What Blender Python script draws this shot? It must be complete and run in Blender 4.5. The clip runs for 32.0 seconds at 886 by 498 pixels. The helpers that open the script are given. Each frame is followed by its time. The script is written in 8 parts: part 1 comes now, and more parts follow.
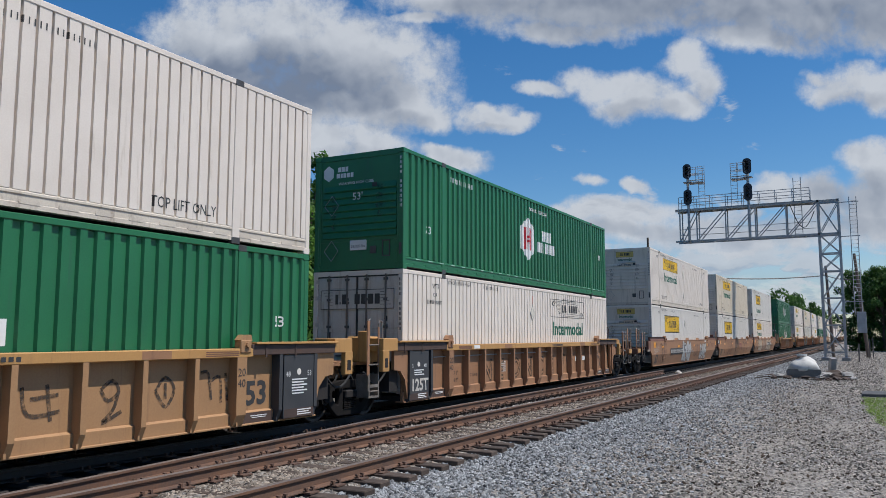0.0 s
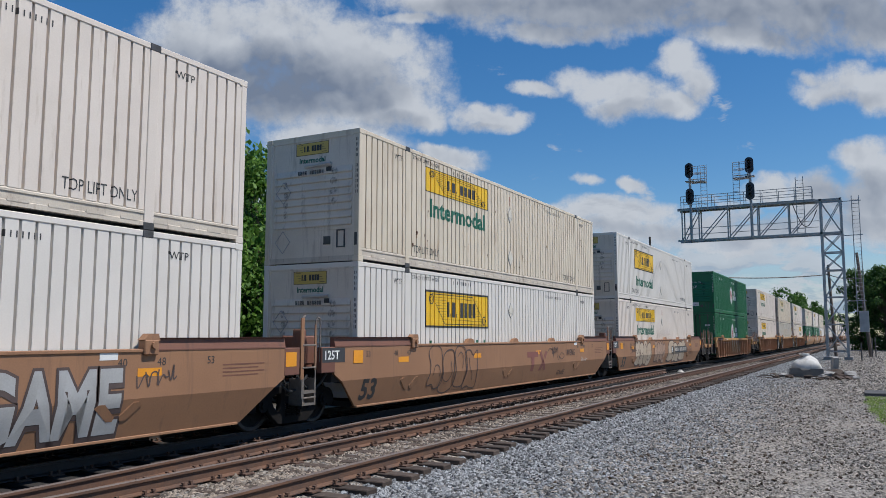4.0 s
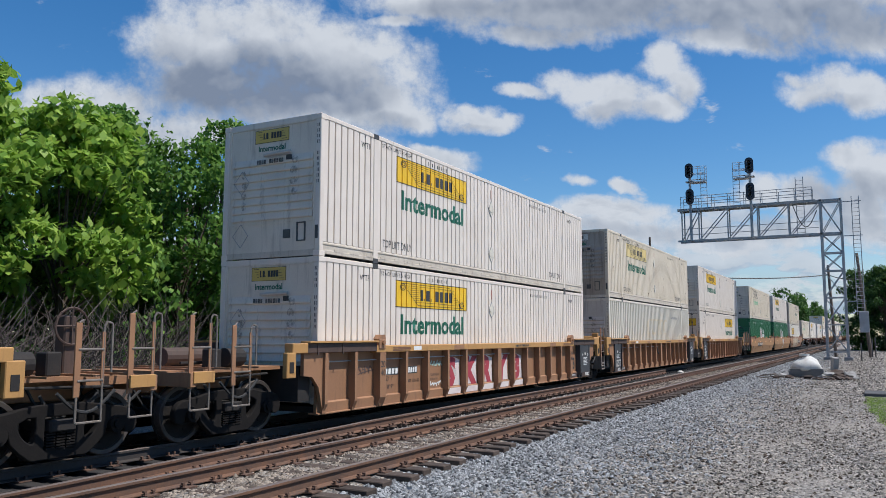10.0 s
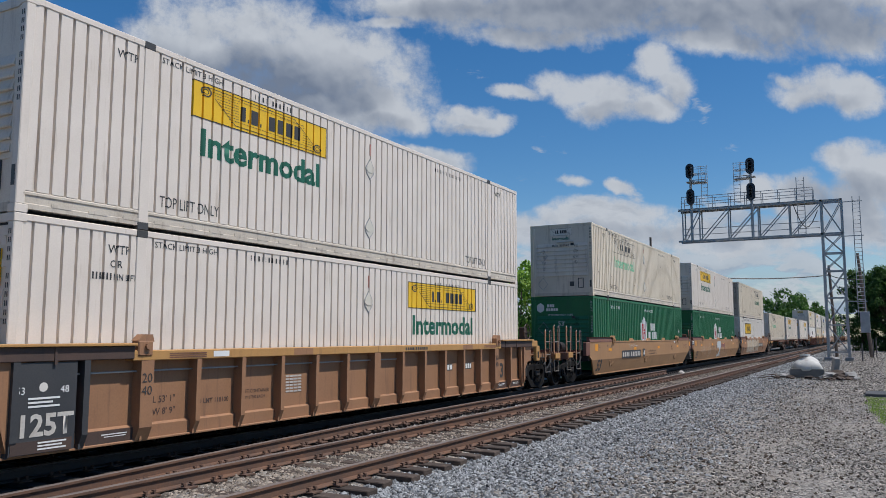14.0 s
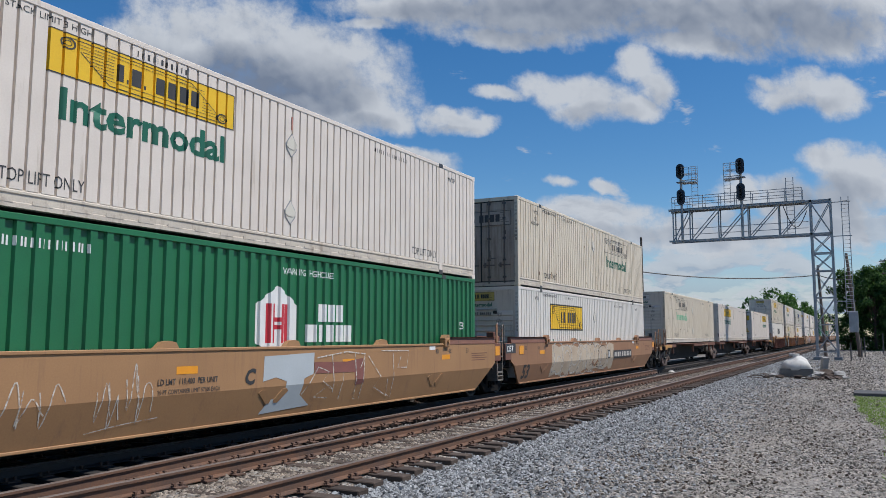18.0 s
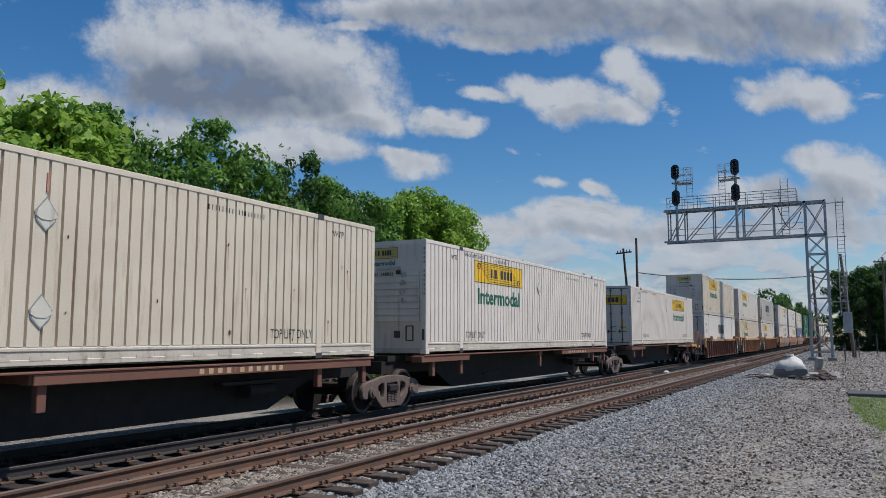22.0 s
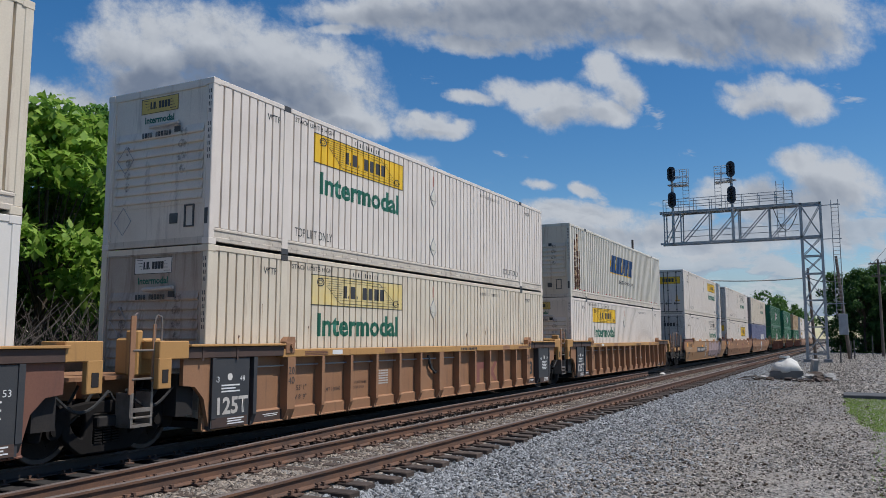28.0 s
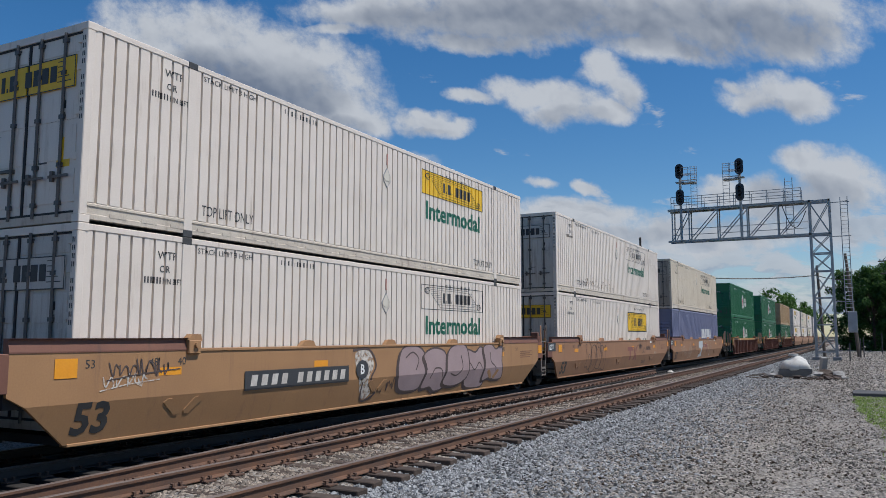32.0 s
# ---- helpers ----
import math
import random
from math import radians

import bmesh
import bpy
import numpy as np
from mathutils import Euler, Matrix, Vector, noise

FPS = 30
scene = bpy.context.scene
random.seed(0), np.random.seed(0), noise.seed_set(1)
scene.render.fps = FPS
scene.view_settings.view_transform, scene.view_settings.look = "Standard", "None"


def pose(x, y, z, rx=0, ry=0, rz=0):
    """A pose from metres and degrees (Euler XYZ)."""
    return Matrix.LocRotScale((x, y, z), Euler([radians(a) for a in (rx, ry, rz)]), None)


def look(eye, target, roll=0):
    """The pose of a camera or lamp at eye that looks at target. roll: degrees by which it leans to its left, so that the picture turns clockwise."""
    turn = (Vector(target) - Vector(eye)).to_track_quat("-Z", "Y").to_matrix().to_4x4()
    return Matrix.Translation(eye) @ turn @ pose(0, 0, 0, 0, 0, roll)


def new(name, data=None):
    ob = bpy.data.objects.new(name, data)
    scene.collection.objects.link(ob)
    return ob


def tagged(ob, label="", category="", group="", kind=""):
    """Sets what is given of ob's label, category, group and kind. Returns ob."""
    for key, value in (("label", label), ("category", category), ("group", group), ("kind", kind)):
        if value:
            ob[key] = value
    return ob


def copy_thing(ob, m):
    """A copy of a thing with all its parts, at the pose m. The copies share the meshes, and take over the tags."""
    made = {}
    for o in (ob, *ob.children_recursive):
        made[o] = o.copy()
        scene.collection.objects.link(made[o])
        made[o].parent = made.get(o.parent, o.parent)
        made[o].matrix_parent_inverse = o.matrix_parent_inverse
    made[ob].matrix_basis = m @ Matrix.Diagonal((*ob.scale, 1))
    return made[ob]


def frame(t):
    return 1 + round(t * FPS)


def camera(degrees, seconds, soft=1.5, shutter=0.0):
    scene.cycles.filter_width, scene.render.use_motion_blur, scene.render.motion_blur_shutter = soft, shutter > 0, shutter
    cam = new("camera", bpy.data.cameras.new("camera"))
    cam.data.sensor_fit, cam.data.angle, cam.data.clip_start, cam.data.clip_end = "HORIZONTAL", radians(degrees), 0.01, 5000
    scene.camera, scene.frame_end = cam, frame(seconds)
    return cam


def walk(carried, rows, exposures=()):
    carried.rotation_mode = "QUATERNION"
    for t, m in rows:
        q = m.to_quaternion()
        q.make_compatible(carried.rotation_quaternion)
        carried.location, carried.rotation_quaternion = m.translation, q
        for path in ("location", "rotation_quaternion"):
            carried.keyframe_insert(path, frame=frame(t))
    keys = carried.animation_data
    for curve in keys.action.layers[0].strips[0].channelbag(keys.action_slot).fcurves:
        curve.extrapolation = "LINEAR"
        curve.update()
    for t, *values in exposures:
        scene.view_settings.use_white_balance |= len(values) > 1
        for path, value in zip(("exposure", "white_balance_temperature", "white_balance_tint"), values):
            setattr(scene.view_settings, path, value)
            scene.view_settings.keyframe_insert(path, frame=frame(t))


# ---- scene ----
# The eye stands beside the line; x runs along the rails, y across them, z = 0 is the rail head under the train.
EYE = Vector((0, 0, 1.73))
SPEED = 11.35          # the train's pace along -x, metres a second
YC = 10.775            # centre line of the train's track
YN = 6.735             # centre line of the empty near track
cam = camera(58.89, 32.0, 0.5)
PATH = [
    (0, 28.36, 6.33), (0.5, 28.34, 6.33), (1, 28.3, 6.33), (1.5, 28.23, 6.33), (2, 28.17, 6.33),
    (2.5, 28.18, 6.33), (3, 28.3, 6.32), (3.5, 28.41, 6.29), (5.5, 28.67, 6.27), (6, 28.65, 6.27),
    (6.5, 28.62, 6.27), (7, 28.58, 6.29), (7.5, 28.52, 6.3), (8, 28.48, 6.31), (8.5, 28.47, 6.32),
    (9, 28.47, 6.33), (9.5, 28.47, 6.32), (10, 28.5, 6.3), (10.5, 28.56, 6.3), (11, 28.62, 6.29),
    (11.5, 28.65, 6.29), (12, 28.67, 6.32), (12.5, 28.67, 6.33), (13, 28.63, 6.32), (13.5, 28.59, 6.31),
    (14, 28.55, 6.32), (14.5, 28.51, 6.33), (16.5, 28.06, 6.27), (17, 28.03, 6.27), (17.5, 27.97, 6.27),
    (18, 27.9, 6.29), (18.5, 27.84, 6.3), (19, 27.79, 6.31), (19.5, 27.75, 6.3), (20, 27.71, 6.29),
    (20.5, 27.68, 6.27), (21, 27.64, 6.29), (21.5, 27.59, 6.32), (22, 27.56, 6.33), (22.5, 27.59, 6.33),
    (23, 27.63, 6.33), (23.5, 27.61, 6.33), (24, 27.53, 6.35), (24.5, 27.41, 6.38), (25, 27.29, 6.4),
    (25.5, 27.22, 6.4), (27.5, 27.28, 6.46), (28, 27.3, 6.46), (28.5, 27.33, 6.48), (29, 27.37, 6.51),
    (29.5, 27.47, 6.49), (30, 27.61, 6.41), (30.5, 27.74, 6.35), (31, 27.79, 6.33), (31.5, 27.82, 6.32),
    (32, 27.84, 6.3),
]


def aim(yaw, pitch):
    a, b = radians(yaw), radians(pitch)
    way = Vector((math.cos(a) * math.cos(b), math.sin(a) * math.cos(b), math.sin(b)))
    return look(EYE, EYE + way, 0.05)


walk(cam, [(t, aim(a, b)) for t, a, b in PATH], exposures=[(t, e, 6150, 10) for t, e in ((0, 0.23), (2, 0.26), (3, 0.18), (6, 0.18), (7.5, 0.14), (8.5, 0.30), (9, 0.41), (10, 0.41), (10.5, 0.12), (11, 0.14), (12, 0.12), (14, 0.12), (16.5, 0.26), (18, 0.2), (19, 0.16), (20, 0.10), (24, 0.07), (32, 0.10))])

# ---- light ----
SUN_EL, SUN_AZ = 61, -72          # degrees; azimuth from +x towards +y
world = bpy.data.worlds.new("sky")
scene.world = world
world.use_nodes = True
wn = world.node_tree.nodes
sky = wn.new("ShaderNodeTexSky")
sky.sky_type, sky.sun_disc = "NISHITA", False
sky.sun_elevation, sky.sun_rotation = radians(SUN_EL), radians(90 - SUN_AZ)
sky.air_density, sky.dust_density, sky.ozone_density = 1.0, 0.3, 3.0
wn["Background"].inputs[1].default_value = 0.088
deep = wn.new("ShaderNodeHueSaturation")          # a clear, deep blue day
deep.inputs["Saturation"].default_value = 1.32
world.node_tree.links.new(sky.outputs[0], deep.inputs["Color"])
world.node_tree.links.new(deep.outputs[0], wn["Background"].inputs[0])
sun = new("sun", bpy.data.lights.new("sun", "SUN"))
sun.data.energy, sun.data.angle, sun.data.color = 4.1, radians(0.6), (1, 0.93, 0.83)
sun_way = Vector((math.cos(radians(SUN_AZ)) * math.cos(radians(SUN_EL)), math.sin(radians(SUN_AZ)) * math.cos(radians(SUN_EL)), math.sin(radians(SUN_EL))))
sun.matrix_world = look(sun_way * 100, (0, 0, 0))


# ---- materials ----
def nodes_of(name):
    m = bpy.data.materials.new(name)
    m.use_nodes = True
    t = m.node_tree
    return m, t.nodes, t.links, t.nodes["Principled BSDF"]


def paint(name, c, c2=None, scale=3.0, rough=0.5, metal=0.0, bump=0.15, grain=40.0, stain=None, stain_amount=0.0, vary=0.0, streak=1.0, specular=0.5):
    """A surface in two tones at two scales, with fine relief; stain adds streaky wear, vary a tone that differs from object to object."""
    m, n, l, p = nodes_of(name)
    c2 = c2 or tuple(x * 0.82 for x in c)
    co = n.new("ShaderNodeTexCoord")
    big = n.new("ShaderNodeTexNoise")
    big.inputs["Scale"].default_value, big.inputs["Detail"].default_value = scale, 6
    fine = n.new("ShaderNodeTexNoise")
    fine.inputs["Scale"].default_value, fine.inputs["Detail"].default_value = grain, 3
    l.new(co.outputs["Object"], big.inputs["Vector"]), l.new(co.outputs["Object"], fine.inputs["Vector"])
    add = n.new("ShaderNodeMath")
    add.operation = "MULTIPLY_ADD"
    add.inputs[1].default_value = 0.6
    l.new(fine.outputs["Fac"], add.inputs[0]), l.new(big.outputs["Fac"], add.inputs[2])
    ramp = n.new("ShaderNodeMapRange")
    ramp.inputs["From Min"].default_value, ramp.inputs["From Max"].default_value = 0.55, 1.05
    l.new(add.outputs[0], ramp.inputs["Value"])
    mix = n.new("ShaderNodeMix")
    mix.data_type = "RGBA"
    mix.inputs["A"].default_value, mix.inputs["B"].default_value = (*c, 1), (*c2, 1)
    l.new(ramp.outputs["Result"], mix.inputs["Factor"])
    out = mix.outputs["Result"]
    if stain:
        mp = n.new("ShaderNodeMapping")
        mp.inputs["Scale"].default_value = (5.0, 5.0, 0.45 * streak)
        l.new(co.outputs["Object"], mp.inputs["Vector"])
        st = n.new("ShaderNodeTexNoise")
        st.inputs["Scale"].default_value, st.inputs["Detail"].default_value, st.inputs["Roughness"].default_value = 1.3, 7, 0.65
        l.new(mp.outputs["Vector"], st.inputs["Vector"])
        r2 = n.new("ShaderNodeMapRange")
        r2.inputs["From Min"].default_value, r2.inputs["From Max"].default_value = 0.62 - 0.2 * stain_amount, 0.82 - 0.1 * stain_amount
        r2.inputs["To Max"].default_value = 0.85
        l.new(st.outputs["Fac"], r2.inputs["Value"])
        mx = n.new("ShaderNodeMix")
        mx.data_type = "RGBA"
        mx.inputs["B"].default_value = (*stain, 1)
        l.new(out, mx.inputs["A"]), l.new(r2.outputs["Result"], mx.inputs["Factor"])
        out = mx.outputs["Result"]
    if vary:
        info = n.new("ShaderNodeObjectInfo")
        vr = n.new("ShaderNodeMapRange")
        vr.inputs["To Min"].default_value, vr.inputs["To Max"].default_value = 1 - vary, 1 + vary
        l.new(info.outputs["Random"], vr.inputs["Value"])
        mv = n.new("ShaderNodeVectorMath")
        mv.operation = "SCALE"
        l.new(out, mv.inputs[0]), l.new(vr.outputs["Result"], mv.inputs["Scale"])
        out = mv.outputs["Vector"]
    l.new(out, p.inputs["Base Color"])
    p.inputs["Roughness"].default_value, p.inputs["Metallic"].default_value = rough, metal
    p.inputs["Specular IOR Level"].default_value = specular
    if bump:
        b = n.new("ShaderNodeBump")
        b.inputs["Strength"].default_value, b.inputs["Distance"].default_value = bump, 0.01
        l.new(fine.outputs["Fac"], b.inputs["Height"]), l.new(b.outputs["Normal"], p.inputs["Normal"])
    return m


WHITE = paint("white_container_paint", (0.73, 0.655, 0.58), (0.65, 0.575, 0.50), 1.2, 0.45, bump=0.05, stain=(0.36, 0.27, 0.18), stain_amount=0.15)
CREAM = paint("aged_cream_paint", (0.68, 0.60, 0.475), (0.58, 0.495, 0.38), 1.0, 0.5, bump=0.05, stain=(0.30, 0.17, 0.09), stain_amount=0.3)
CLEAN = paint("clean_white_paint", (0.70, 0.66, 0.605), (0.64, 0.60, 0.545), 1.0, 0.4, bump=0.03)
PALE = paint("pale_grey_paint", (0.64, 0.60, 0.52), (0.56, 0.52, 0.435), 1.0, 0.5, bump=0.05, stain=(0.22, 0.12, 0.07), stain_amount=0.2)
GREEN = paint("green_container_paint", (0.018, 0.150, 0.058), (0.014, 0.118, 0.046), 1.0, 0.42, bump=0.05, stain=(0.03, 0.10, 0.06), stain_amount=0.2)
BLUEGREY = paint("blue_grey_paint", (0.20, 0.21, 0.32), (0.17, 0.18, 0.27), 1.0, 0.5, bump=0.05)
TANBOX = paint("tan_container_paint", (0.48, 0.33, 0.18), (0.40, 0.27, 0.14), 1.0, 0.5, bump=0.05)
PANEL = paint("grey_front_panel", (0.73, 0.655, 0.555), (0.60, 0.525, 0.435), 1.3, 0.45, bump=0.06, stain=(0.24, 0.19, 0.15), stain_amount=0.3)
DOORGREY = paint("weathered_door_paint", (0.56, 0.54, 0.50), (0.44, 0.41, 0.37), 1.5, 0.5, bump=0.08, stain=(0.20, 0.13, 0.09), stain_amount=0.35)
STEEL = paint("dark_steel", (0.10, 0.10, 0.105), (0.07, 0.065, 0.06), 4, 0.5, 0.4)
GALV = paint("galvanised_steel", (0.36, 0.37, 0.38), (0.28, 0.29, 0.30), 3, 0.55, 0.5, bump=0.1)
RAILTOP = paint("worn_rail_head", (0.21, 0.17, 0.15), (0.15, 0.115, 0.10), 2, 0.45, 0.3)
RAILRUST = paint("rusty_rail_web", (0.165, 0.082, 0.046), (0.085, 0.053, 0.040), 2.5, 0.9, 0.0, bump=0.3)
TIE = paint("old_timber_tie", (0.075, 0.052, 0.040), (0.042, 0.031, 0.025), 3, 0.95, bump=0.6, stain=(0.12, 0.09, 0.072), stain_amount=0.3, vary=0.3)
CARTAN = paint("faded_yellow_car_paint", (0.47, 0.26, 0.085), (0.40, 0.21, 0.07), 1.0, 0.6, bump=0.06, stain=(0.20, 0.095, 0.05), stain_amount=0.28)
CARBROWN = paint("brown_car_paint", (0.325, 0.168, 0.085), (0.255, 0.13, 0.068), 1.0, 0.65, bump=0.08, stain=(0.13, 0.07, 0.045), stain_amount=0.3)
CARRED = paint("oxide_red_car_paint", (0.19, 0.085, 0.055), (0.15, 0.065, 0.045), 1.0, 0.7, bump=0.08, stain=(0.08, 0.05, 0.04), stain_amount=0.3)
CARDARK = paint("dark_brown_end_paint", (0.085, 0.05, 0.038), (0.055, 0.036, 0.03), 2, 0.7, bump=0.1, stain=(0.03, 0.025, 0.022), stain_amount=0.3)
# Oily black wheels; the shade under the decks is worked into the tone.
WHEELDARK = paint("oily_black_wheel", (0.014, 0.013, 0.013), (0.026, 0.022, 0.02), 6, 0.85, 0.0, bump=0.2, specular=0.2)
# Well-car trucks: grime, plus shade from the car ends painted in.
TRUCKDARK = paint("grimy_shaded_truck_casting", (0.016, 0.014, 0.013), (0.011, 0.010, 0.010), 5, 0.9, bump=0.25, specular=0.15)
# Ties and rails under the train, darkened to carry its shade in their colour.
TIEDARK = paint("train_shade_tie", (0.020, 0.018, 0.017), (0.030, 0.026, 0.024), 3, 0.85, bump=0.5)
RAILDARK = paint("train_shade_rail", (0.035, 0.03, 0.028), (0.05, 0.04, 0.035), 2.5, 0.7, 0.1, bump=0.2)
TREAD = paint("worn_wheel_tread", (0.085, 0.07, 0.06), (0.045, 0.037, 0.033), 6, 0.6, 0.2, bump=0.1)
RUSTSPOT = paint("rust_spot", (0.13, 0.06, 0.035), (0.07, 0.04, 0.028), 8, 0.9, bump=0.3)
RUSTRUN = paint("rust_run", (0.40, 0.25, 0.13), (0.54, 0.42, 0.28), 5, 0.7, bump=0)


def smudge(name, c, scale, lo, hi):
    """A thin film of dirt with ragged gaps."""
    m, n, l, p = nodes_of(name)
    co, no, r = n.new("ShaderNodeTexCoord"), n.new("ShaderNodeTexNoise"), n.new("ShaderNodeMapRange")
    no.inputs["Scale"].default_value, no.inputs["Detail"].default_value = scale, 5
    r.inputs["From Min"].default_value, r.inputs["From Max"].default_value, r.inputs["To Max"].default_value = lo, hi, 0.85
    l.new(co.outputs["Object"], no.inputs["Vector"]), l.new(no.outputs["Fac"], r.inputs["Value"]), l.new(r.outputs["Result"], p.inputs["Alpha"])
    p.inputs["Base Color"].default_value, p.inputs["Roughness"].default_value = (*c, 1), 0.9
    return m


GRIME = smudge("soot_streak", (0.12, 0.10, 0.095), 16.0, 0.38, 0.85)
RAILDIRT = paint("road_dirty_bottom_rail", (0.60, 0.54, 0.455), (0.47, 0.41, 0.34), 1.5, 0.7, bump=0.08, stain=(0.20, 0.14, 0.10), stain_amount=0.35, streak=3.0)
DULLRED = paint("dull_red_stencil", (0.24, 0.09, 0.075), (0.20, 0.08, 0.065), 3, 0.7, bump=0)
BLACK = paint("black_running_gear", (0.020, 0.019, 0.020), (0.034, 0.029, 0.026), 4, 0.8, 0.0, bump=0.2, specular=0.3)
TRUCKDUST = paint("dusty_brown_truck_casting", (0.16, 0.115, 0.095), (0.10, 0.07, 0.06), 5, 0.85, bump=0.25, stain=(0.05, 0.04, 0.035), stain_amount=0.3)
BLACKPANEL = paint("black_stencil_panel", (0.035, 0.037, 0.042), (0.05, 0.05, 0.052), 2, 0.6)
YELLOW = paint("logo_yellow", (0.80, 0.50, 0.015), (0.72, 0.43, 0.015), 1.5, 0.5, bump=0.02)
FADED = paint("faded_logo_yellow", (0.72, 0.55, 0.18), (0.66, 0.54, 0.30), 1.5, 0.5, bump=0.02)
INK = paint("black_lettering", (0.03, 0.03, 0.032), (0.05, 0.05, 0.05), 3, 0.6, bump=0)
DARKGREEN = paint("green_lettering", (0.012, 0.105, 0.062), (0.016, 0.125, 0.075), 2, 0.5, bump=0)
FADEDGREEN = paint("faded_green_lettering", (0.16, 0.45, 0.25), (0.28, 0.50, 0.33), 2, 0.6, bump=0)
RED = paint("red_lettering", (0.52, 0.03, 0.045), (0.45, 0.03, 0.045), 2, 0.5, bump=0)
BLUE = paint("blue_lettering", (0.02, 0.062, 0.16), (0.024, 0.072, 0.18), 2, 0.5, bump=0)
LETTER = paint("white_lettering", (0.76, 0.76, 0.74), (0.66, 0.66, 0.64), 3, 0.5, bump=0)
WORNWHITE = paint("worn_white_stencil", (0.58, 0.55, 0.50), (0.42, 0.38, 0.34), 7, 0.6, bump=0)
BEIGE = paint("bleached_beige_lettering", (0.62, 0.52, 0.36), (0.66, 0.60, 0.48), 3, 0.6, bump=0)
WORNSTEEL = paint("worn_bare_steel", (0.26, 0.23, 0.20), (0.17, 0.14, 0.12), 6, 0.5, 0.4, bump=0.1)
HEADBLUE = paint("blue_black_enamel", (0.010, 0.014, 0.028), (0.016, 0.02, 0.036), 4, 0.4, bump=0.02)
REDTAPE = paint("faded_red_tape", (0.42, 0.10, 0.07), (0.50, 0.30, 0.24), 6, 0.6, bump=0)
ROD = paint("dark_lock_rod", (0.10, 0.095, 0.09), (0.16, 0.13, 0.11), 5, 0.6, 0.2, bump=0.1)
GASKET = paint("black_rubber_gasket", (0.02, 0.02, 0.021), (0.03, 0.03, 0.03), 6, 0.8, bump=0)
ORANGE = paint("amber_reflector", (0.80, 0.33, 0.02), (0.72, 0.28, 0.02), 4, 0.3, bump=0)
SPRAY = paint("pale_spray_paint", (0.50, 0.47, 0.44), (0.42, 0.38, 0.34), 3, 0.7, bump=0)
SPRAYDARK = paint("dark_spray_paint", (0.07, 0.05, 0.05), (0.10, 0.07, 0.06), 3, 0.7, bump=0)
SPRAYMINT = paint("mint_spray_paint", (0.45, 0.60, 0.52), (0.35, 0.52, 0.44), 3, 0.7, bump=0)
SPRAYGREEN = paint("green_spray_paint", (0.15, 0.36, 0.10), (0.11, 0.28, 0.09), 3, 0.7, bump=0)
SILVER = paint("silver_spray_paint", (0.42, 0.42, 0.42), (0.34, 0.34, 0.33), 2, 0.5, bump=0.02)
BARK = paint("grey_brown_bark", (0.13, 0.10, 0.075), (0.08, 0.06, 0.045), 5, 0.95, bump=0.8)
POLEWOOD = paint("weathered_pole_wood", (0.16, 0.125, 0.10), (0.11, 0.085, 0.07), 3, 0.95, bump=0.5)
DOME = paint("bleached_plastic", (0.66, 0.65, 0.62), (0.50, 0.48, 0.44), 3, 0.9, bump=0.4, specular=0.15, stain=(0.20, 0.17, 0.14), stain_amount=0.3)
TWIG = paint("dry_grey_twig", (0.12, 0.10, 0.09), (0.06, 0.05, 0.045), 6, 0.95, bump=0)
CONCRETE = paint("grey_concrete", (0.33, 0.32, 0.30), (0.24, 0.23, 0.22), 3, 0.9, bump=0.4)


# ---- mesh tools ----
def part(name, bm, material, parent=None, label=""):
    """Links a bmesh (or a ready mesh) as one mesh object under a thing or part."""
    if isinstance(bm, bpy.types.Mesh):
        me = bm
    else:
        me = bpy.data.meshes.new(name)
        bm.to_mesh(me)
        bm.free()
    if material and not me.materials:
        me.materials.append(material)
    ob = new(name, me)
    ob.parent = parent
    return tagged(ob, label, kind="stuff" if name in SMALL else "")


SMALL = {"air_hose", "code_mark", "spring_nest", "rod_bracket", "hinge_set", "mark_bar", "stencil_line", "grime_streak", "mark_panel", "sign_name", "fleet_name", "sign_scroll", "reflective_tape", "graffiti_line", "graffiti_fill", "graffiti_tag", "graffiti_mark", "rust_patch", "badge_mark", "stones", "door_pressing", "lettering", "fleet_word"}


def box(bm, x0, x1, y0, y1, z0, z1, bevel=0.0):
    m = Matrix.Translation(((x0 + x1) / 2, (y0 + y1) / 2, (z0 + z1) / 2)) @ Matrix.Diagonal((abs(x1 - x0), abs(y1 - y0), abs(z1 - z0), 1))
    r = bmesh.ops.create_cube(bm, size=1, matrix=m)
    if bevel:
        es = list({e for v in r["verts"] for e in v.link_edges})
        bmesh.ops.bevel(bm, geom=es, offset=bevel, segments=1, affect="EDGES")
    return bm


def bar(bm, a, b, r, sides=6, r2=None):
    """A round bar from a to b."""
    a, b = Vector(a), Vector(b)
    d = b - a
    m = Matrix.Translation((a + b) / 2) @ d.to_track_quat("Z", "Y").to_matrix().to_4x4()
    bmesh.ops.create_cone(bm, cap_ends=True, segments=sides, radius1=r, radius2=r if r2 is None else r2, depth=d.length, matrix=m)
    return bm


def beam(bm, a, b, w, h):
    """A square-edged member from a to b, w wide and h high."""
    a, b = Vector(a), Vector(b)
    d = b - a
    m = Matrix.Translation((a + b) / 2) @ d.to_track_quat("Z", "Y").to_matrix().to_4x4() @ Matrix.Diagonal((w, h, d.length, 1))
    bmesh.ops.create_cube(bm, size=1, matrix=m)
    return bm


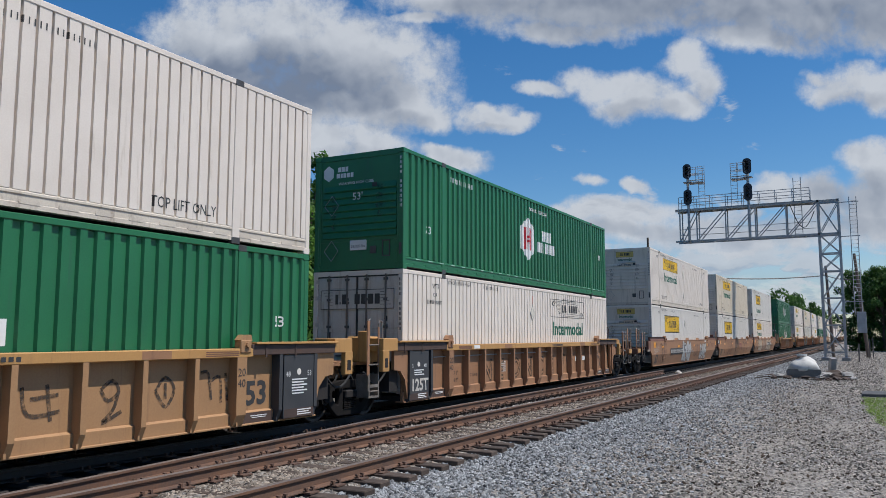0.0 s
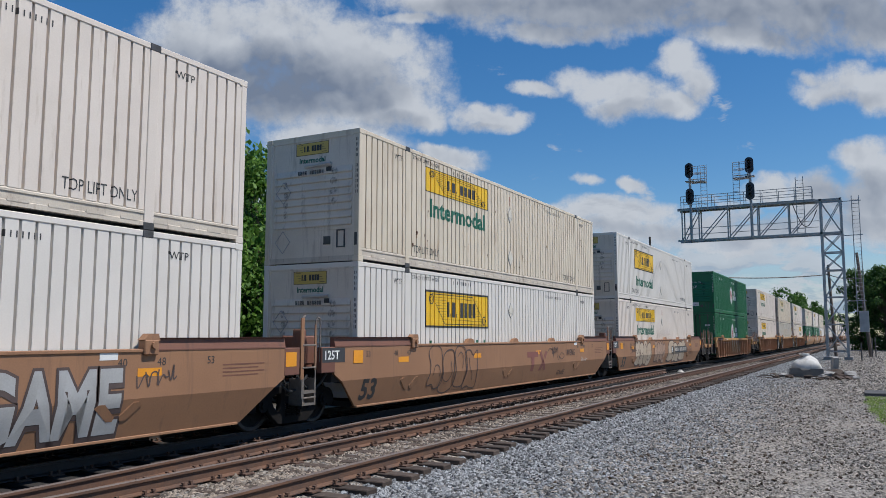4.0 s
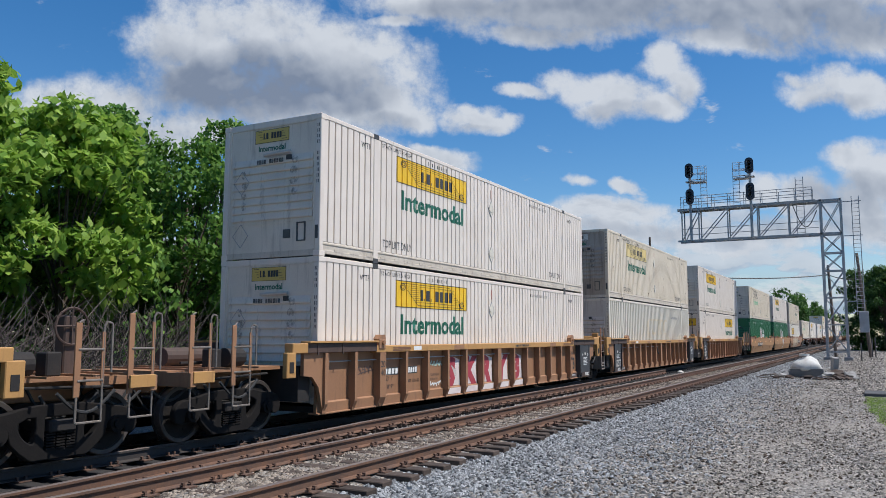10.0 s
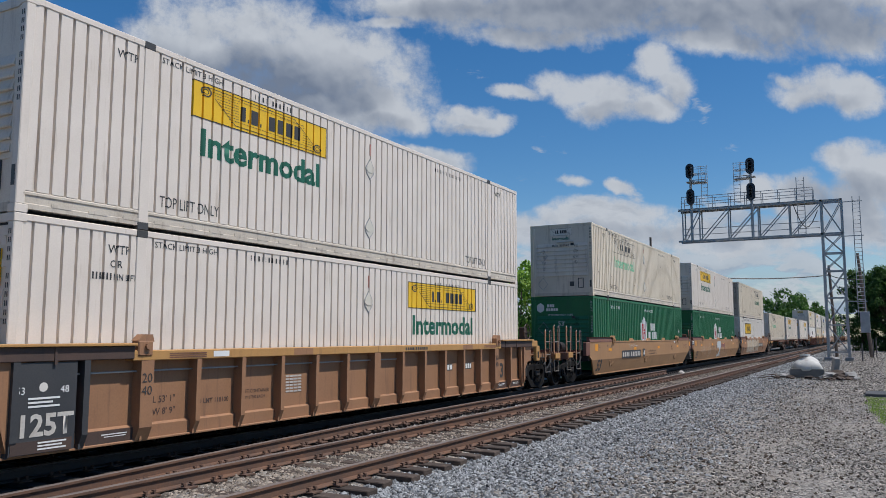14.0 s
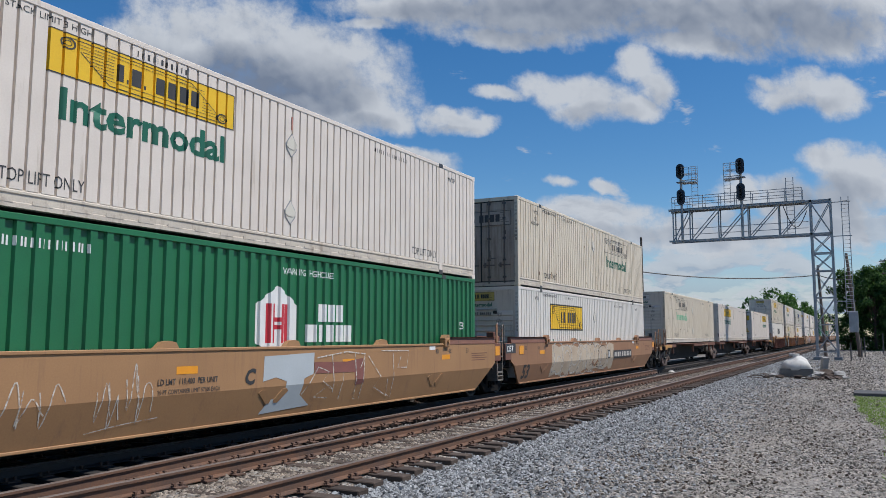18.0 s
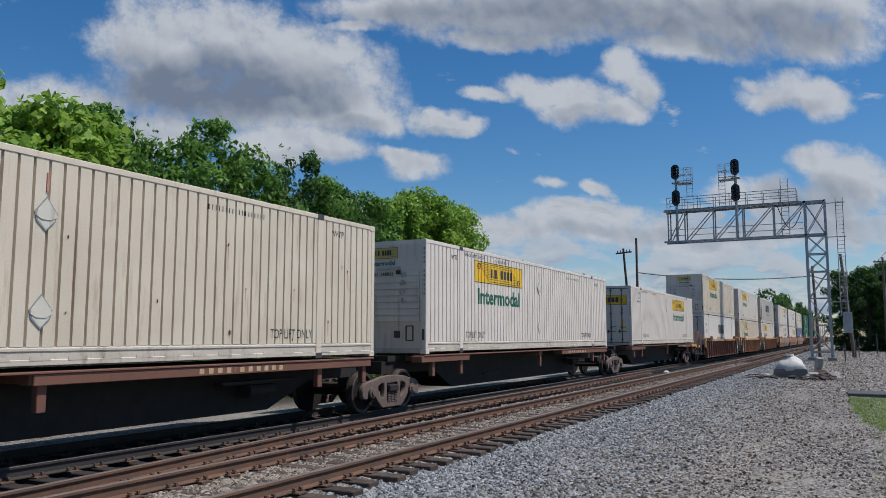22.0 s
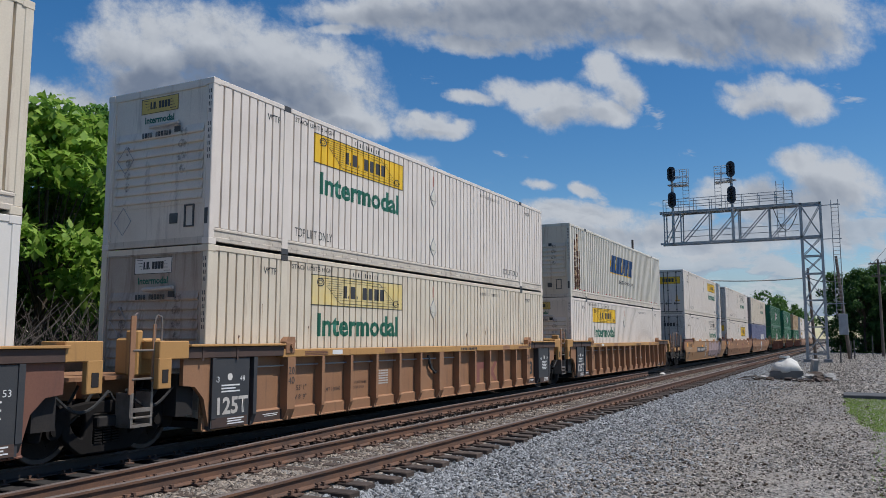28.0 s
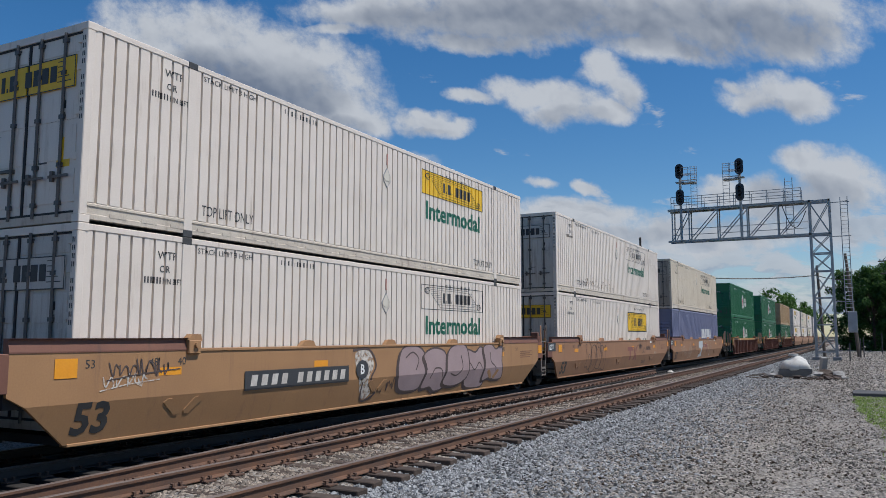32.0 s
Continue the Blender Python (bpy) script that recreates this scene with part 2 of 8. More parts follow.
def prism(bm, pts, y0, y1, axis="y"):
    """A plate: the outline pts (x, z) from y0 to y1, or (y, z) along x, or (x, y) along z."""
    def at(p, q):
        return {"y": (p[0], q, p[1]), "x": (q, p[0], p[1]), "z": (p[0], p[1], q)}[axis]
    a = [bm.verts.new(at(p, y0)) for p in pts]
    b = [bm.verts.new(at(p, y1)) for p in pts]
    k = len(pts)
    fs = [bm.faces.new(a), bm.faces.new(b[::-1])] + [bm.faces.new((a[i], b[i], b[(i + 1) % k], a[(i + 1) % k])) for i in range(k)]
    bmesh.ops.recalc_face_normals(bm, faces=fs)
    return bm


def curved(pts, closed=False, n=4):
    """A smooth line through the points."""
    k = len(pts)
    out = []
    for i in range(k if closed else k - 1):
        if closed:
            p0, p1, p2, p3 = pts[i - 1], pts[i], pts[(i + 1) % k], pts[(i + 2) % k]
        else:
            p0, p1, p2, p3 = pts[max(0, i - 1)], pts[i], pts[i + 1], pts[min(k - 1, i + 2)]
        for j in range(n):
            t = j / n
            out.append(tuple(0.5 * (2 * b + (c - a) * t + (2 * a - 5 * b + 4 * c - d) * t * t + (3 * b - a - 3 * c + d) * t ** 3) for a, b, c, d in zip(p0, p1, p2, p3)))
    return out if closed else out + [pts[-1]]


def made(f, *a, **k):
    bm = bmesh.new()
    f(bm, *a, **k)
    return bm


def mesh_of(name, verts, faces, material, smooth=False):
    me = bpy.data.meshes.new(name)
    me.from_pydata(verts, [], faces)
    if material:
        me.materials.append(material)
    if smooth:
        me.polygons.foreach_set("use_smooth", [True] * len(me.polygons))
    me.update()
    return me


SHARED = {}


def shared(key, make):
    if key not in SHARED:
        SHARED[key] = make()
    return SHARED[key]


def lettering(text, size, material, align="LEFT", bold=0.0, slant=0.0):
    """Flat lettering as a mesh in the x-z plane, facing -y."""
    def make():
        cu = bpy.data.curves.new("lettering", "FONT")
        cu.body, cu.size, cu.align_x, cu.offset, cu.shear = text, size, align, bold * size, slant
        cu.resolution_u = 2
        ob = bpy.data.objects.new("lettering", cu)
        scene.collection.objects.link(ob)
        me = bpy.data.meshes.new_from_object(ob.evaluated_get(bpy.context.evaluated_depsgraph_get()))
        bpy.data.objects.remove(ob)
        me.transform(Matrix.Rotation(radians(90), 4, "X"))
        me.materials.clear()
        me.materials.append(material)
        return me
    return shared(("text", text, size, material.name, align, bold, slant), make)


# ---- sky backdrop: one high sheet of cloud that drifts on the wind ----
CLOUD_H = 140.0
VIEW = aim(PATH[0][1], PATH[0][2]).to_3x3()
CLOUDS = (        # place, half width, half height
    [(470, 55, 185, 85), (610, 110, 170, 95), (715, 170, 92, 66), (560, 180, 210, 60), (385, 140, 120, 70), (345, 60, 90, 50), (640, 70, 70, 50), (765, 205, 50, 36)],
    [(215, 190, 120, 60), (120, 205, 110, 60), (300, 235, 160, 45), (590, 250, 120, 36), (660, 262, 80, 30), (812, 290, 66, 26), (770, 278, 40, 18)],
    [(865, 208, 50, 26), (905, 214, 32, 17), (858, 192, 26, 16), (740, 34, 50, 18), (850, -6, 190, 40)],
    [(1130, -8, 420, 66), (1430, 0, 330, 78), (1330, 70, 110, 30), (1590, 40, 120, 50), (990, 50, 110, 22)],
    [(960, 155, 46, 17), (1020, 138, 48, 26), (1075, 150, 72, 32), (1130, 176, 74, 40), (1215, 112, 46, 34), (1245, 150, 44, 34), (1195, 185, 50, 26)],
    [(1490, 140, 68, 38), (1570, 165, 64, 40), (1530, 278, 60, 32), (1590, 320, 84, 62), (1450, 128, 30, 18)],
    [(1110, 372, 110, 26), (1010, 382, 60, 20), (1165, 405, 170, 34), (1372, 338, 44, 26), (1455, 358, 66, 46), (1540, 380, 84, 62)],
    [(1038, 318, 26, 12), (1118, 326, 24, 14), (1330, 420, 260, 36), (900, 405, 240, 36)],
)
SHADED = (        # grey undersides: place, half width, half height, depth of tone
    (470, 150, 250, 85, 1.0), (330, 110, 120, 60, 0.55), (610, 165, 130, 56, 0.85), (690, 215, 90, 26, 0.5), (200, 235, 200, 40, 0.5),
    (1180, 15, 460, 70, 0.72), (1480, 40, 220, 70, 0.75), (900, 15, 200, 44, 0.6), (1130, 196, 80, 22, 0.4), (1240, 175, 40, 20, 0.3),
    (1510, 170, 70, 24, 0.35), (1540, 345, 130, 50, 0.5), (1420, 400, 220, 40, 0.45), (1150, 405, 160, 20, 0.3), (868, 226, 44, 12, 0.3), (600, 280, 160, 20, 0.3),
)


def cloud_material():
    m, n, l, p = nodes_of("cloud_sheet")
    n.remove(p)

    def math_node(op, a, b=None, c=None, clamp=False):
        q = n.new("ShaderNodeMath")
        q.operation, q.use_clamp = op, clamp
        for i, x in enumerate((a, b, c)):
            if x is None:
                continue
            if isinstance(x, (int, float)):
                q.inputs[i].default_value = x
            else:
                l.new(x, q.inputs[i])
        return q.outputs[0]

    def vec(op, a, b=None):
        q = n.new("ShaderNodeVectorMath")
        q.operation = op
        for i, x in enumerate((a, b)):
            if x is None:
                continue
            if isinstance(x, (tuple, Vector)):
                q.inputs[i].default_value = tuple(x)
            else:
                l.new(x, q.inputs[i])
        return q.outputs["Value"] if op == "DOT_PRODUCT" else q.outputs["Vector"]

    co = n.new("ShaderNodeTexCoord").outputs["Object"]
    depth = vec("DOT_PRODUCT", co, -VIEW.col[2])
    u = math_node("DIVIDE", vec("DOT_PRODUCT", co, VIEW.col[0]), depth)
    v = math_node("DIVIDE", vec("DOT_PRODUCT", co, VIEW.col[1]), depth)
    uv = n.new("ShaderNodeCombineXYZ")
    l.new(u, uv.inputs[0]), l.new(v, uv.inputs[1])
    uv = uv.outputs[0]
    def fbm(where, scale, detail, rough):
        t = n.new("ShaderNodeTexNoise")
        t.inputs["Scale"].default_value, t.inputs["Detail"].default_value, t.inputs["Roughness"].default_value = scale, detail, rough
        l.new(where, t.inputs["Vector"])
        return t

    def ease(x, lo, hi, top=1.0):
        q = n.new("ShaderNodeMapRange")
        q.interpolation_type = "SMOOTHSTEP"
        q.inputs["From Min"].default_value, q.inputs["From Max"].default_value, q.inputs["To Max"].default_value = lo, hi, top
        l.new(x, q.inputs["Value"])
        return q.outputs["Result"]

    def blend(f, a, b):
        q = n.new("ShaderNodeMix")
        q.data_type = "RGBA"
        for i, x in (("A", a), ("B", b)):
            if isinstance(x, tuple):
                q.inputs[i].default_value = (*x, 1)
            else:
                l.new(x, q.inputs[i])
        l.new(f, q.inputs["Factor"])
        return q.outputs["Result"]

    def puffs(where, scale, detail, rough):
        t = n.new("ShaderNodeTexVoronoi")
        t.feature, t.normalize = "SMOOTH_F1", True
        t.inputs["Scale"].default_value, t.inputs["Detail"].default_value, t.inputs["Roughness"].default_value = scale, detail, rough
        t.inputs["Smoothness"].default_value = 0.35
        l.new(where, t.inputs["Vector"])
        return t.outputs["Distance"]

    swirl = vec("SUBTRACT", fbm(uv, 9.0, 6, 0.55).outputs["Color"], (0.5, 0.5, 0.5))
    place = vec("ADD", uv, vec("MULTIPLY", swirl, (0.085, 0.06, 0)))
    curl = vec("ADD", uv, vec("MULTIPLY", swirl, (0.05, 0.05, 0)))
    lump = puffs(curl, 17.0, 3.0, 0.55)
    lump_sun = puffs(vec("ADD", curl, (0.009, 0.012, 0)), 17.0, 2.0, 0.5)
    body = fbm(uv, 15.0, 13, 0.68).outputs["Fac"]
    thick, shade = None, None
    for cloud in CLOUDS:
        for cx, cy, rx, ry in cloud:
            d = vec("MULTIPLY", vec("SUBTRACT", place, ((cx - 784) / 1389, (441 - cy) / 1389, 0)), (1389 / rx, 1389 / ry, 0))
            e = math_node("SUBTRACT", 1.0, vec("DOT_PRODUCT", d, d))
            thick = e if thick is None else math_node("SMOOTH_MAX", thick, e, 0.25)
    for cx, cy, rx, ry, grey in SHADED:
        d = vec("MULTIPLY", vec("SUBTRACT", place, ((cx - 784) / 1389, (441 - cy) / 1389, 0)), (1389 / rx, 1389 / ry, 0))
        low = math_node("MULTIPLY", ease(math_node("SUBTRACT", 1.0, vec("DOT_PRODUCT", d, d)), -0.25, 0.95), grey)
        shade = low if shade is None else math_node("MAXIMUM", shade, low)
    thick = math_node("MAXIMUM", thick, -1.6)
    dens = math_node("MULTIPLY_ADD", math_node("SUBTRACT", body, 0.5), 3.3, thick)
    dens = math_node("MULTIPLY_ADD", math_node("SUBTRACT", 0.42, lump), 1.1, dens)
    # rows of small cumulus towards the horizon, closing up with distance
    flat = vec("MULTIPLY", vec("ADD", uv, vec("MULTIPLY", swirl, (0.03, 0.03, 0))), (9.0, 25.0, 1))
    rows = math_node("MULTIPLY_ADD", math_node("SUBTRACT", 0.45, lump), 0.26, fbm(flat, 1.0, 10, 0.60).outputs["Fac"])
    rows_up = fbm(vec("ADD", flat, (0.05, 0.20, 0)), 1.0, 5, 0.5).outputs["Fac"]
    near = ease(v, 0.115, 0.03)
    haze = math_node("MULTIPLY_ADD", math_node("SUBTRACT", rows, 0.5), 8.5, math_node("MULTIPLY_ADD", near, 1.75, -1.72))
    low_relief = math_node("SUBTRACT", fbm(flat, 1.0, 5, 0.5).outputs["Fac"], rows_up)
    cover = math_node("MAXIMUM", ease(dens, -0.45, 0.95, 0.97), ease(haze, -0.3, 0.8, 0.85))
    relief = math_node("SUBTRACT", lump, lump_sun)                      # the sun stands high to the right
    dark = math_node("MULTIPLY_ADD", math_node("SUBTRACT", body, 0.5), -0.7, shade)
    dark = math_node("MULTIPLY_ADD", relief, 1.35, dark)
    dark = math_node("ADD", dark, ease(dens, 0.5, 2.0, 0.16), None, True)
    dark = math_node("MAXIMUM", dark, math_node("MULTIPLY", ease(haze, 0.0, 1.6), math_node("MULTIPLY_ADD", low_relief, -3.0, 0.35, True)))
    tone = blend(dark, (0.52, 0.535, 0.555), (0.170, 0.202, 0.262))
    thin = ease(dens, 0.05, 0.8)
    tone = blend(math_node("MULTIPLY", math_node("SUBTRACT", 1.0, thin), 0.30), tone, (0.40, 0.44, 0.50))      # ragged thin edges take the sky's tone
    far_tone = blend(ease(math_node("MULTIPLY_ADD", low_relief, 1.6, rows), 0.44, 0.60), (0.23, 0.305, 0.42), (0.49, 0.505, 0.53))
    tone = blend(ease(v, 0.04, -0.09, 0.85), tone, far_tone)            # distance
    cover = math_node("MAXIMUM", cover, ease(v, 0.015, -0.10, 0.93))
    em, tr, ms = n.new("ShaderNodeEmission"), n.new("ShaderNodeBsdfTransparent"), n.new("ShaderNodeMixShader")
    l.new(tone, em.inputs["Color"])
    em.inputs["Strength"].default_value = 0.94
    l.new(cover, ms.inputs[0]), l.new(tr.outputs[0], ms.inputs[1]), l.new(em.outputs[0], ms.inputs[2])
    l.new(ms.outputs[0], n["Material Output"].inputs["Surface"])
    return m


def cloud_sheet():
    h = CLOUD_H
    me = mesh_of("backdrop", [(0.9 * h, -8 * h, h), (190 * h, -40 * h, h), (190 * h, 90 * h, h), (0.9 * h, 14 * h, h)], [(0, 1, 2, 3)], cloud_material())
    ob = tagged(new("backdrop", me), "white and grey fair-weather cumulus clouds in a blue sky", "cloud", kind="structure")
    ob.location = EYE
    return ob


clouds = cloud_sheet()


# ---- ground ----
def bed(y):
    """Height of the ground across the tracks."""
    def ramp(a, b, t):
        return a + (b - a) * min(1, max(0, t))
    z = ramp(-0.14, -0.19, (y - 3.6) / 1.4)
    z = ramp(z, -0.118, (y - 5.55) / 0.4)
    z = ramp(z, -0.25, (y - 7.9) / 1.2)
    return ramp(z, -0.45, (y - 13) / 3)


def gravel_material():
    m, n, l, p = nodes_of("gravel_and_ballast")
    co = n.new("ShaderNodeTexCoord")
    vo = n.new("ShaderNodeTexVoronoi")
    vo.inputs["Scale"].default_value = 22
    fine = n.new("ShaderNodeTexVoronoi")
    fine.inputs["Scale"].default_value = 60
    big = n.new("ShaderNodeTexNoise")
    big.inputs["Scale"].default_value, big.inputs["Detail"].default_value = 0.45, 6
    for x in (vo, fine, big):
        l.new(co.outputs["Object"], x.inputs["Vector"])
    sep = n.new("ShaderNodeSeparateColor")
    l.new(vo.outputs["Color"], sep.inputs[0])
    ramp = n.new("ShaderNodeValToRGB")
    e = ramp.color_ramp.elements
    e[0].color, e[1].color = (0.04, 0.04, 0.042, 1), (0.38, 0.352, 0.32, 1)
    mid = ramp.color_ramp.elements.new(0.5)
    mid.color = (0.168, 0.156, 0.143, 1)
    l.new(sep.outputs[0], ramp.inputs["Fac"])
    dust = n.new("ShaderNodeMix")
    dust.data_type = "RGBA"
    dust.inputs["B"].default_value = (0.28, 0.25, 0.215, 1)
    r = n.new("ShaderNodeMapRange")
    r.inputs["From Min"].default_value, r.inputs["From Max"].default_value, r.inputs["To Max"].default_value = 0.45, 0.68, 0.7
    l.new(big.outputs["Fac"], r.inputs["Value"]), l.new(r.outputs["Result"], dust.inputs["Factor"])
    l.new(ramp.outputs["Color"], dust.inputs["A"])
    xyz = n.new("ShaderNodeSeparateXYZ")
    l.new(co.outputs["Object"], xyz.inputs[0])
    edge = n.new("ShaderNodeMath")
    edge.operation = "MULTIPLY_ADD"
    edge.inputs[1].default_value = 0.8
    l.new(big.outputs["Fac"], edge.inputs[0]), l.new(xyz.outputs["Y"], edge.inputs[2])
    train_shade = n.new("ShaderNodeMapRange")          # the train's shade, put into the ballast colour of its track bed
    train_shade.inputs["From Min"].default_value, train_shade.inputs["From Max"].default_value = 9.1, 9.6
    l.new(edge.outputs[0], train_shade.inputs["Value"])
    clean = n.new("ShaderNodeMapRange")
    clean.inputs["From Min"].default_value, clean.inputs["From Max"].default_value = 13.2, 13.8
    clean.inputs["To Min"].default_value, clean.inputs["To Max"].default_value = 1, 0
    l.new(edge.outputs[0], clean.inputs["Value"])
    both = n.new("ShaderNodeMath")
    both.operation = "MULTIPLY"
    l.new(train_shade.outputs["Result"], both.inputs[0]), l.new(clean.outputs["Result"], both.inputs[1])
    # Near-black ballast tone that stands in for shade below the cars.
    shade_mix = n.new("ShaderNodeMix")
    shade_mix.data_type = "RGBA"
    shade_mix.inputs["B"].default_value = (0.016, 0.015, 0.015, 1)
    l.new(dust.outputs["Result"], shade_mix.inputs["A"]), l.new(both.outputs[0], shade_mix.inputs["Factor"])
    wood = n.new("ShaderNodeMapRange")          # leaf litter under the trees beyond the tracks
    wood.inputs["From Min"].default_value, wood.inputs["From Max"].default_value = 15.6, 17.4
    l.new(edge.outputs[0], wood.inputs["Value"])
    litter = n.new("ShaderNodeMix")
    litter.data_type = "RGBA"
    litter.inputs["B"].default_value = (0.045, 0.036, 0.026, 1)
    l.new(shade_mix.outputs["Result"], litter.inputs["A"]), l.new(wood.outputs["Result"], litter.inputs["Factor"]), l.new(litter.outputs["Result"], p.inputs["Base Color"])
    p.inputs["Roughness"].default_value = 0.95
    b = n.new("ShaderNodeBump")
    b.inputs["Strength"].default_value, b.inputs["Distance"].default_value = 0.9, 0.03
    l.new(vo.outputs["Distance"], b.inputs["Height"])
    b.invert = True
    l.new(b.outputs["Normal"], p.inputs["Normal"])
    return m


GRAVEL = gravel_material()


def ground():
    xs = [-2500, -600, -150, -40] + [i * 1.5 - 20 for i in range(70)] + [100, 150, 260, 600, 1400, 2600]
    ys = [-2500, -600, -150, -40, -15] + [i * 0.4 - 6 for i in range(58)] + [20, 30, 60, 150, 500, 1200, 2500]
    vs = [(x, y, bed(y) + (0.02 * noise.noise((x * 0.6, y * 0.9, 0)) if -6 < y < 5 and -20 < x < 90 else 0)) for x in xs for y in ys]
    k = len(ys)
    fs = [(i * k + j, (i + 1) * k + j, (i + 1) * k + j + 1, i * k + j + 1) for i in range(len(xs) - 1) for j in range(k - 1)]
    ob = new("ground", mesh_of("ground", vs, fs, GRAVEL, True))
    return tagged(ob, "grey crushed-stone gravel lot beside the railway ballast", "ground", kind="structure")


ground()

# ---- tracks ----
RAIL_PROFILE = [(-0.075, -0.172), (0.075, -0.172), (0.075, -0.160), (0.012, -0.140), (0.012, -0.045), (0.037, -0.035), (0.037, -0.006), (0.028, 0),
                (-0.028, 0), (-0.037, -0.006), (-0.037, -0.035), (-0.012, -0.045), (-0.012, -0.140), (-0.075, -0.160)]


def rail(points, name="rail", parent=None, web=None):
    """A rail swept along points (x, y, z of its head)."""
    vs, fs = [], []
    k = len(RAIL_PROFILE)
    for x, y, z in points:
        vs += [(x, y + a, z + b) for a, b in RAIL_PROFILE]
    for i in range(len(points) - 1):
        for j in range(k):
            fs.append((i * k + j, i * k + (j + 1) % k, (i + 1) * k + (j + 1) % k, (i + 1) * k + j))
    me = mesh_of("rail", vs, fs, web or RAILRUST)
    me.materials.append(RAILTOP)
    for i, f in enumerate(me.polygons):
        if (i % k) in (6, 7, 8):
            f.material_index = 1
    return part(name, me, None, parent)


def tie_mesh(material):
    def make():
        bm = box(bmesh.new(), -0.115, 0.115, -1.3, 1.3, -0.18, 0, 0.012)
        me = bpy.data.meshes.new("tie")
        bm.to_mesh(me)
        bm.free()
        me.materials.append(material)
        return me
    return shared(("tie", material.name), make)


def plate_mesh():
    def make():
        bm = bmesh.new()
        box(bm, -0.09, 0.09, -0.18, 0.18, 0, 0.018)
        for a, b in ((-0.06, -0.10), (0.06, 0.10), (0.06, -0.10), (-0.06, 0.10)):
            box(bm, a - 0.012, a + 0.012, b - 0.012, b + 0.012, 0.01, 0.055)
            box(bm, a - 0.018, a + 0.018, b - (0.03 if b > 0 else 0.01), b + (0.01 if b > 0 else 0.03), 0.045, 0.065)
        me = bpy.data.meshes.new("tie_plate")
        bm.to_mesh(me)
        bm.free()
        me.materials.append(RAILRUST)
        return me
    return shared("plate", make)


def track(y, z, label, x0, x1, parts_to, wood, web):
    t = tagged(new("railway_track"), label, "railway track", kind="structure")
    rnd = random.Random(int(y * 10))
    xs = [-30, 0, 40, 100, 180, 300, 600, 1200]
    for s in (-1, 1):
        rail([(x, y + s * 0.7525, z) for x in xs], "rail", t, web)
    x = x0
    far = bmesh.new()
    while x < x1:
        m = Matrix.Translation((x + rnd.uniform(-0.05, 0.05), y + rnd.uniform(-0.07, 0.07), z - 0.185 + rnd.uniform(-0.012, 0.004))) @ Matrix.Rotation(radians(rnd.uniform(-2, 2)), 4, "Z")
        if x < parts_to:
            ob = part("tie", tie_mesh(wood), None, t)
            ob.matrix_basis = m
            for s in (-1, 1):
                pl = part("tie_plate", plate_mesh(), None, ob)
                pl.matrix_basis = m.inverted() @ Matrix.Translation((m.translation.x, y + s * 0.7525, z - 0.184))
        else:
            box(far, x - 0.115, x + 0.115, y - 1.3, y + 1.3, z - 0.36, z - 0.185)
        x += 0.51
    part("tie_row", far, wood, t)["kind"] = "stuff"
    return t


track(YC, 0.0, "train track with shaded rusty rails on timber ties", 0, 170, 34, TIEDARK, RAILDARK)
track(YN, 0.08, "empty main track with rusty brown rails on weathered timber ties", 2, 170, 60, TIE, RAILRUST)
def spare_rail():
    ob = tagged(new("spare_rail"), "long rusty spare rail spiked down between the two tracks", "rail")
    pts = [(-10, 7.75, 0.06), (2, 8.0, 0.06), (6, 8.22, 0.06), (9.5, 8.52, 0.06), (13, 8.82, 0.06), (18, 8.98, 0.06), (27, 9.03, 0.06), (40, 9.12, 0.06)]
    rail(pts, "rail", ob)
    for i in range(68):
        x = 4 + 0.52 * i
        y = float(np.interp(x, [q[0] for q in pts], [q[1] for q in pts]))
        part("tie_plate", plate_mesh(), None, ob).location = (x, y - 0.02, -0.124)
        if i < 44:
            t = part("tie_stub", tie_mesh(TIE), None, ob)
            t.matrix_basis = Matrix.Translation((x, y + 0.1, -0.126)) @ Matrix.Diagonal((1, 0.17, 1, 1))
    return ob


spare_rail()


def stone_material(name, lo, hi):
    m, n, l, p = nodes_of(name)
    geo = n.new("ShaderNodeNewGeometry")
    ramp = n.new("ShaderNodeValToRGB")
    e = ramp.color_ramp.elements
    e[0].color, e[1].color = (*lo, 1), (*hi, 1)
    l.new(geo.outputs["Random Per Island"], ramp.inputs["Fac"])
    l.new(ramp.outputs["Color"], p.inputs["Base Color"])
    p.inputs["Roughness"].default_value = 0.9
    return m


BALLAST = stone_material("blue_grey_ballast", (0.028, 0.029, 0.032), (0.39, 0.40, 0.405))
PEBBLE = stone_material("grey_brown_gravel", (0.040, 0.036, 0.031), (0.47, 0.42, 0.365))
RUSTY = stone_material("rust_stained_ballast", (0.05, 0.04, 0.032), (0.36, 0.30, 0.24))


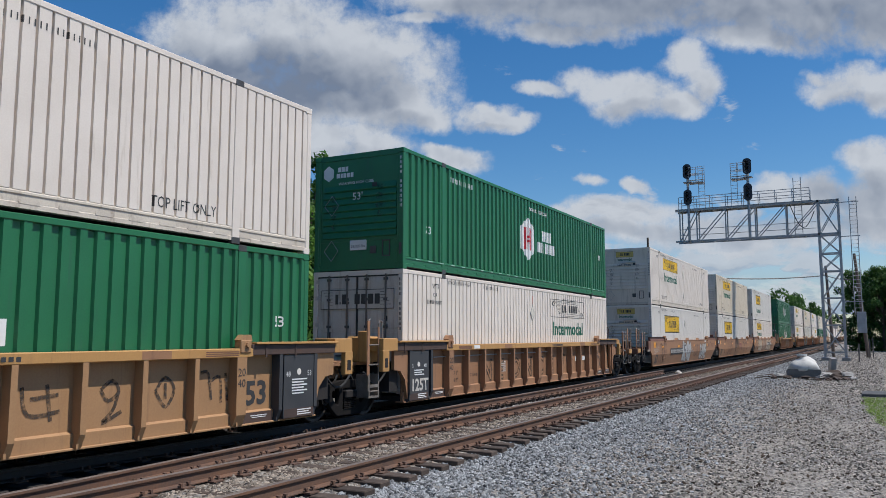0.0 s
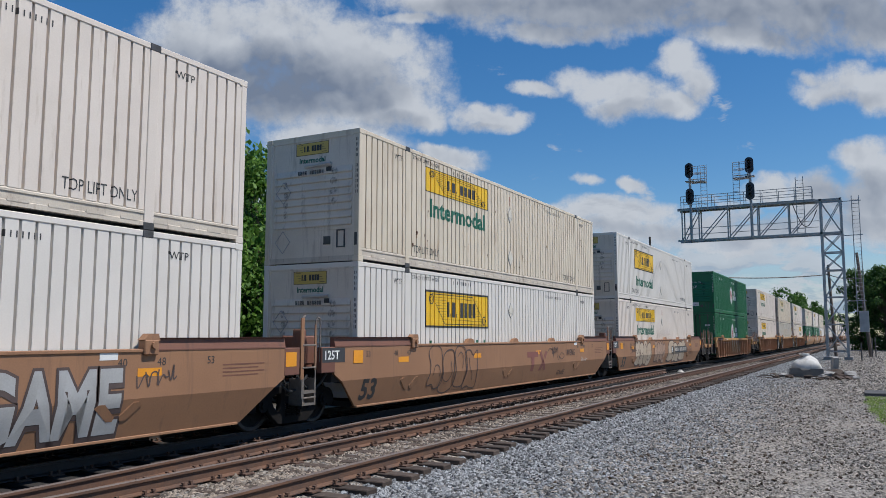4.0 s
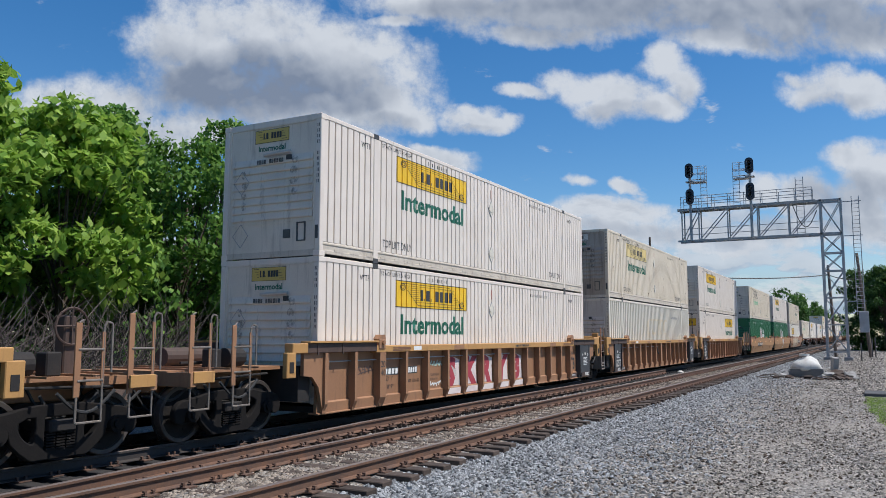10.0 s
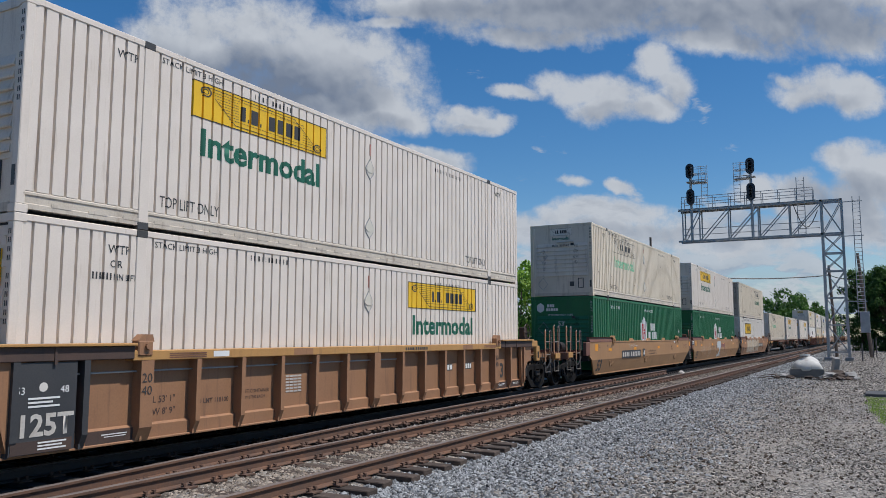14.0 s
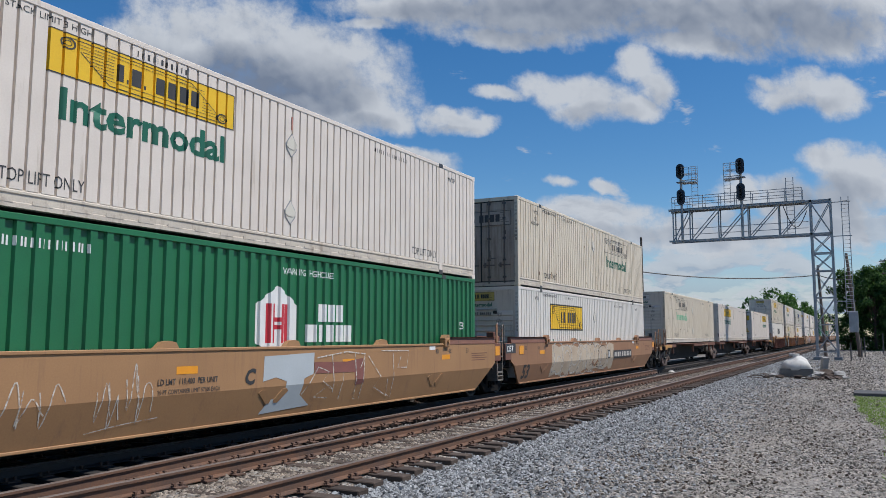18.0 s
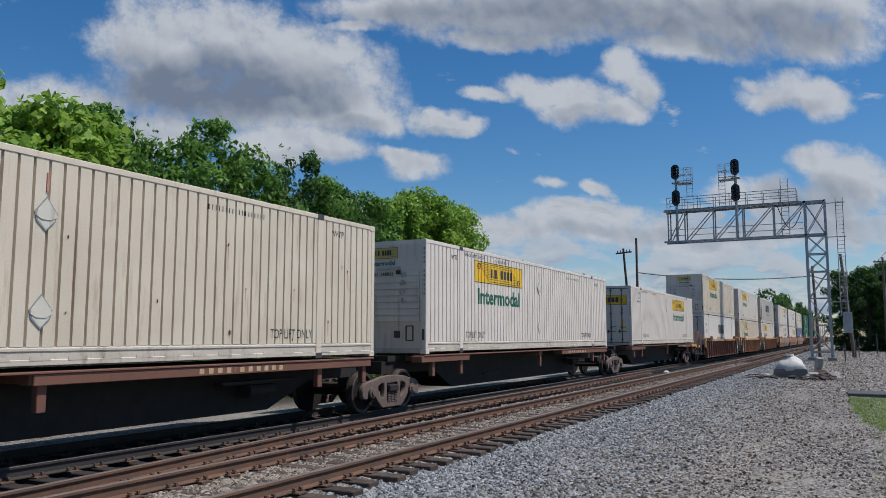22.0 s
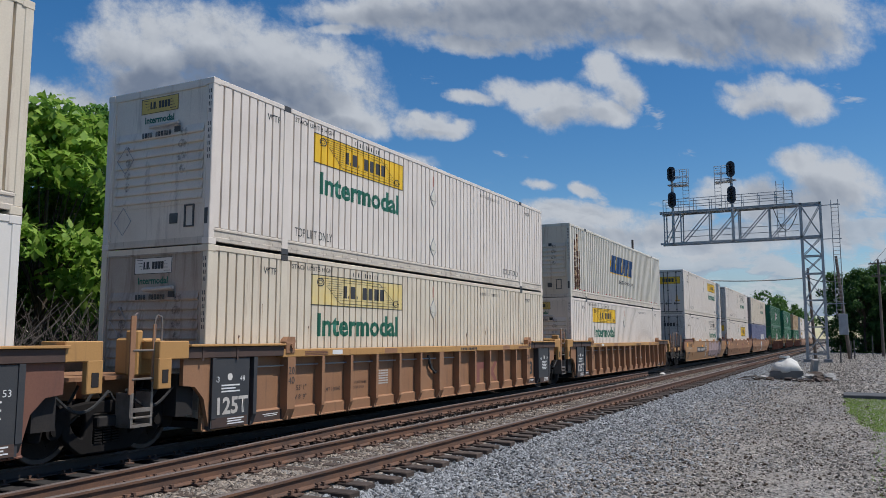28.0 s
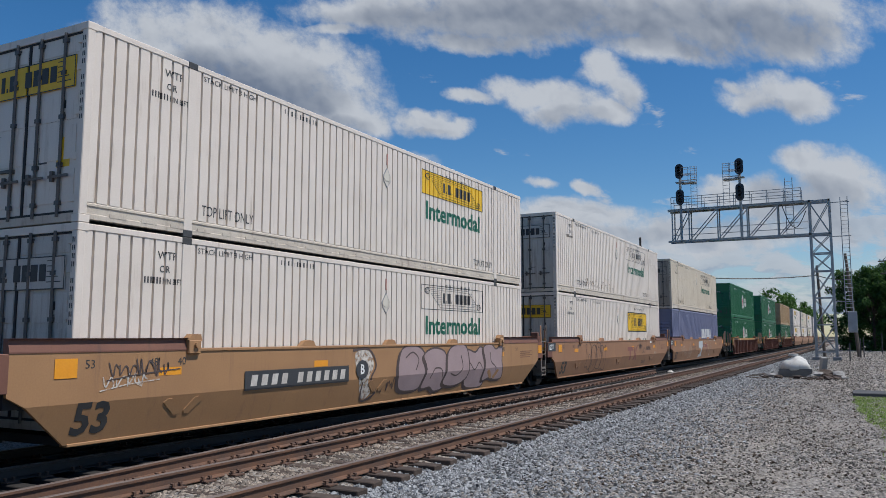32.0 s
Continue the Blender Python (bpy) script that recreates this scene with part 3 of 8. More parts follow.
def stones(count, x0, x1, y0, y1, size, material, label, seed, lift=0.0, spread=(1, 1)):
    """Loose angular stones, thinner with distance, as one scattered mass."""
    g = np.random.default_rng(seed)
    f = g.random(count)
    x = x0 * (x1 / x0) ** f
    y = y0 + (y1 - y0) * g.beta(*spread, count)
    base = np.array([(1, 0, 0), (-1, 0, 0), (0, 1, 0), (0, -1, 0), (0, 0, 0.8), (0, 0, -0.8)], float)
    tri = np.array([(0, 2, 4), (2, 1, 4), (1, 3, 4), (3, 0, 4), (2, 0, 5), (1, 2, 5), (3, 1, 5), (0, 3, 5)])
    v = base[None] * g.uniform(0.6, 1.3, (count, 6, 1)) + g.normal(scale=0.22, size=(count, 6, 3))
    a = g.uniform(0, 6.28, count)
    c, s = np.cos(a), np.sin(a)
    rx = v[:, :, 0] * c[:, None] - v[:, :, 1] * s[:, None]
    ry = v[:, :, 0] * s[:, None] + v[:, :, 1] * c[:, None]
    r = size * g.uniform(0.5, 1.35, count) * (1 + 0.25 * f)
    z = np.array([bed(q) for q in y]) + r * 0.30 + lift
    co = np.stack((rx * r[:, None] + x[:, None], ry * r[:, None] + y[:, None], v[:, :, 2] * r[:, None] * 0.8 + z[:, None]), 2).reshape(-1, 3)
    fs = (tri[None] + (np.arange(count) * 6)[:, None, None]).reshape(-1, 3)
    ob = new("stones", mesh_of("stones", co.tolist(), fs.tolist(), material))
    return tagged(ob, label, "ballast", kind="stuff")


stones(52000, 6, 110, 1.7, 5.72, 0.027, BALLAST, "blue-grey crushed ballast on the track shoulder", 1, 0.0, (2.2, 1.0))
stones(48000, 6, 110, -0.4, 3.9, 0.0195, PEBBLE, "grey-brown gravel scattered over the lot", 2, 0.0, (1.0, 1.3))
stones(9000, 29, 115, -7.0, 1.5, 0.045, PEBBLE, "loose gravel beyond the slab and round the signal bridge", 9, 0.0, (1.3, 1.0))
stones(900, 7, 60, -0.4, 3.6, 0.026, paint("dark_litter", (0.055, 0.04, 0.03), (0.09, 0.065, 0.045), 9, 0.95, bump=0), "dark bark and leaf litter strewn over the gravel", 12, 0.012)
stones(15000, 4, 60, 6.05, 7.42, 0.030, RUSTY, "rust-stained ballast between the near rails", 3, -0.012)
stones(3500, 4, 60, 5.55, 5.92, 0.026, RUSTY, "rust-stained ballast round the tie ends", 6, -0.02)
stones(7000, 4, 50, 7.55, 8.9, 0.034, PEBBLE, "pale ballast between the two tracks", 4, 0.0)


# ---- containers: 53 feet long, 9 feet 6 high; x = 0 is the leading end, y = -W / 2 the side towards the eye ----
L, W, H = 16.15, 2.59, 2.896
GROOVES = {"fine": (0.225, 0.013, 0.022, 0.046), "deep": (0.278, 0.055, 0.080, 0.048)}   # pitch, floor and mouth half widths, depth


def breaks(style, x0, x1, posts):
    """The corners (x, depth) of the corrugated side between x0 and x1."""
    out = [(x0, 0.0)]
    if style in GROOVES:
        pitch, inner, outer, depth = GROOVES[style]
        edges = [0.16] + [q for s in posts for q in (s - 0.1, s + 0.1)] + [L - 0.16]
        for a, b in zip(edges[::2], edges[1::2]):
            k = max(1, round((b - a) / pitch))
            for i in range(k):
                c = a + (i + 0.5) * (b - a) / k
                out += [(c - outer, 0.0), (c - inner, depth), (c + inner, depth), (c + outer, 0.0)]
    out = [q for q in out if x0 <= q[0] <= x1] + [(x1, 0.0)]
    return out


def side_mesh(style, posts, material):
    def make():
        zs = (0.30, H - 0.10)
        vs, fs = [], []
        pts = breaks(style, 0.10, L - 0.10, posts)
        for x, d in pts:
            vs += [(x, d, zs[0]), (x, d, zs[1])]
        for i in range(len(pts) - 1):
            fs.append((2 * i, 2 * i + 2, 2 * i + 3, 2 * i + 1))
        n = len(vs)
        vs += [(0.10, 0.05, zs[0]), (0.10, 0.05, zs[1]), (L - 0.10, 0.05, zs[0]), (L - 0.10, 0.05, zs[1])]
        fs += [(n, n + 1, n + 3, n + 2)]
        return mesh_of("side_wall", vs, fs, material)
    return shared(("side", style, posts, material.name), make)


def wrapped(key, bm, style, posts, material, lift=0.004):
    """Lays a flat figure (x, z) onto the corrugated side, following its grooves."""
    def make():
        xs = [v.co.x for v in bm.verts]
        lo, hi = min(xs), max(xs)
        table = breaks(style, 0.0, L, posts)
        for x, d in table:
            if lo + 0.002 < x < hi - 0.002:
                bmesh.ops.bisect_plane(bm, geom=bm.verts[:] + bm.edges[:] + bm.faces[:], plane_co=(x, 0, 0), plane_no=(1, 0, 0), dist=1e-5)
        tx, td = [q[0] for q in table], [q[1] for q in table]
        for v in bm.verts:
            v.co.y += float(np.interp(v.co.x, tx, td)) - lift
        me = bpy.data.meshes.new("decal")
        bm.to_mesh(me)
        me.materials.append(material)
        return me
    me = shared(("wrap", key, style, posts, material.name, lift), make)
    bm.free()
    return me


def figure(*polys):
    """A flat figure of polygons of (x, z), facing -y."""
    bm = bmesh.new()
    for pts in polys:
        bm.faces.new([bm.verts.new((x, 0, z)) for x, z in pts])
    return bm


def layered(*polys):
    """Like figure(), but each polygon lies a hair proud of the one before."""
    bm = bmesh.new()
    for i, pts in enumerate(polys):
        bm.faces.new([bm.verts.new((x, -0.0006 * (i % 9), z)) for x, z in pts])
    return bm


def quad(x0, x1, z0, z1, lean=0.0):
    h = (z1 - z0) * lean
    return [(x0, z0), (x1, z0), (x1 + h, z1), (x0 + h, z1)]


def word(text, size, x, z, bold=0.0, slant=0.0, width=None):
    """Lettering as a figure with its foot at (x, z), squeezed to width if given."""
    me = lettering(text, size, INK, "LEFT", bold, slant)
    bm = bmesh.new()
    bm.from_mesh(me)
    xs = [v.co.x for v in bm.verts]
    k = width / (max(xs) - min(xs)) if width else 1
    m0 = min(xs)
    for v in bm.verts:
        v.co = ((v.co.x - m0) * k + x, 0, v.co.z + z)
    return bm


def bars(x0, x1, z0, z1, widths, gap=0.25, lean=0.0):
    """A row of plain bars that stands for a word: each of its own width."""
    unit = (x1 - x0) / (sum(widths) + gap * (len(widths) - 1))
    out, x = [], x0
    for w in widths:
        out.append(quad(x, x + w * unit, z0, z1, lean))
        x += (w + gap) * unit
    return out


def blocks(x0, x1, z0, z1, widths, gap=0.3, lean=0.0):
    """A name as a row of plain blocks; a width below 0 is a low dot, None a space."""
    total = sum(0.45 if w is None else abs(w) for w in widths) + gap * (len(widths) - 1)
    unit, h = (x1 - x0) / total, z1 - z0
    out, x = [], x0
    for w in widths:
        k = (0.45 if w is None else abs(w)) * unit
        if w is not None:
            out.append(quad(x, x + k, z0, z0 + (0.24 * h if w < 0 else h), lean))
        x += k + gap * unit
    return out


HAULIER = (0.55, -0.18, 0.95, -0.18, None, 1.0, 1.0, 1.0, 0.95)


def slab(p, q, t):
    """A thin stroke from p to q."""
    d = math.hypot(q[0] - p[0], q[1] - p[1]) or 1
    u, w = -(q[1] - p[1]) / d * t / 2, (q[0] - p[0]) / d * t / 2
    return [(p[0] - u, p[1] - w), (q[0] - u, q[1] - w), (q[0] + u, q[1] + w), (p[0] + u, p[1] + w)]


def logo_hauler(ob, put, x, z, style="yellow", scale=1.0):
    """The haulier's sign: a panel with dark blocks for its name on a hatched scroll between two coils."""
    w, h = 3.58 * scale, 0.62 * scale
    if style == "bordered":
        h = 0.92
        z -= 0.46
    ground_mat = {"yellow": YELLOW, "bordered": YELLOW, "faded": FADED, "outline": None}[style]
    lift = 0.004
    if ground_mat:
        put("sign_panel", ("panel", x, z, w, h), figure(quad(x, x + w, z, z + h)), ground_mat)
        lift = 0.007
    t = 0.05 if style == "bordered" else 0.016
    put("sign_border", ("border", x, z, w, h, t), figure(quad(x, x + w, z, z + t), quad(x, x + w, z + h - t, z + h), quad(x, x + t, z + t, z + h - t), quad(x + w - t, x + w, z + t, z + h - t)), INK, lift=lift)
    put("sign_name", ("name", x, z, w, h), figure(*blocks(x + w * 0.32, x + w * 0.77, z + h * 0.29, z + h * 0.71, HAULIER)), INK, lift=lift)

    def p(a, b):
        return (x + w * a, z + h * b)
    line = 0.011 if style != "bordered" else 0.018
    strokes = [slab(p(0.09, 0.90), p(0.72, 0.90), line), slab(p(0.72, 0.90), p(0.80, 0.62), line), slab(p(0.14, 0.66), p(0.28, 0.10), line), slab(p(0.28, 0.10), p(0.93, 0.10), line), slab(p(0.80, 0.62), p(0.885, 0.30), line)]
    for i in range(9):
        f = 0.82 - 0.075 * i
        left = 0.115 + 0.19 * (0.86 - f)
        strokes.append(slab(p(left, f), p(0.30 if 0.24 < f < 0.76 else 0.70, f), 0.007))
        right = 0.74 + 0.24 * (0.84 - f)
        strokes.append(slab(p(0.79 if 0.24 < f < 0.76 else 0.60, f - 0.02), p(min(0.92, max(0.80, right)), f - 0.02), 0.007))
    for cx, cz in (p(0.085, 0.76), p(0.92, 0.22)):
        for r0 in (1.0, 0.5):
            ring = [(cx + r0 * w * 0.032 * math.cos(a) * 1.1, cz + r0 * h * 0.14 * math.sin(a)) for a in [i * math.pi / 6 for i in range(12)]]
            inner = [(cx + 0.76 * (u - cx), cz + 0.76 * (v - cz)) for u, v in ring]
            strokes += [[ring[i], ring[(i + 1) % 12], inner[(i + 1) % 12], inner[i]] for i in range(12)]
    put("sign_scroll", ("scroll", x, z, w, h), layered(*strokes), INK, lift=lift)


def wall_lettering(put, text, size, x, z, material, bold=0.0, width=None, name="lettering", slant=0.0):
    put(name, (text, size, x, z, bold, width, slant), word(text, size, x, z, bold, slant, width), material)


def front_panel(ob, color, hauler=True, hub=False, ground=None):
    """The plain leading wall with its horizontal pressings."""
    wall = bmesh.new()
    box(wall, 0.03, 0.08, -W / 2 + 0.12, W / 2 - 0.12, 0.12, H - 0.1)
    wall = part("front_wall", wall, color, ob)
    for i in range(8):
        z = 0.80 + 0.166 * i
        part("pressing", shared(("press", i, color.name), lambda: to_mesh(made(prism, [(0.031, z), (0.031, z + 0.164), (-0.010, z + 0.026), (-0.004, z + 0.004)], -W / 2 + 0.2, W / 2 - 0.26), color)), None, wall)
    def rim():
        bm = bmesh.new()
        for a, b, c, d in ((-W / 2 + 0.13, -W / 2 + 0.19, 0.15, H - 0.13), (W / 2 - 0.19, W / 2 - 0.13, 0.15, H - 0.13)):
            box(bm, 0.008, 0.03, a, b, c, d, 0.006)
        box(bm, 0.008, 0.03, -W / 2 + 0.19, W / 2 - 0.19, 2.76, 2.79)
        box(bm, 0.012, 0.03, -W / 2 + 0.19, W / 2 - 0.19, 0.72, 0.745)
        return to_mesh(bm, color)
    part("wall_rim", shared(("rim", color.name), rim), None, ob)
    part("marker_sticker", shared("frontsticker", lambda: to_mesh(box(bmesh.new(), -0.018, 0.0, -0.55, -0.42, 2.02, 2.12), INK)), None, ob)
    if hauler:
        face = shared(("front_sign", ground.name), lambda: to_mesh(box(bmesh.new(), 0.022, 0.03, -0.45, 0.45, 2.44, 2.72), ground))
        part("sign_panel", face, None, ob)
        bm = bmesh.new()
        for cell in blocks(-0.23, 0.25, 2.52, 2.65, HAULIER):
            box(bm, 0.017, 0.0215, -cell[1][0], -cell[0][0], cell[0][1], cell[2][1])
        for i in range(4):
            box(bm, 0.0185, 0.0215, 0.26, 0.40 - 0.03 * i, 2.68 - 0.055 * i, 2.688 - 0.055 * i)
            box(bm, 0.0185, 0.0215, -0.40 + 0.03 * (3 - i), -0.26, 2.65 - 0.055 * i, 2.658 - 0.055 * i)
        for a, b, c, d in ((-0.45, 0.45, 2.44, 2.448), (-0.45, 0.45, 2.712, 2.72), (-0.45, -0.442, 2.448, 2.712), (0.442, 0.45, 2.448, 2.712)):
            box(bm, 0.018, 0.0215, a, b, c, d)
        part("sign_name", shared("front_name", lambda: to_mesh(bm, INK)), None, ob)
        me = shared("front_word", lambda: turned(lettering("Intermodal", 0.165, DARKGREEN, "CENTER", 0.03), Matrix.Rotation(radians(-90), 4, "Z")))
        tx = part("lettering", me, None, ob)
        tx.location = (0.026, 0.0, 2.265)

        def row():
            bm = bmesh.new()
            for i in range(11):
                if i != 4:
                    for k in (0.0, 0.026):
                        box(bm, -0.0200, -0.0120, 0.36 - 0.066 * i - k - 0.011, 0.36 - 0.066 * i - k, 1.985, 2.075)
            return to_mesh(bm, INK)
        part("code_mark", shared("front_row", row), None, ob)
        part("document_tube", shared("doc_tube", lambda: to_mesh(bar(bmesh.new(), (-0.05, 0.14, 2.16), (-0.05, -0.56, 2.18), 0.035, 8), DOORGREY)), None, ob)

    if hub:
        def badge():
            bm = bmesh.new()
            prism(bm, [(0.90 + 0.17 * math.sin(a), 2.45 + 0.20 * math.cos(a)) for a in [i * math.pi / 3 for i in range(6)]][::-1], 0.022, 0.028, "x")
            return to_mesh(bm, LETTER)
        part("fleet_badge", shared("front_badge", badge), None, ob)
        names = bmesh.new()
        for cell in blocks(-0.62, -0.32, 2.47, 2.59, (1.0, 0.8, 0.8), 0.25) + blocks(-0.66, -0.16, 2.32, 2.43, (1.0, 0.5, 0.8, 0.8, 0.8), 0.25):
            box(names, 0.022, 0.028, -cell[1][0], -cell[0][0], cell[0][1], cell[2][1])
        part("fleet_name", shared("front_badge_name", lambda: to_mesh(names, LETTER)), None, ob)
        for text, size, y, z in (("53'", 0.26, 0.0, 1.73), ("WARNING HIGH CUBE", 0.10, 0.05, 2.13)):
            me = shared(("front", text), lambda: turned(lettering(text, size, LETTER, "CENTER", 0.0), Matrix.Rotation(radians(-90), 4, "Z")))
            part("lettering", me, None, ob).location = (-0.016, y, z)
        part("notice_plate", shared("weight_plate", lambda: to_mesh(box(bmesh.new(), 0.0, 0.028, -0.25, 0.22, 0.50, 0.74), LETTER)), None, ob)
        me = shared("weight_text", lambda: turned(lettering("24,000 lbs", 0.10, INK, "CENTER", 0.0), Matrix.Rotation(radians(-90), 4, "Z")))
        part("lettering", me, None, ob).location = (-0.004, -0.015, 0.56)

    def smear():
        rnd = random.Random(3)
        bm = bmesh.new()
        for y in (0.70, -0.62):
            for i in range(4):
                z = 0.80 + 0.222 * (i + (1 if y > 0 else 2))
                r, o = rnd.uniform(0.06, 0.11), rnd.uniform(-0.03, 0.03)
                ring = [(-0.0125, y + o + r * math.cos(a), z + 0.10 + 0.085 * math.sin(a)) for a in [j * math.pi / 5 for j in range(10)]]
                bm.faces.new([bm.verts.new(p) for p in ring])
        return to_mesh(bm, GRIME)
    part("grime_streak", shared("smear", smear), None, ob)["kind"] = "stuff"

    for z in (1.62, 0.50):
        def ring():
            bm = bmesh.new()
            pts = [(-0.016, 0.98, z), (-0.016, 0.76, z + 0.25), (-0.016, 0.56, z), (-0.016, 0.76, z - 0.25)]
            for p, q in zip(pts, pts[1:] + pts[:1]):
                bar(bm, p, q, 0.007, 4)
            return to_mesh(bm, GALV)
        part("placard_ring", shared(("vent_ring", z), ring), None, ob)
    part("vent", shared("vent", lambda: to_mesh(box(bmesh.new(), 0.015, 0.03, -0.53, -0.35, 0.40, 0.58), STEEL)), None, ob)

    def pocket():
        bm = bmesh.new()
        for a, b, c, d in ((-0.92, -0.70, 0.32, 0.345), (-0.92, -0.70, 0.685, 0.71), (-0.92, -0.895, 0.345, 0.685), (-0.725, -0.70, 0.345, 0.685)):
            box(bm, 0.005, 0.03, a, b, c, d)
        return to_mesh(bm, STEEL)
    part("document_holder", shared("holder", pocket), None, ob)
    part("data_plate", shared("post_plate", lambda: to_mesh(box(bmesh.new(), -0.006, 0.0, -1.25, -1.18, 0.35, 0.62), STEEL)), None, ob)


def to_mesh(bm, material):
    me = bpy.data.meshes.new("piece")
    bm.to_mesh(me)
    bm.free()
    me.materials.append(material)
    return me


def turned(me, m):
    me = me.copy()
    me.transform(m)
    return me


def door_end(ob, color, sign=None, outlined=False, hub=False):
    """Twin doors with four lock rods."""
    for s in (-1, 1):
        door = part("door", shared(("door", s, color.name), lambda: to_mesh(box(bmesh.new(), 0.03, 0.08, *sorted((s * 0.012, s * 1.17)), 0.16, H - 0.14, 0.008), color)), None, ob)
        for y in (0.28, 0.82):
            part("lock_rod", shared(("rod", s, y), lambda: to_mesh(bar(bmesh.new(), (0.0, s * y, 0.10), (0.0, s * y, H - 0.10), 0.024, 6), ROD)), None, door)

            def keeper():
                bm = bmesh.new()
                for z in (0.30, 0.85, 1.55, 2.2, 2.68):
                    box(bm, -0.02, 0.03, s * y - 0.05, s * y + 0.05, z - 0.03, z + 0.03)
                box(bm, -0.028, 0.028, s * y - 0.02, s * y + 0.30 * s if s > 0 else s * y + 0.02, 0.84, 0.88)
                return to_mesh(bm, STEEL)
            part("rod_bracket", shared(("keeper", s, y), keeper), None, door)

        def hinges():
            bm = bmesh.new()
            for z in (0.35, 0.95, 1.6, 2.25, 2.65):
                box(bm, 0.0, 0.05, s * 1.16 - 0.05, s * 1.16 + 0.07, z - 0.05, z + 0.05)
            return to_mesh(bm, color)
        part("hinge_set", shared(("hinge", s, color.name), hinges), None, door)
    def seams():
        bm = bmesh.new()
        box(bm, 0.012, 0.032, -0.024, 0.024, 0.16, H - 0.14)
        for s in (-1, 1):
            box(bm, 0.02, 0.032, *sorted((s * 1.165, s * 1.195)), 0.16, H - 0.14)
        box(bm, 0.02, 0.032, -1.16, 1.16, H - 0.155, H - 0.125)
        box(bm, 0.02, 0.032, -1.16, 1.16, 0.14, 0.175)
        return to_mesh(bm, GASKET)
    part("door_gasket", shared("gasket", seams), None, ob)

    def panels():
        bm = bmesh.new()
        for s in (-1, 1):
            for z0, z1 in ((0.30, 0.78), (0.92, 1.42), (1.50, 1.92), (2.48, 2.68)):
                box(bm, 0.021, 0.032, *sorted((s * 0.06, s * 0.24)), z0, z1, 0.004)
                box(bm, 0.021, 0.032, *sorted((s * 0.33, s * 0.77)), z0, z1, 0.004)
                box(bm, 0.021, 0.032, *sorted((s * 0.87, s * 1.12)), z0, z1, 0.004)
        return to_mesh(bm, color)
    part("door_pressing", shared(("doorpress", color.name), panels), None, ob)

    def handles():
        bm = bmesh.new()
        for y in (-0.82, -0.28, 0.28, 0.82):
            box(bm, -0.034, -0.02, y - 0.22, y + 0.20, 0.66, 0.70)
            box(bm, -0.034, 0.01, y + 0.10, y + 0.16, 0.61, 0.76)
        return to_mesh(bm, ROD)
    part("lock_handle", shared("doorhandles", handles), None, ob)
    if sign or outlined:
        ground_mat = sign or color
        part("sign_panel", shared(("doorsign", ground_mat.name), lambda: to_mesh(made(lambda b: [box(b, 0.0, 0.0205, -1.06, -0.03, 1.97, 2.44), box(b, 0.0, 0.0205, 0.03, 1.06, 1.97, 2.44)]), ground_mat)), None, ob)

        def name():
            bm = bmesh.new()
            for cell in blocks(-0.62, 0.66, 2.09, 2.33, HAULIER):
                box(bm, -0.007, -0.0005, -cell[1][0], -cell[0][0], cell[0][1], cell[2][1])
            for i in range(5):
                z = 2.37 - 0.075 * i
                box(bm, -0.004, -0.0005, 0.70, 0.98 - 0.05 * i, z, z + 0.012)
                box(bm, -0.004, -0.0005, -0.98 + 0.05 * (4 - i), -0.68, z, z + 0.012)
            for a, b, c, d in ((-1.06, 1.06, 1.97, 1.985), (-1.06, 1.06, 2.425, 2.44), (-1.06, -1.045, 1.985, 2.425), (1.045, 1.06, 1.985, 2.425)):
                box(bm, -0.003, -0.0005, a, b, c, d)
            return to_mesh(bm, INK)
        part("sign_name", shared("doorname", name), None, ob)
    if sign:
        def stickers():
            bm = bmesh.new()
            box(bm, 0.022, 0.029, -1.0, -0.72, 0.82, 1.25)
            return to_mesh(bm, YELLOW)
        part("sticker", shared("sticker", stickers), None, ob)
    if hub:
        part("fleet_badge", shared("door_badge", lambda: to_mesh(made(prism, [(0.72 + 0.15 * math.sin(a), 1.90 + 0.20 * math.cos(a)) for a in [i * math.pi / 3 for i in range(6)]][::-1], 0.022, 0.029, "x"), LETTER)), None, ob)
        for text, z in (("WARNING", 1.42), ("HIGH CUBE", 1.22)):
            me = shared(("door", text), lambda: turned(lettering(text, 0.17, LETTER, "CENTER", 0.0), Matrix.Rotation(radians(-90), 4, "Z")))
            part("lettering", me, None, ob).location = (0.026, 0.5, z)
    plate = bmesh.new()
    box(plate, 0.022, 0.029, -0.50, -0.32, 0.9, 1.15)
    box(plate, 0.022, 0.029, 0.60, 0.98, 1.2, 1.42)
    part("data_plate", shared("dataplate", lambda: to_mesh(plate, STEEL)), None, ob)
    code = bmesh.new()
    for i in range(4):
        box(code, 0.023, 0.029, -0.95 + 0.09 * i, -0.89 + 0.09 * i, 1.68 + 0.3 * hub, 1.80 + 0.3 * hub)
    for i in range(6):
        box(code, 0.023, 0.029, -1.0 + 0.08 * i, -0.945 + 0.08 * i, 1.5 + 0.3 * hub, 1.62 + 0.3 * hub)
    part("code_mark", shared(("doorcode", hub), lambda: to_mesh(code, LETTER if hub else INK)), None, ob)


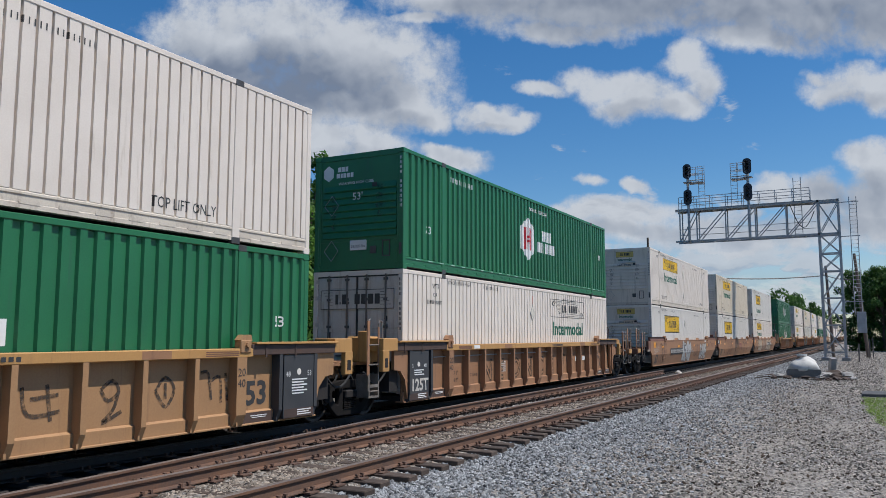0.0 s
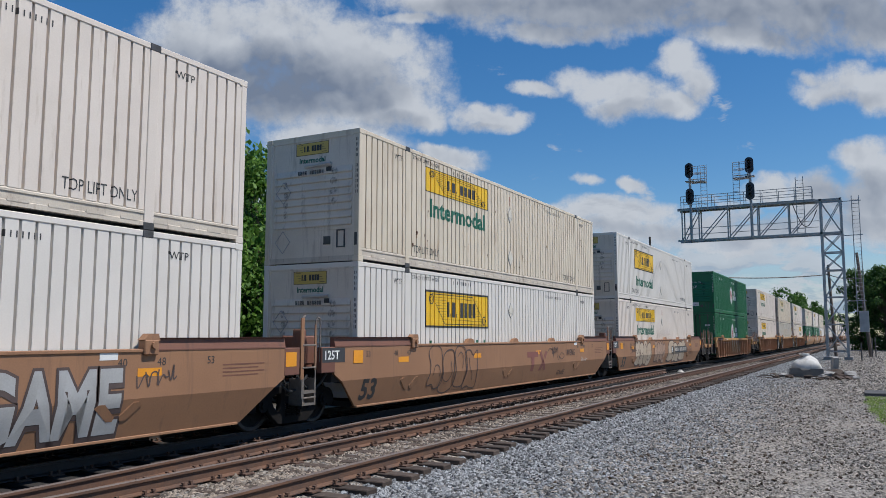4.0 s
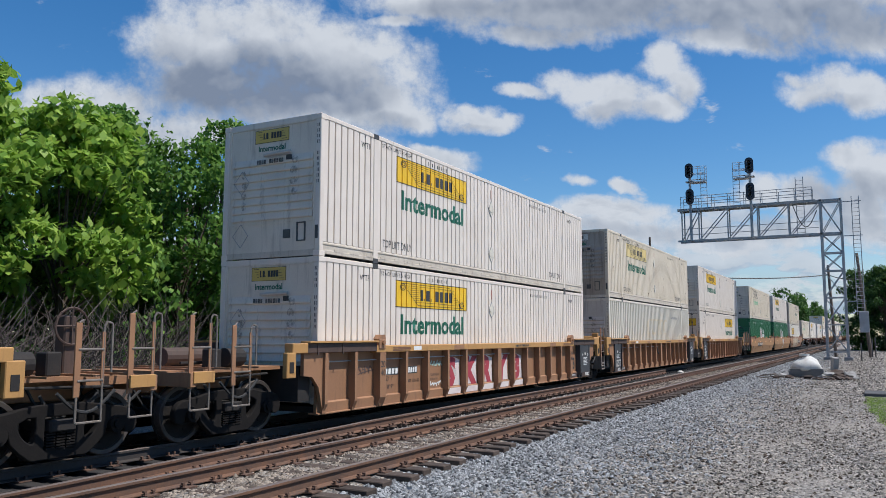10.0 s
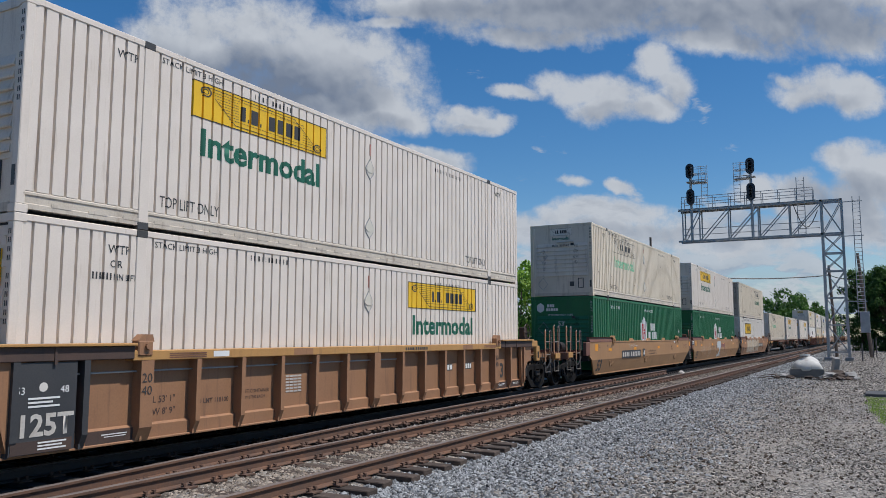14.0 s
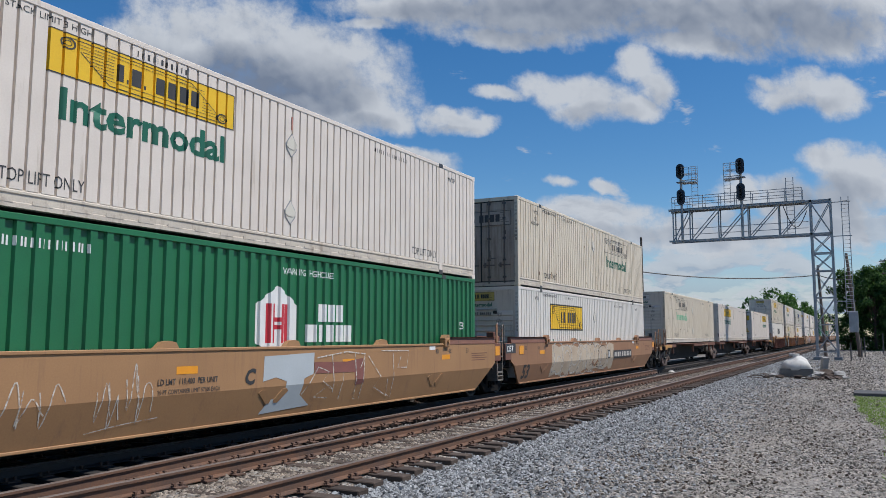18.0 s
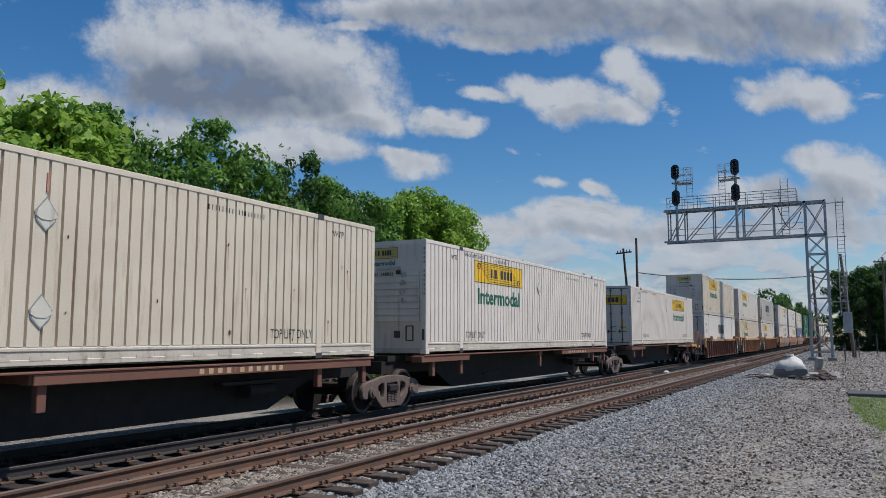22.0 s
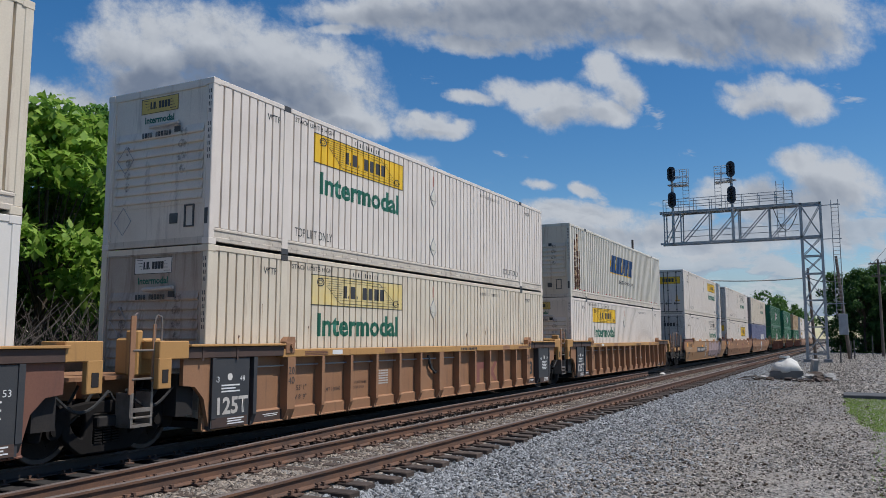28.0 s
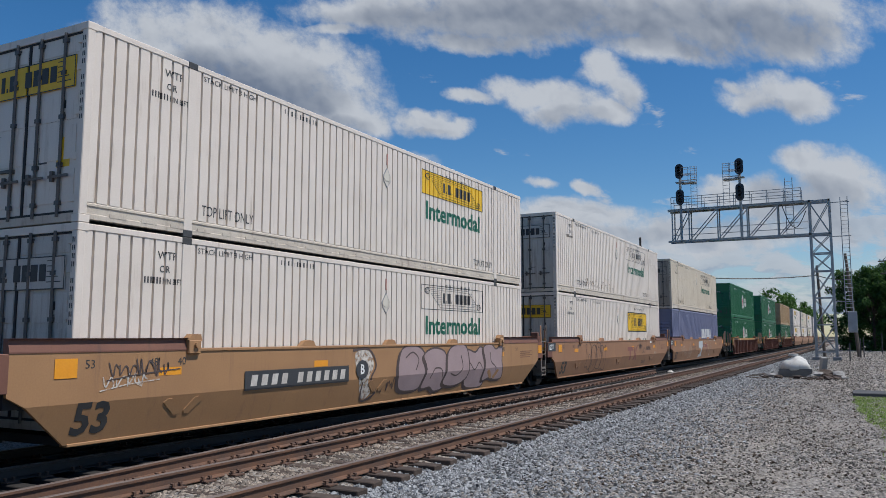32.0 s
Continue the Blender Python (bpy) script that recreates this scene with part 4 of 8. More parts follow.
def container(color, label, groove="fine", end="panel", end_color=None, sign=None, hub=False, reverse=False, posts=(2.0, 14.12), extra=None, text=INK, rust=0):
    """One container. sign: the haulier's sign style; hub: the green fleet's hexagon; reverse: doors lead, and the sign sits towards the tail."""
    ob = tagged(new("shipping_container"), label, "shipping container", "containers on the train")
    y0 = -W / 2
    post_color = color
    side = part("side_wall", side_mesh(groove, posts, color), None, ob)
    side.location = (0, y0 + 0.012, 0)
    part("side_wall", shared(("farside", color.name), lambda: to_mesh(box(bmesh.new(), 0.1, L - 0.1, W / 2 - 0.05, W / 2 - 0.01, 0.2, H - 0.1), color)), None, ob)
    part("roof", shared(("roof", color.name), lambda: to_mesh(box(bmesh.new(), 0.08, L - 0.08, y0 + 0.05, -y0 - 0.05, H - 0.05, H - 0.015), color)), None, ob)
    part("floor", shared("cfloor", lambda: to_mesh(box(bmesh.new(), 0.08, L - 0.08, y0 + 0.06, -y0 - 0.06, 0.05, 0.15), STEEL)), None, ob)
    for s in (-1, 1):
        part("top_rail", shared(("toprail", s, color.name), lambda: to_mesh(box(bmesh.new(), 0.1, L - 0.1, *sorted((s * W / 2, s * (W / 2 - 0.06))), H - 0.10, H - 0.005, 0.01), color)), None, ob)

        def low():
            bm = bmesh.new()
            prism(bm, [(s * W / 2, 0.06), (s * W / 2, 0.125), (s * (W / 2 - 0.014), 0.135), (s * (W / 2 - 0.014), 0.235), (s * W / 2, 0.245), (s * W / 2, 0.275), (s * (W / 2 - 0.025), 0.30), (s * (W / 2 - 0.06), 0.30), (s * (W / 2 - 0.06), 0.06)], 0.1, L - 0.1, "x")
            for i in range(27):
                box(bm, 0.5 + i * 0.57, 0.8 + i * 0.57, *sorted((s * W / 2, s * (W / 2 + 0.005))), 0.12, 0.17)
            return to_mesh(bm, RAILDIRT if color in (WHITE, CREAM, PALE) else color)
        part("bottom_rail", shared(("lowrail", s, color.name), low), None, ob)
        for x, e in ((0, 1), (L, -1)):
            part("corner_post", shared(("post", s, x, color.name), lambda: to_mesh(box(bmesh.new(), *sorted((x, x + e * 0.13)), *sorted((s * W / 2, s * (W / 2 - 0.13))), 0.11, H - 0.11, 0.012), color)), None, ob)
            for z in (0, H - 0.118):
                part("corner_casting", shared(("cast", s, x, z > 0, color.name), lambda: to_mesh(box(bmesh.new(), *sorted((x - e * 0.004, x + e * 0.175)), *sorted((s * (W / 2 + 0.004), s * (W / 2 - 0.16))), z + 0.002, z + 0.116, 0.008), color)), None, ob)
    for x in posts:
        part("stacking_post", shared(("stack", x, color.name), lambda: to_mesh(box(bmesh.new(), x - 0.09, x + 0.09, y0 - 0.006, y0 + 0.07, 0.11, H - 0.11, 0.008), color)), None, ob)
        for z in (0.0, H - 0.118):
            part("lift_casting", shared(("lift", x, z > 0), lambda: to_mesh(box(bmesh.new(), x - 0.1, x + 0.1, y0 - 0.01, y0 + 0.1, z + 0.002, z + 0.116, 0.008), STEEL)), None, ob)
    part("rear_wall", shared(("rear", color.name), lambda: to_mesh(box(bmesh.new(), L - 0.08, L - 0.03, y0 + 0.12, -y0 - 0.12, 0.12, H - 0.1), color)), None, ob)
    part("end_header", shared(("header", color.name), lambda: to_mesh(box(bmesh.new(), 0.01, 0.1, y0 + 0.13, -y0 - 0.13, H - 0.12, H - 0.005), color)), None, ob)
    part("end_sill", shared(("endsill", color.name), lambda: to_mesh(box(bmesh.new(), 0.01, 0.1, y0 + 0.13, -y0 - 0.13, 0.02, 0.14), RAILDIRT if color in (WHITE, CREAM, PALE) else color)), None, ob)

    def put(name, key, bm, material, lift=0.004):
        q = part(name, wrapped(key, bm, groove, posts, material, lift), None, ob)
        q.location = (0, y0 + 0.012, 0)
        return q

    def column():
        bm = bmesh.new()
        for i in range(11):
            if i != 4:
                z = 2.62 - 0.115 * i
                for k in (0.0, 0.038):
                    box(bm, -0.0045, 0.001, y0 + 0.045 + k, y0 + 0.058 + k, z, z + 0.07)
        return to_mesh(bm, LETTER if hub else INK)
    part("code_mark", shared(("column", hub), column), None, ob)
    if end == "panel":
        front_panel(ob, end_color or PANEL, hauler=not hub and sign is not None, hub=hub, ground=CLEAN if sign in ("outline", "faded") else FRONTSIGN)
    else:
        door_end(ob, end_color or DOORGREY, (YELLOW if sign in ("yellow", "bordered") else None) if not hub else None, sign == "outline", hub)
    if sign:
        sx = 9.68 if reverse else 2.87
        logo_hauler(ob, put, sx, 1.98, sign)
        if sign != "bordered":
            wall_lettering(put, "Intermodal", 0.62, sx + 0.22, 1.38, FADEDGREEN if sign == "outline" and not reverse else DARKGREEN, 0.03, 3.16, "fleet_word")
        else:
            wall_lettering(put, "Intermodal", 0.62, sx + 0.22, 0.76, DARKGREEN, 0.03, 3.16, "fleet_word")
    if hub:
        c, z = 7.77, 1.55
        hexa = [(c + 0.74 * math.sin(a) * 0.9, z + 0.70 * math.cos(a)) for a in [i * math.pi / 3 for i in range(6)]]
        put("fleet_badge", ("hex",), figure(hexa), LETTER)
        marks = [quad(c - 0.30, c - 0.20, z - 0.36, z + 0.36), quad(c - 0.15, c - 0.09, z - 0.36, z + 0.36), quad(c + 0.09, c + 0.15, z - 0.36, z + 0.36), quad(c + 0.20, c + 0.30, z - 0.36, z + 0.36),
                 quad(c - 0.09, c + 0.09, z + 0.03, z + 0.11), quad(c - 0.09, c + 0.09, z - 0.11, z - 0.03)]
        put("badge_mark", ("hexmark",), figure(*marks), RED, lift=0.007)
        put("fleet_name", ("hubname",), figure(*blocks(8.98, 9.82, 1.60, 1.95, (1.0, 0.8, 0.8), 0.22) + blocks(8.62, 10.16, 1.20, 1.54, (1.0, 0.5, 0.8, 0.8, 0.8), 0.22)), LETTER)
        wall_lettering(put, "WARNING HIGH CUBE", 0.17, 7.87, 2.48, LETTER, 0.01, 1.6)
        wall_lettering(put, "53", 0.27, 1.1, 0.95, LETTER, 0.01)
        wall_lettering(put, "53", 0.27, 15.2, 1.5, LETTER, 0.01)
        put("code_mark", ("hubcode",), figure(*bars(2.4, 3.7, 2.47, 2.6, (1,) * 16, 2.0)), LETTER)
        dashes = bmesh.new()
        for i in range(26):
            box(dashes, 0.6 + i * 0.6, 0.80 + i * 0.6, y0 - 0.007, y0 - 0.001, 0.255, 0.275)
        part("reflective_tape", shared("tape", lambda: to_mesh(dashes, SPRAYMINT)), None, ob)
    elif sign:
        wall_lettering(put, "TOP LIFT ONLY", 0.25, 2.3, 0.40, text, 0.0, 1.25)
        wall_lettering(put, "TOP LIFT ONLY", 0.25, 12.65, 0.40, text, 0.0, 1.25)
        wall_lettering(put, "STACK LIMIT 3 HIGH", 0.13, 2.25, 2.66, text, 0.0, 1.3)
        wall_lettering(put, "WTP", 0.18, 1.42, 2.50, text, 0.005)
        if reverse:
            wall_lettering(put, "OR", 0.15, 1.47, 2.30, text, 0.005)
            put("code_mark", ("pinname",), figure(*bars(1.18, 1.50, 2.12, 2.22, (1, 1, 1, 1, 1, 1), 1.2)), text)
            wall_lettering(put, "PIN LIFT", 0.13, 1.54, 2.12, text, 0.005, 0.40)
        else:
            wall_lettering(put, "WTP", 0.18, 14.55, 2.50, text, 0.005)
        put("code_mark", ("jcode2",), figure(*bars(4.35, 5.35, 2.64, 2.73, (0.5, 1, 1, 0.5, 0.1, 1, 0.5, 1, 1, 0.5, 1), 1.6)), text)
        put("code_mark", ("jcode",), figure(*bars(11.0, 12.4, 2.56, 2.65, (1,) * 18, 3.4)), text)
        for z in (0.75, 2.05):
            if z > 1 or not reverse:
                def holder():
                    bm = bmesh.new()
                    prism(bm, [(7.88, z + 0.03), (8.03, z + 0.22), (8.18, z + 0.03), (8.15, z - 0.08), (8.03, z - 0.20), (7.91, z - 0.08)], y0 - 0.004, y0 + 0.012)
                    prism(bm, [(7.875, z - 0.02), (7.90, z + 0.06), (8.16, z + 0.06), (8.185, z - 0.02), (8.10, z - 0.07), (7.96, z - 0.07)], y0 - 0.014, y0 - 0.004)
                    return to_mesh(bm, PALE)
                if z > 1 and color in (WHITE, CREAM):
                    part("warning_strip", shared("redstrip", lambda: to_mesh(box(bmesh.new(), 8.015, 8.045, y0 - 0.004, y0 + 0.01, 2.36, 2.62), REDTAPE)), None, ob)
                part("placard_rim", shared(("placard_rim", z), lambda: to_mesh(made(prism, [(7.86, z + 0.03), (8.03, z + 0.245), (8.20, z + 0.03), (8.17, z - 0.09), (8.03, z - 0.225), (7.89, z - 0.09)], y0 - 0.001, y0 + 0.01), GALV)), None, ob)
                part("placard_holder", shared(("placard", z, color.name), holder), None, ob)
    if rust:
        rnd = random.Random(rust)
        spots, runs = [], []
        for i in range(70 if rust == 9 else 30):
            x, z, r = (rnd.uniform(3.4, 7.6), 0.52 + rnd.uniform(-0.14, 0.16) * rnd.choice((1, 1, 2.2)), rnd.uniform(0.010, 0.030)) if rust == 9 else (rnd.uniform(0.3, L - 0.3), rnd.choice((0.5, 0.6, 0.9, 1.4, 1.9)) + rnd.uniform(-0.15, 0.15), rnd.uniform(0.010, 0.026) * rnd.choice((1, 1, 1.8)))
            spots.append([(x + r * rnd.uniform(0.6, 1) * math.cos(a), z + 1.7 * r * rnd.uniform(0.6, 1) * math.sin(a)) for a in [j * math.pi / 4 for j in range(8)]])
            if rnd.random() < 0.6:
                d = rnd.uniform(0.04, max(0.05, min(0.5, z - 0.34)))
                runs.append([(x - r * 0.6, z), (x - r * 0.2, z - d), (x + r * 0.2, z - d), (x + r * 0.6, z)])
        put("rust_patch", ("rustruns", rust), figure(*runs), RUSTRUN, lift=0.003)
        put("rust_patch", ("rustspots", rust), layered(*spots), RUSTSPOT, lift=0.005)
    if extra:
        extra(put)
    return ob


def extra_hauler_white(put):
    letters = blocks(5.85, 9.7, 1.40, 2.20, (0.9, 1.2, 0.34, 0.8, 0.85), 0.12, 0.22)
    put("fleet_name", ("swiftedge",), figure(*[[(px - 0.07, pz - 0.04) for px, pz in q] for q in letters]), YELLOW, lift=0.003)
    put("fleet_name", ("swift",), figure(*letters), BLUE, lift=0.006)
    wall_lettering(put, "INTERMODAL", 0.24, 7.3, 0.95, INK, 0.0, 2.85, "fleet_word")
    rnd = random.Random(77)
    flakes, runs = [], []
    for x, top in ((0.66, 2.3), (0.97, 2.55), (0.97, 1.6), (1.2, 1.9), (0.75, 1.2), (1.0, 1.1), (1.2, 0.95), (1.45, 0.7), (0.62, 0.7)):
        z = top
        for _ in range(9):
            d, w = rnd.uniform(0.10, 0.30), rnd.uniform(0.02, 0.06)
            o = rnd.uniform(-0.03, 0.03)
            flakes.append([(x + o - w, z), (x + o + w * 0.7, z + 0.02), (x + o + w, z - d * 0.7), (x + o, z - d), (x + o - w * 0.8, z - d * 0.6)])
            z -= d + rnd.uniform(0.01, 0.08)
            if z < 0.6:
                break
        runs.append([(x - 0.07, top), (x - 0.05, 0.36), (x + 0.05, 0.36), (x + 0.07, top)])
    put("rust_patch", ("rust",), layered(*flakes), RUSTSPOT, lift=0.006)
    put("rust_patch", ("rust2",), figure(*runs), RUSTRUN, lift=0.003)
    tape = []
    for i in range(24):
        tape.append(quad(0.5 + i * 0.64, 0.66 + i * 0.64, 0.34, 0.375))
    put("reflective_tape", ("redtape",), figure(*tape), RED)


def extra_pale(put):
    strokes = []
    for x, w in ((6.2, 0.8), (7.15, 1.0), (8.3, 0.2), (8.65, 0.7), (9.5, 0.75)):
        strokes += [quad(x + 0.30, x + w + 0.30, 2.06, 2.16, 0.2), quad(x + 0.14, x + 0.36, 1.52, 2.04, 0.2), quad(x + 0.1, x + 0.72 * w + 0.1, 1.40, 1.50, 0.2)]
    put("fleet_name", ("swiftpale",), layered(*strokes), BEIGE)
    put("code_mark", ("swcode",), figure(*bars(11.4, 13.0, 2.22, 2.34, (1,) * 18, 1.7)), BLUE)


def extra_prime(put):
    put("fleet_name", ("prime",), figure(*blocks(6.6, 9.4, 1.55, 2.25, (0.9, 0.9, 0.35, 1.2, 0.9, 0.3, 0.7), 0.15)), INK)
    wall_lettering(put, "INTERMODAL", 0.30, 5.9, 1.08, BLUE, 0.01, 4.1, "fleet_word")
    wall_lettering(put, "53FT", 0.34, 0.65, 2.05, INK, 0.01)
    wall_lettering(put, "XHC", 0.34, 0.65, 1.6, INK, 0.01)


def extra_blue(put):
    put("fleet_name", ("bluename",), figure(*blocks(9.3, 13.0, 1.2, 1.8, (1, 0.9, 0.9, 0.9, 0.9, 0.8), 0.2, 0.15)), LETTER)


FRONTSIGN = paint("faded_front_sign", (0.60, 0.44, 0.10), (0.52, 0.39, 0.12), 2, 0.6, bump=0.02)
DIRTYDOOR = paint("brown_streaked_door", (0.43, 0.37, 0.31), (0.33, 0.27, 0.21), 1.2, 0.6, bump=0.1, stain=(0.10, 0.065, 0.045), stain_amount=0.55)
JB = "white corrugated container with a yellow haulier's sign on its side"
SPECS = {
    "plain_white": (WHITE, "white corrugated container stacked on a green one", dict(sign=None, end="panel", extra=lambda put: (wall_lettering(put, "TOP LIFT ONLY", 0.25, 12.3, 0.40, INK, 0.0, 1.35), put("code_mark", ("wcode",), figure(*bars(9.6, 11.2, 2.5, 2.60, (1,) * 20, 3.2)), INK)))),
    "green": (GREEN, "dark green deep-ribbed container with a white hexagon badge", dict(groove="deep", hub=True, end_color=GREEN, posts=(2.0, 14.3))),
    "green_doors": (GREEN, "dark green deep-ribbed container, its doors leading", dict(groove="deep", hub=True, end="door", end_color=GREEN, posts=(2.0, 14.3))),
    "outline_doors": (WHITE, "white corrugated container with grey doors and outlined sign", dict(sign="outline", end="door", reverse=True, rust=9)),
    "dirty_doors": (CREAM, "grimy cream container with brown-streaked doors leading", dict(sign="outline", end="door", reverse=True, rust=31, end_color=DIRTYDOOR)),
    "yellow": (WHITE, JB, dict(sign="yellow")),
    "yellow_aged": (CREAM, "aged cream corrugated container with a yellow haulier's sign", dict(sign="yellow", rust=11)),
    "yellow_rust": (CREAM, "white container with rust spots and a yellow haulier's sign", dict(sign="yellow", rust=23)),
    "bordered": (CLEAN, "clean white container with a black-bordered yellow sign", dict(sign="bordered")),
    "faded": (CREAM, "rust-streaked cream container with a faded yellow sign", dict(sign="faded", rust=5, end_color=DIRTYDOOR)),
    "outline": (CREAM, "cream corrugated container with an outlined haulier's sign", dict(sign="outline", rust=41)),
    "yellow_doors": (WHITE, "white container with doors leading and yellow sign near the tail", dict(sign="yellow", end="door", reverse=True, end_color=WHITE)),
    "bordered_doors": (WHITE, "white container with a bordered yellow sign near the tail", dict(sign="bordered", end="door", reverse=True)),
    "pale": (PALE, "pale grey-green container with bleached beige lettering", dict(groove="deep", extra=extra_pale, end_color=DOORGREY)),
    "blue_word": (PALE, "rust-stained pale container with slanted blue lettering bars", dict(groove="deep", extra=extra_hauler_white, end_color=CREAM)),
    "smooth": (CLEAN, "smooth-sided bright white container with black lettering bars", dict(groove="smooth", extra=extra_prime, end="door")),
    "blue_grey": (BLUEGREY, "faded blue-grey container with white lettering bars", dict(groove="deep", extra=extra_blue, end_color=BLUEGREY)),
    "tan": (TANBOX, "weathered tan corrugated container", dict(groove="deep", end_color=TANBOX)),
}
# each unit: x of its containers' leading end at the clip's start, car kind, upper and lower container
UNITS = (
    (-4.05, "ribbed", "plain_white", "green"), (15.6, "ribbed", "green", "outline_doors"),
    (39.45, "smooth", "yellow", "bordered"), (59.1, "smooth", "yellow_rust", "bordered"), (78.6, "smooth", "bordered", "yellow"),
    (102.35, "ribbed", "green", "green_doors"),
    (125.85, "ribbed", "yellow", "yellow"), (145.35, "ribbed", "faded", "pale"), (164.95, "ribbed", "yellow", "yellow_doors"),
    (188.55, "smooth", "outline", "green"), (207.96, "smooth", "yellow", "green"), (227.3, "smooth", "dirty_doors", "bordered"),
    (248.4, "spine", "outline", None), (266.95, "spine", "yellow", None), (287.5, "spine", "yellow_doors", None),
    (308.1, "ribbed", "yellow_aged", "smooth"), (327.6, "ribbed", "yellow", "faded"), (346.9, "ribbed", "blue_word", "yellow"),
    (370.35, "smooth", "yellow_doors", "outline_doors"), (389.85, "smooth", "outline_doors", "bordered_doors"), (409.4, "smooth", "dirty_doors", "blue_grey"),
    (433.2, "ribbed", "green", "green"), (456.7, "ribbed", "green", "green"), (480.2, "ribbed", "tan", "green"),
    (503.7, "smooth", "yellow", "yellow"), (523.2, "smooth", "outline", "yellow"), (542.7, "smooth", "yellow", "faded"), (566.2, "ribbed", "yellow", "yellow"),
)
LOW_Z, HIGH_Z, SPINE_Z = 0.40, 0.40 + H, 1.284


# ---- railway cars ----
def disc(bm, x, y0, y1, z, r, seg=20):
    bmesh.ops.create_cone(bm, cap_ends=True, segments=seg, radius1=r, radius2=r, depth=abs(y1 - y0), matrix=Matrix.Translation((x, (y0 + y1) / 2, z)) @ Matrix.Rotation(radians(90), 4, "X"))


WHEEL_R = 0.46


def wheelset_mesh():
    def make():
        bm = bmesh.new()
        bar(bm, (0, -1.0, 0), (0, 1.0, 0), 0.08, 10)
        for s in (-1, 1):
            disc(bm, 0, s * 0.66, s * 0.69, 0, WHEEL_R + 0.025, 32)
            disc(bm, 0, s * 0.69, s * 0.78, 0, WHEEL_R - 0.07, 32)
            disc(bm, 0, s * 0.78, s * 0.84, 0, 0.17, 16)
            for k in range(4):
                a = k * math.pi / 2
                box(bm, 0.27 * math.cos(a) - 0.03, 0.27 * math.cos(a) + 0.03, *sorted((s * 0.78, s * 0.792)), 0.27 * math.sin(a) - 0.03, 0.27 * math.sin(a) + 0.03)
        me = to_mesh(bm, WHEELDARK)
        me.materials.append(TREAD)
        rim = bmesh.new()
        rim.from_mesh(me)
        for s in (-1, 1):
            rings = []
            for r, y in ((WHEEL_R - 0.075, 0.775), (WHEEL_R - 0.065, 0.82), (WHEEL_R - 0.01, 0.825), (WHEEL_R, 0.815), (WHEEL_R, 0.69)):
                rings.append([rim.verts.new((r * math.cos(i * math.pi / 16), s * y, r * math.sin(i * math.pi / 16))) for i in range(32)])
            for p, q in zip(rings, rings[1:]):
                for i in range(32):
                    f = rim.faces.new((p[i], p[(i + 1) % 32], q[(i + 1) % 32], q[i])[::s])
                    f.material_index = 1
        rim.to_mesh(me)
        rim.free()
        return me
    return shared("wheelset", make)


def frame_mesh(s, material):
    """The cast side frame of a truck: a rounded casting with three windows."""
    def make():
        cu = bpy.data.curves.new("side_frame", "CURVE")
        cu.dimensions, cu.fill_mode, cu.extrude, cu.bevel_depth, cu.bevel_resolution = "2D", "BOTH", 0.042, 0.018, 1
        outer = [(-1.22, 0.36), (-1.24, 0.52), (-1.12, 0.66), (-0.75, 0.72), (-0.35, 0.79), (0.35, 0.79), (0.75, 0.72), (1.12, 0.66), (1.24, 0.52), (1.22, 0.36), (1.07, 0.34), (1.04, 0.50),
                 (0.90, 0.58), (0.74, 0.50), (0.70, 0.34), (0.45, 0.12), (0.3, 0.10), (-0.3, 0.10), (-0.45, 0.12), (-0.70, 0.34), (-0.74, 0.50), (-0.90, 0.58), (-1.04, 0.50), (-1.07, 0.34)]
        for pts in (outer, [(-0.62, 0.60), (-0.36, 0.66), (-0.36, 0.34), (-0.44, 0.30), (-0.58, 0.42)], [(0.62, 0.60), (0.58, 0.42), (0.44, 0.30), (0.36, 0.34), (0.36, 0.66)], [(-0.25, 0.66), (0.25, 0.66), (0.25, 0.20), (-0.25, 0.20)]):
            sp = cu.splines.new("POLY")
            q = curved(pts, True, 2) if len(pts) > 4 else pts
            sp.points.add(len(q) - 1)
            for pt, (x, z) in zip(sp.points, q):
                pt.co = (x, z, 0, 1)
            sp.use_cyclic_u = True
        ob = bpy.data.objects.new("side_frame", cu)
        scene.collection.objects.link(ob)
        me = bpy.data.meshes.new_from_object(ob.evaluated_get(bpy.context.evaluated_depsgraph_get()))
        bpy.data.objects.remove(ob)
        me.transform(Matrix.Translation((0, s * 1.0, 0)) @ Matrix.Rotation(radians(90), 4, "X"))
        me.materials.clear()
        me.materials.append(material)
        return me
    return shared(("sideframe", s, material.name), make)


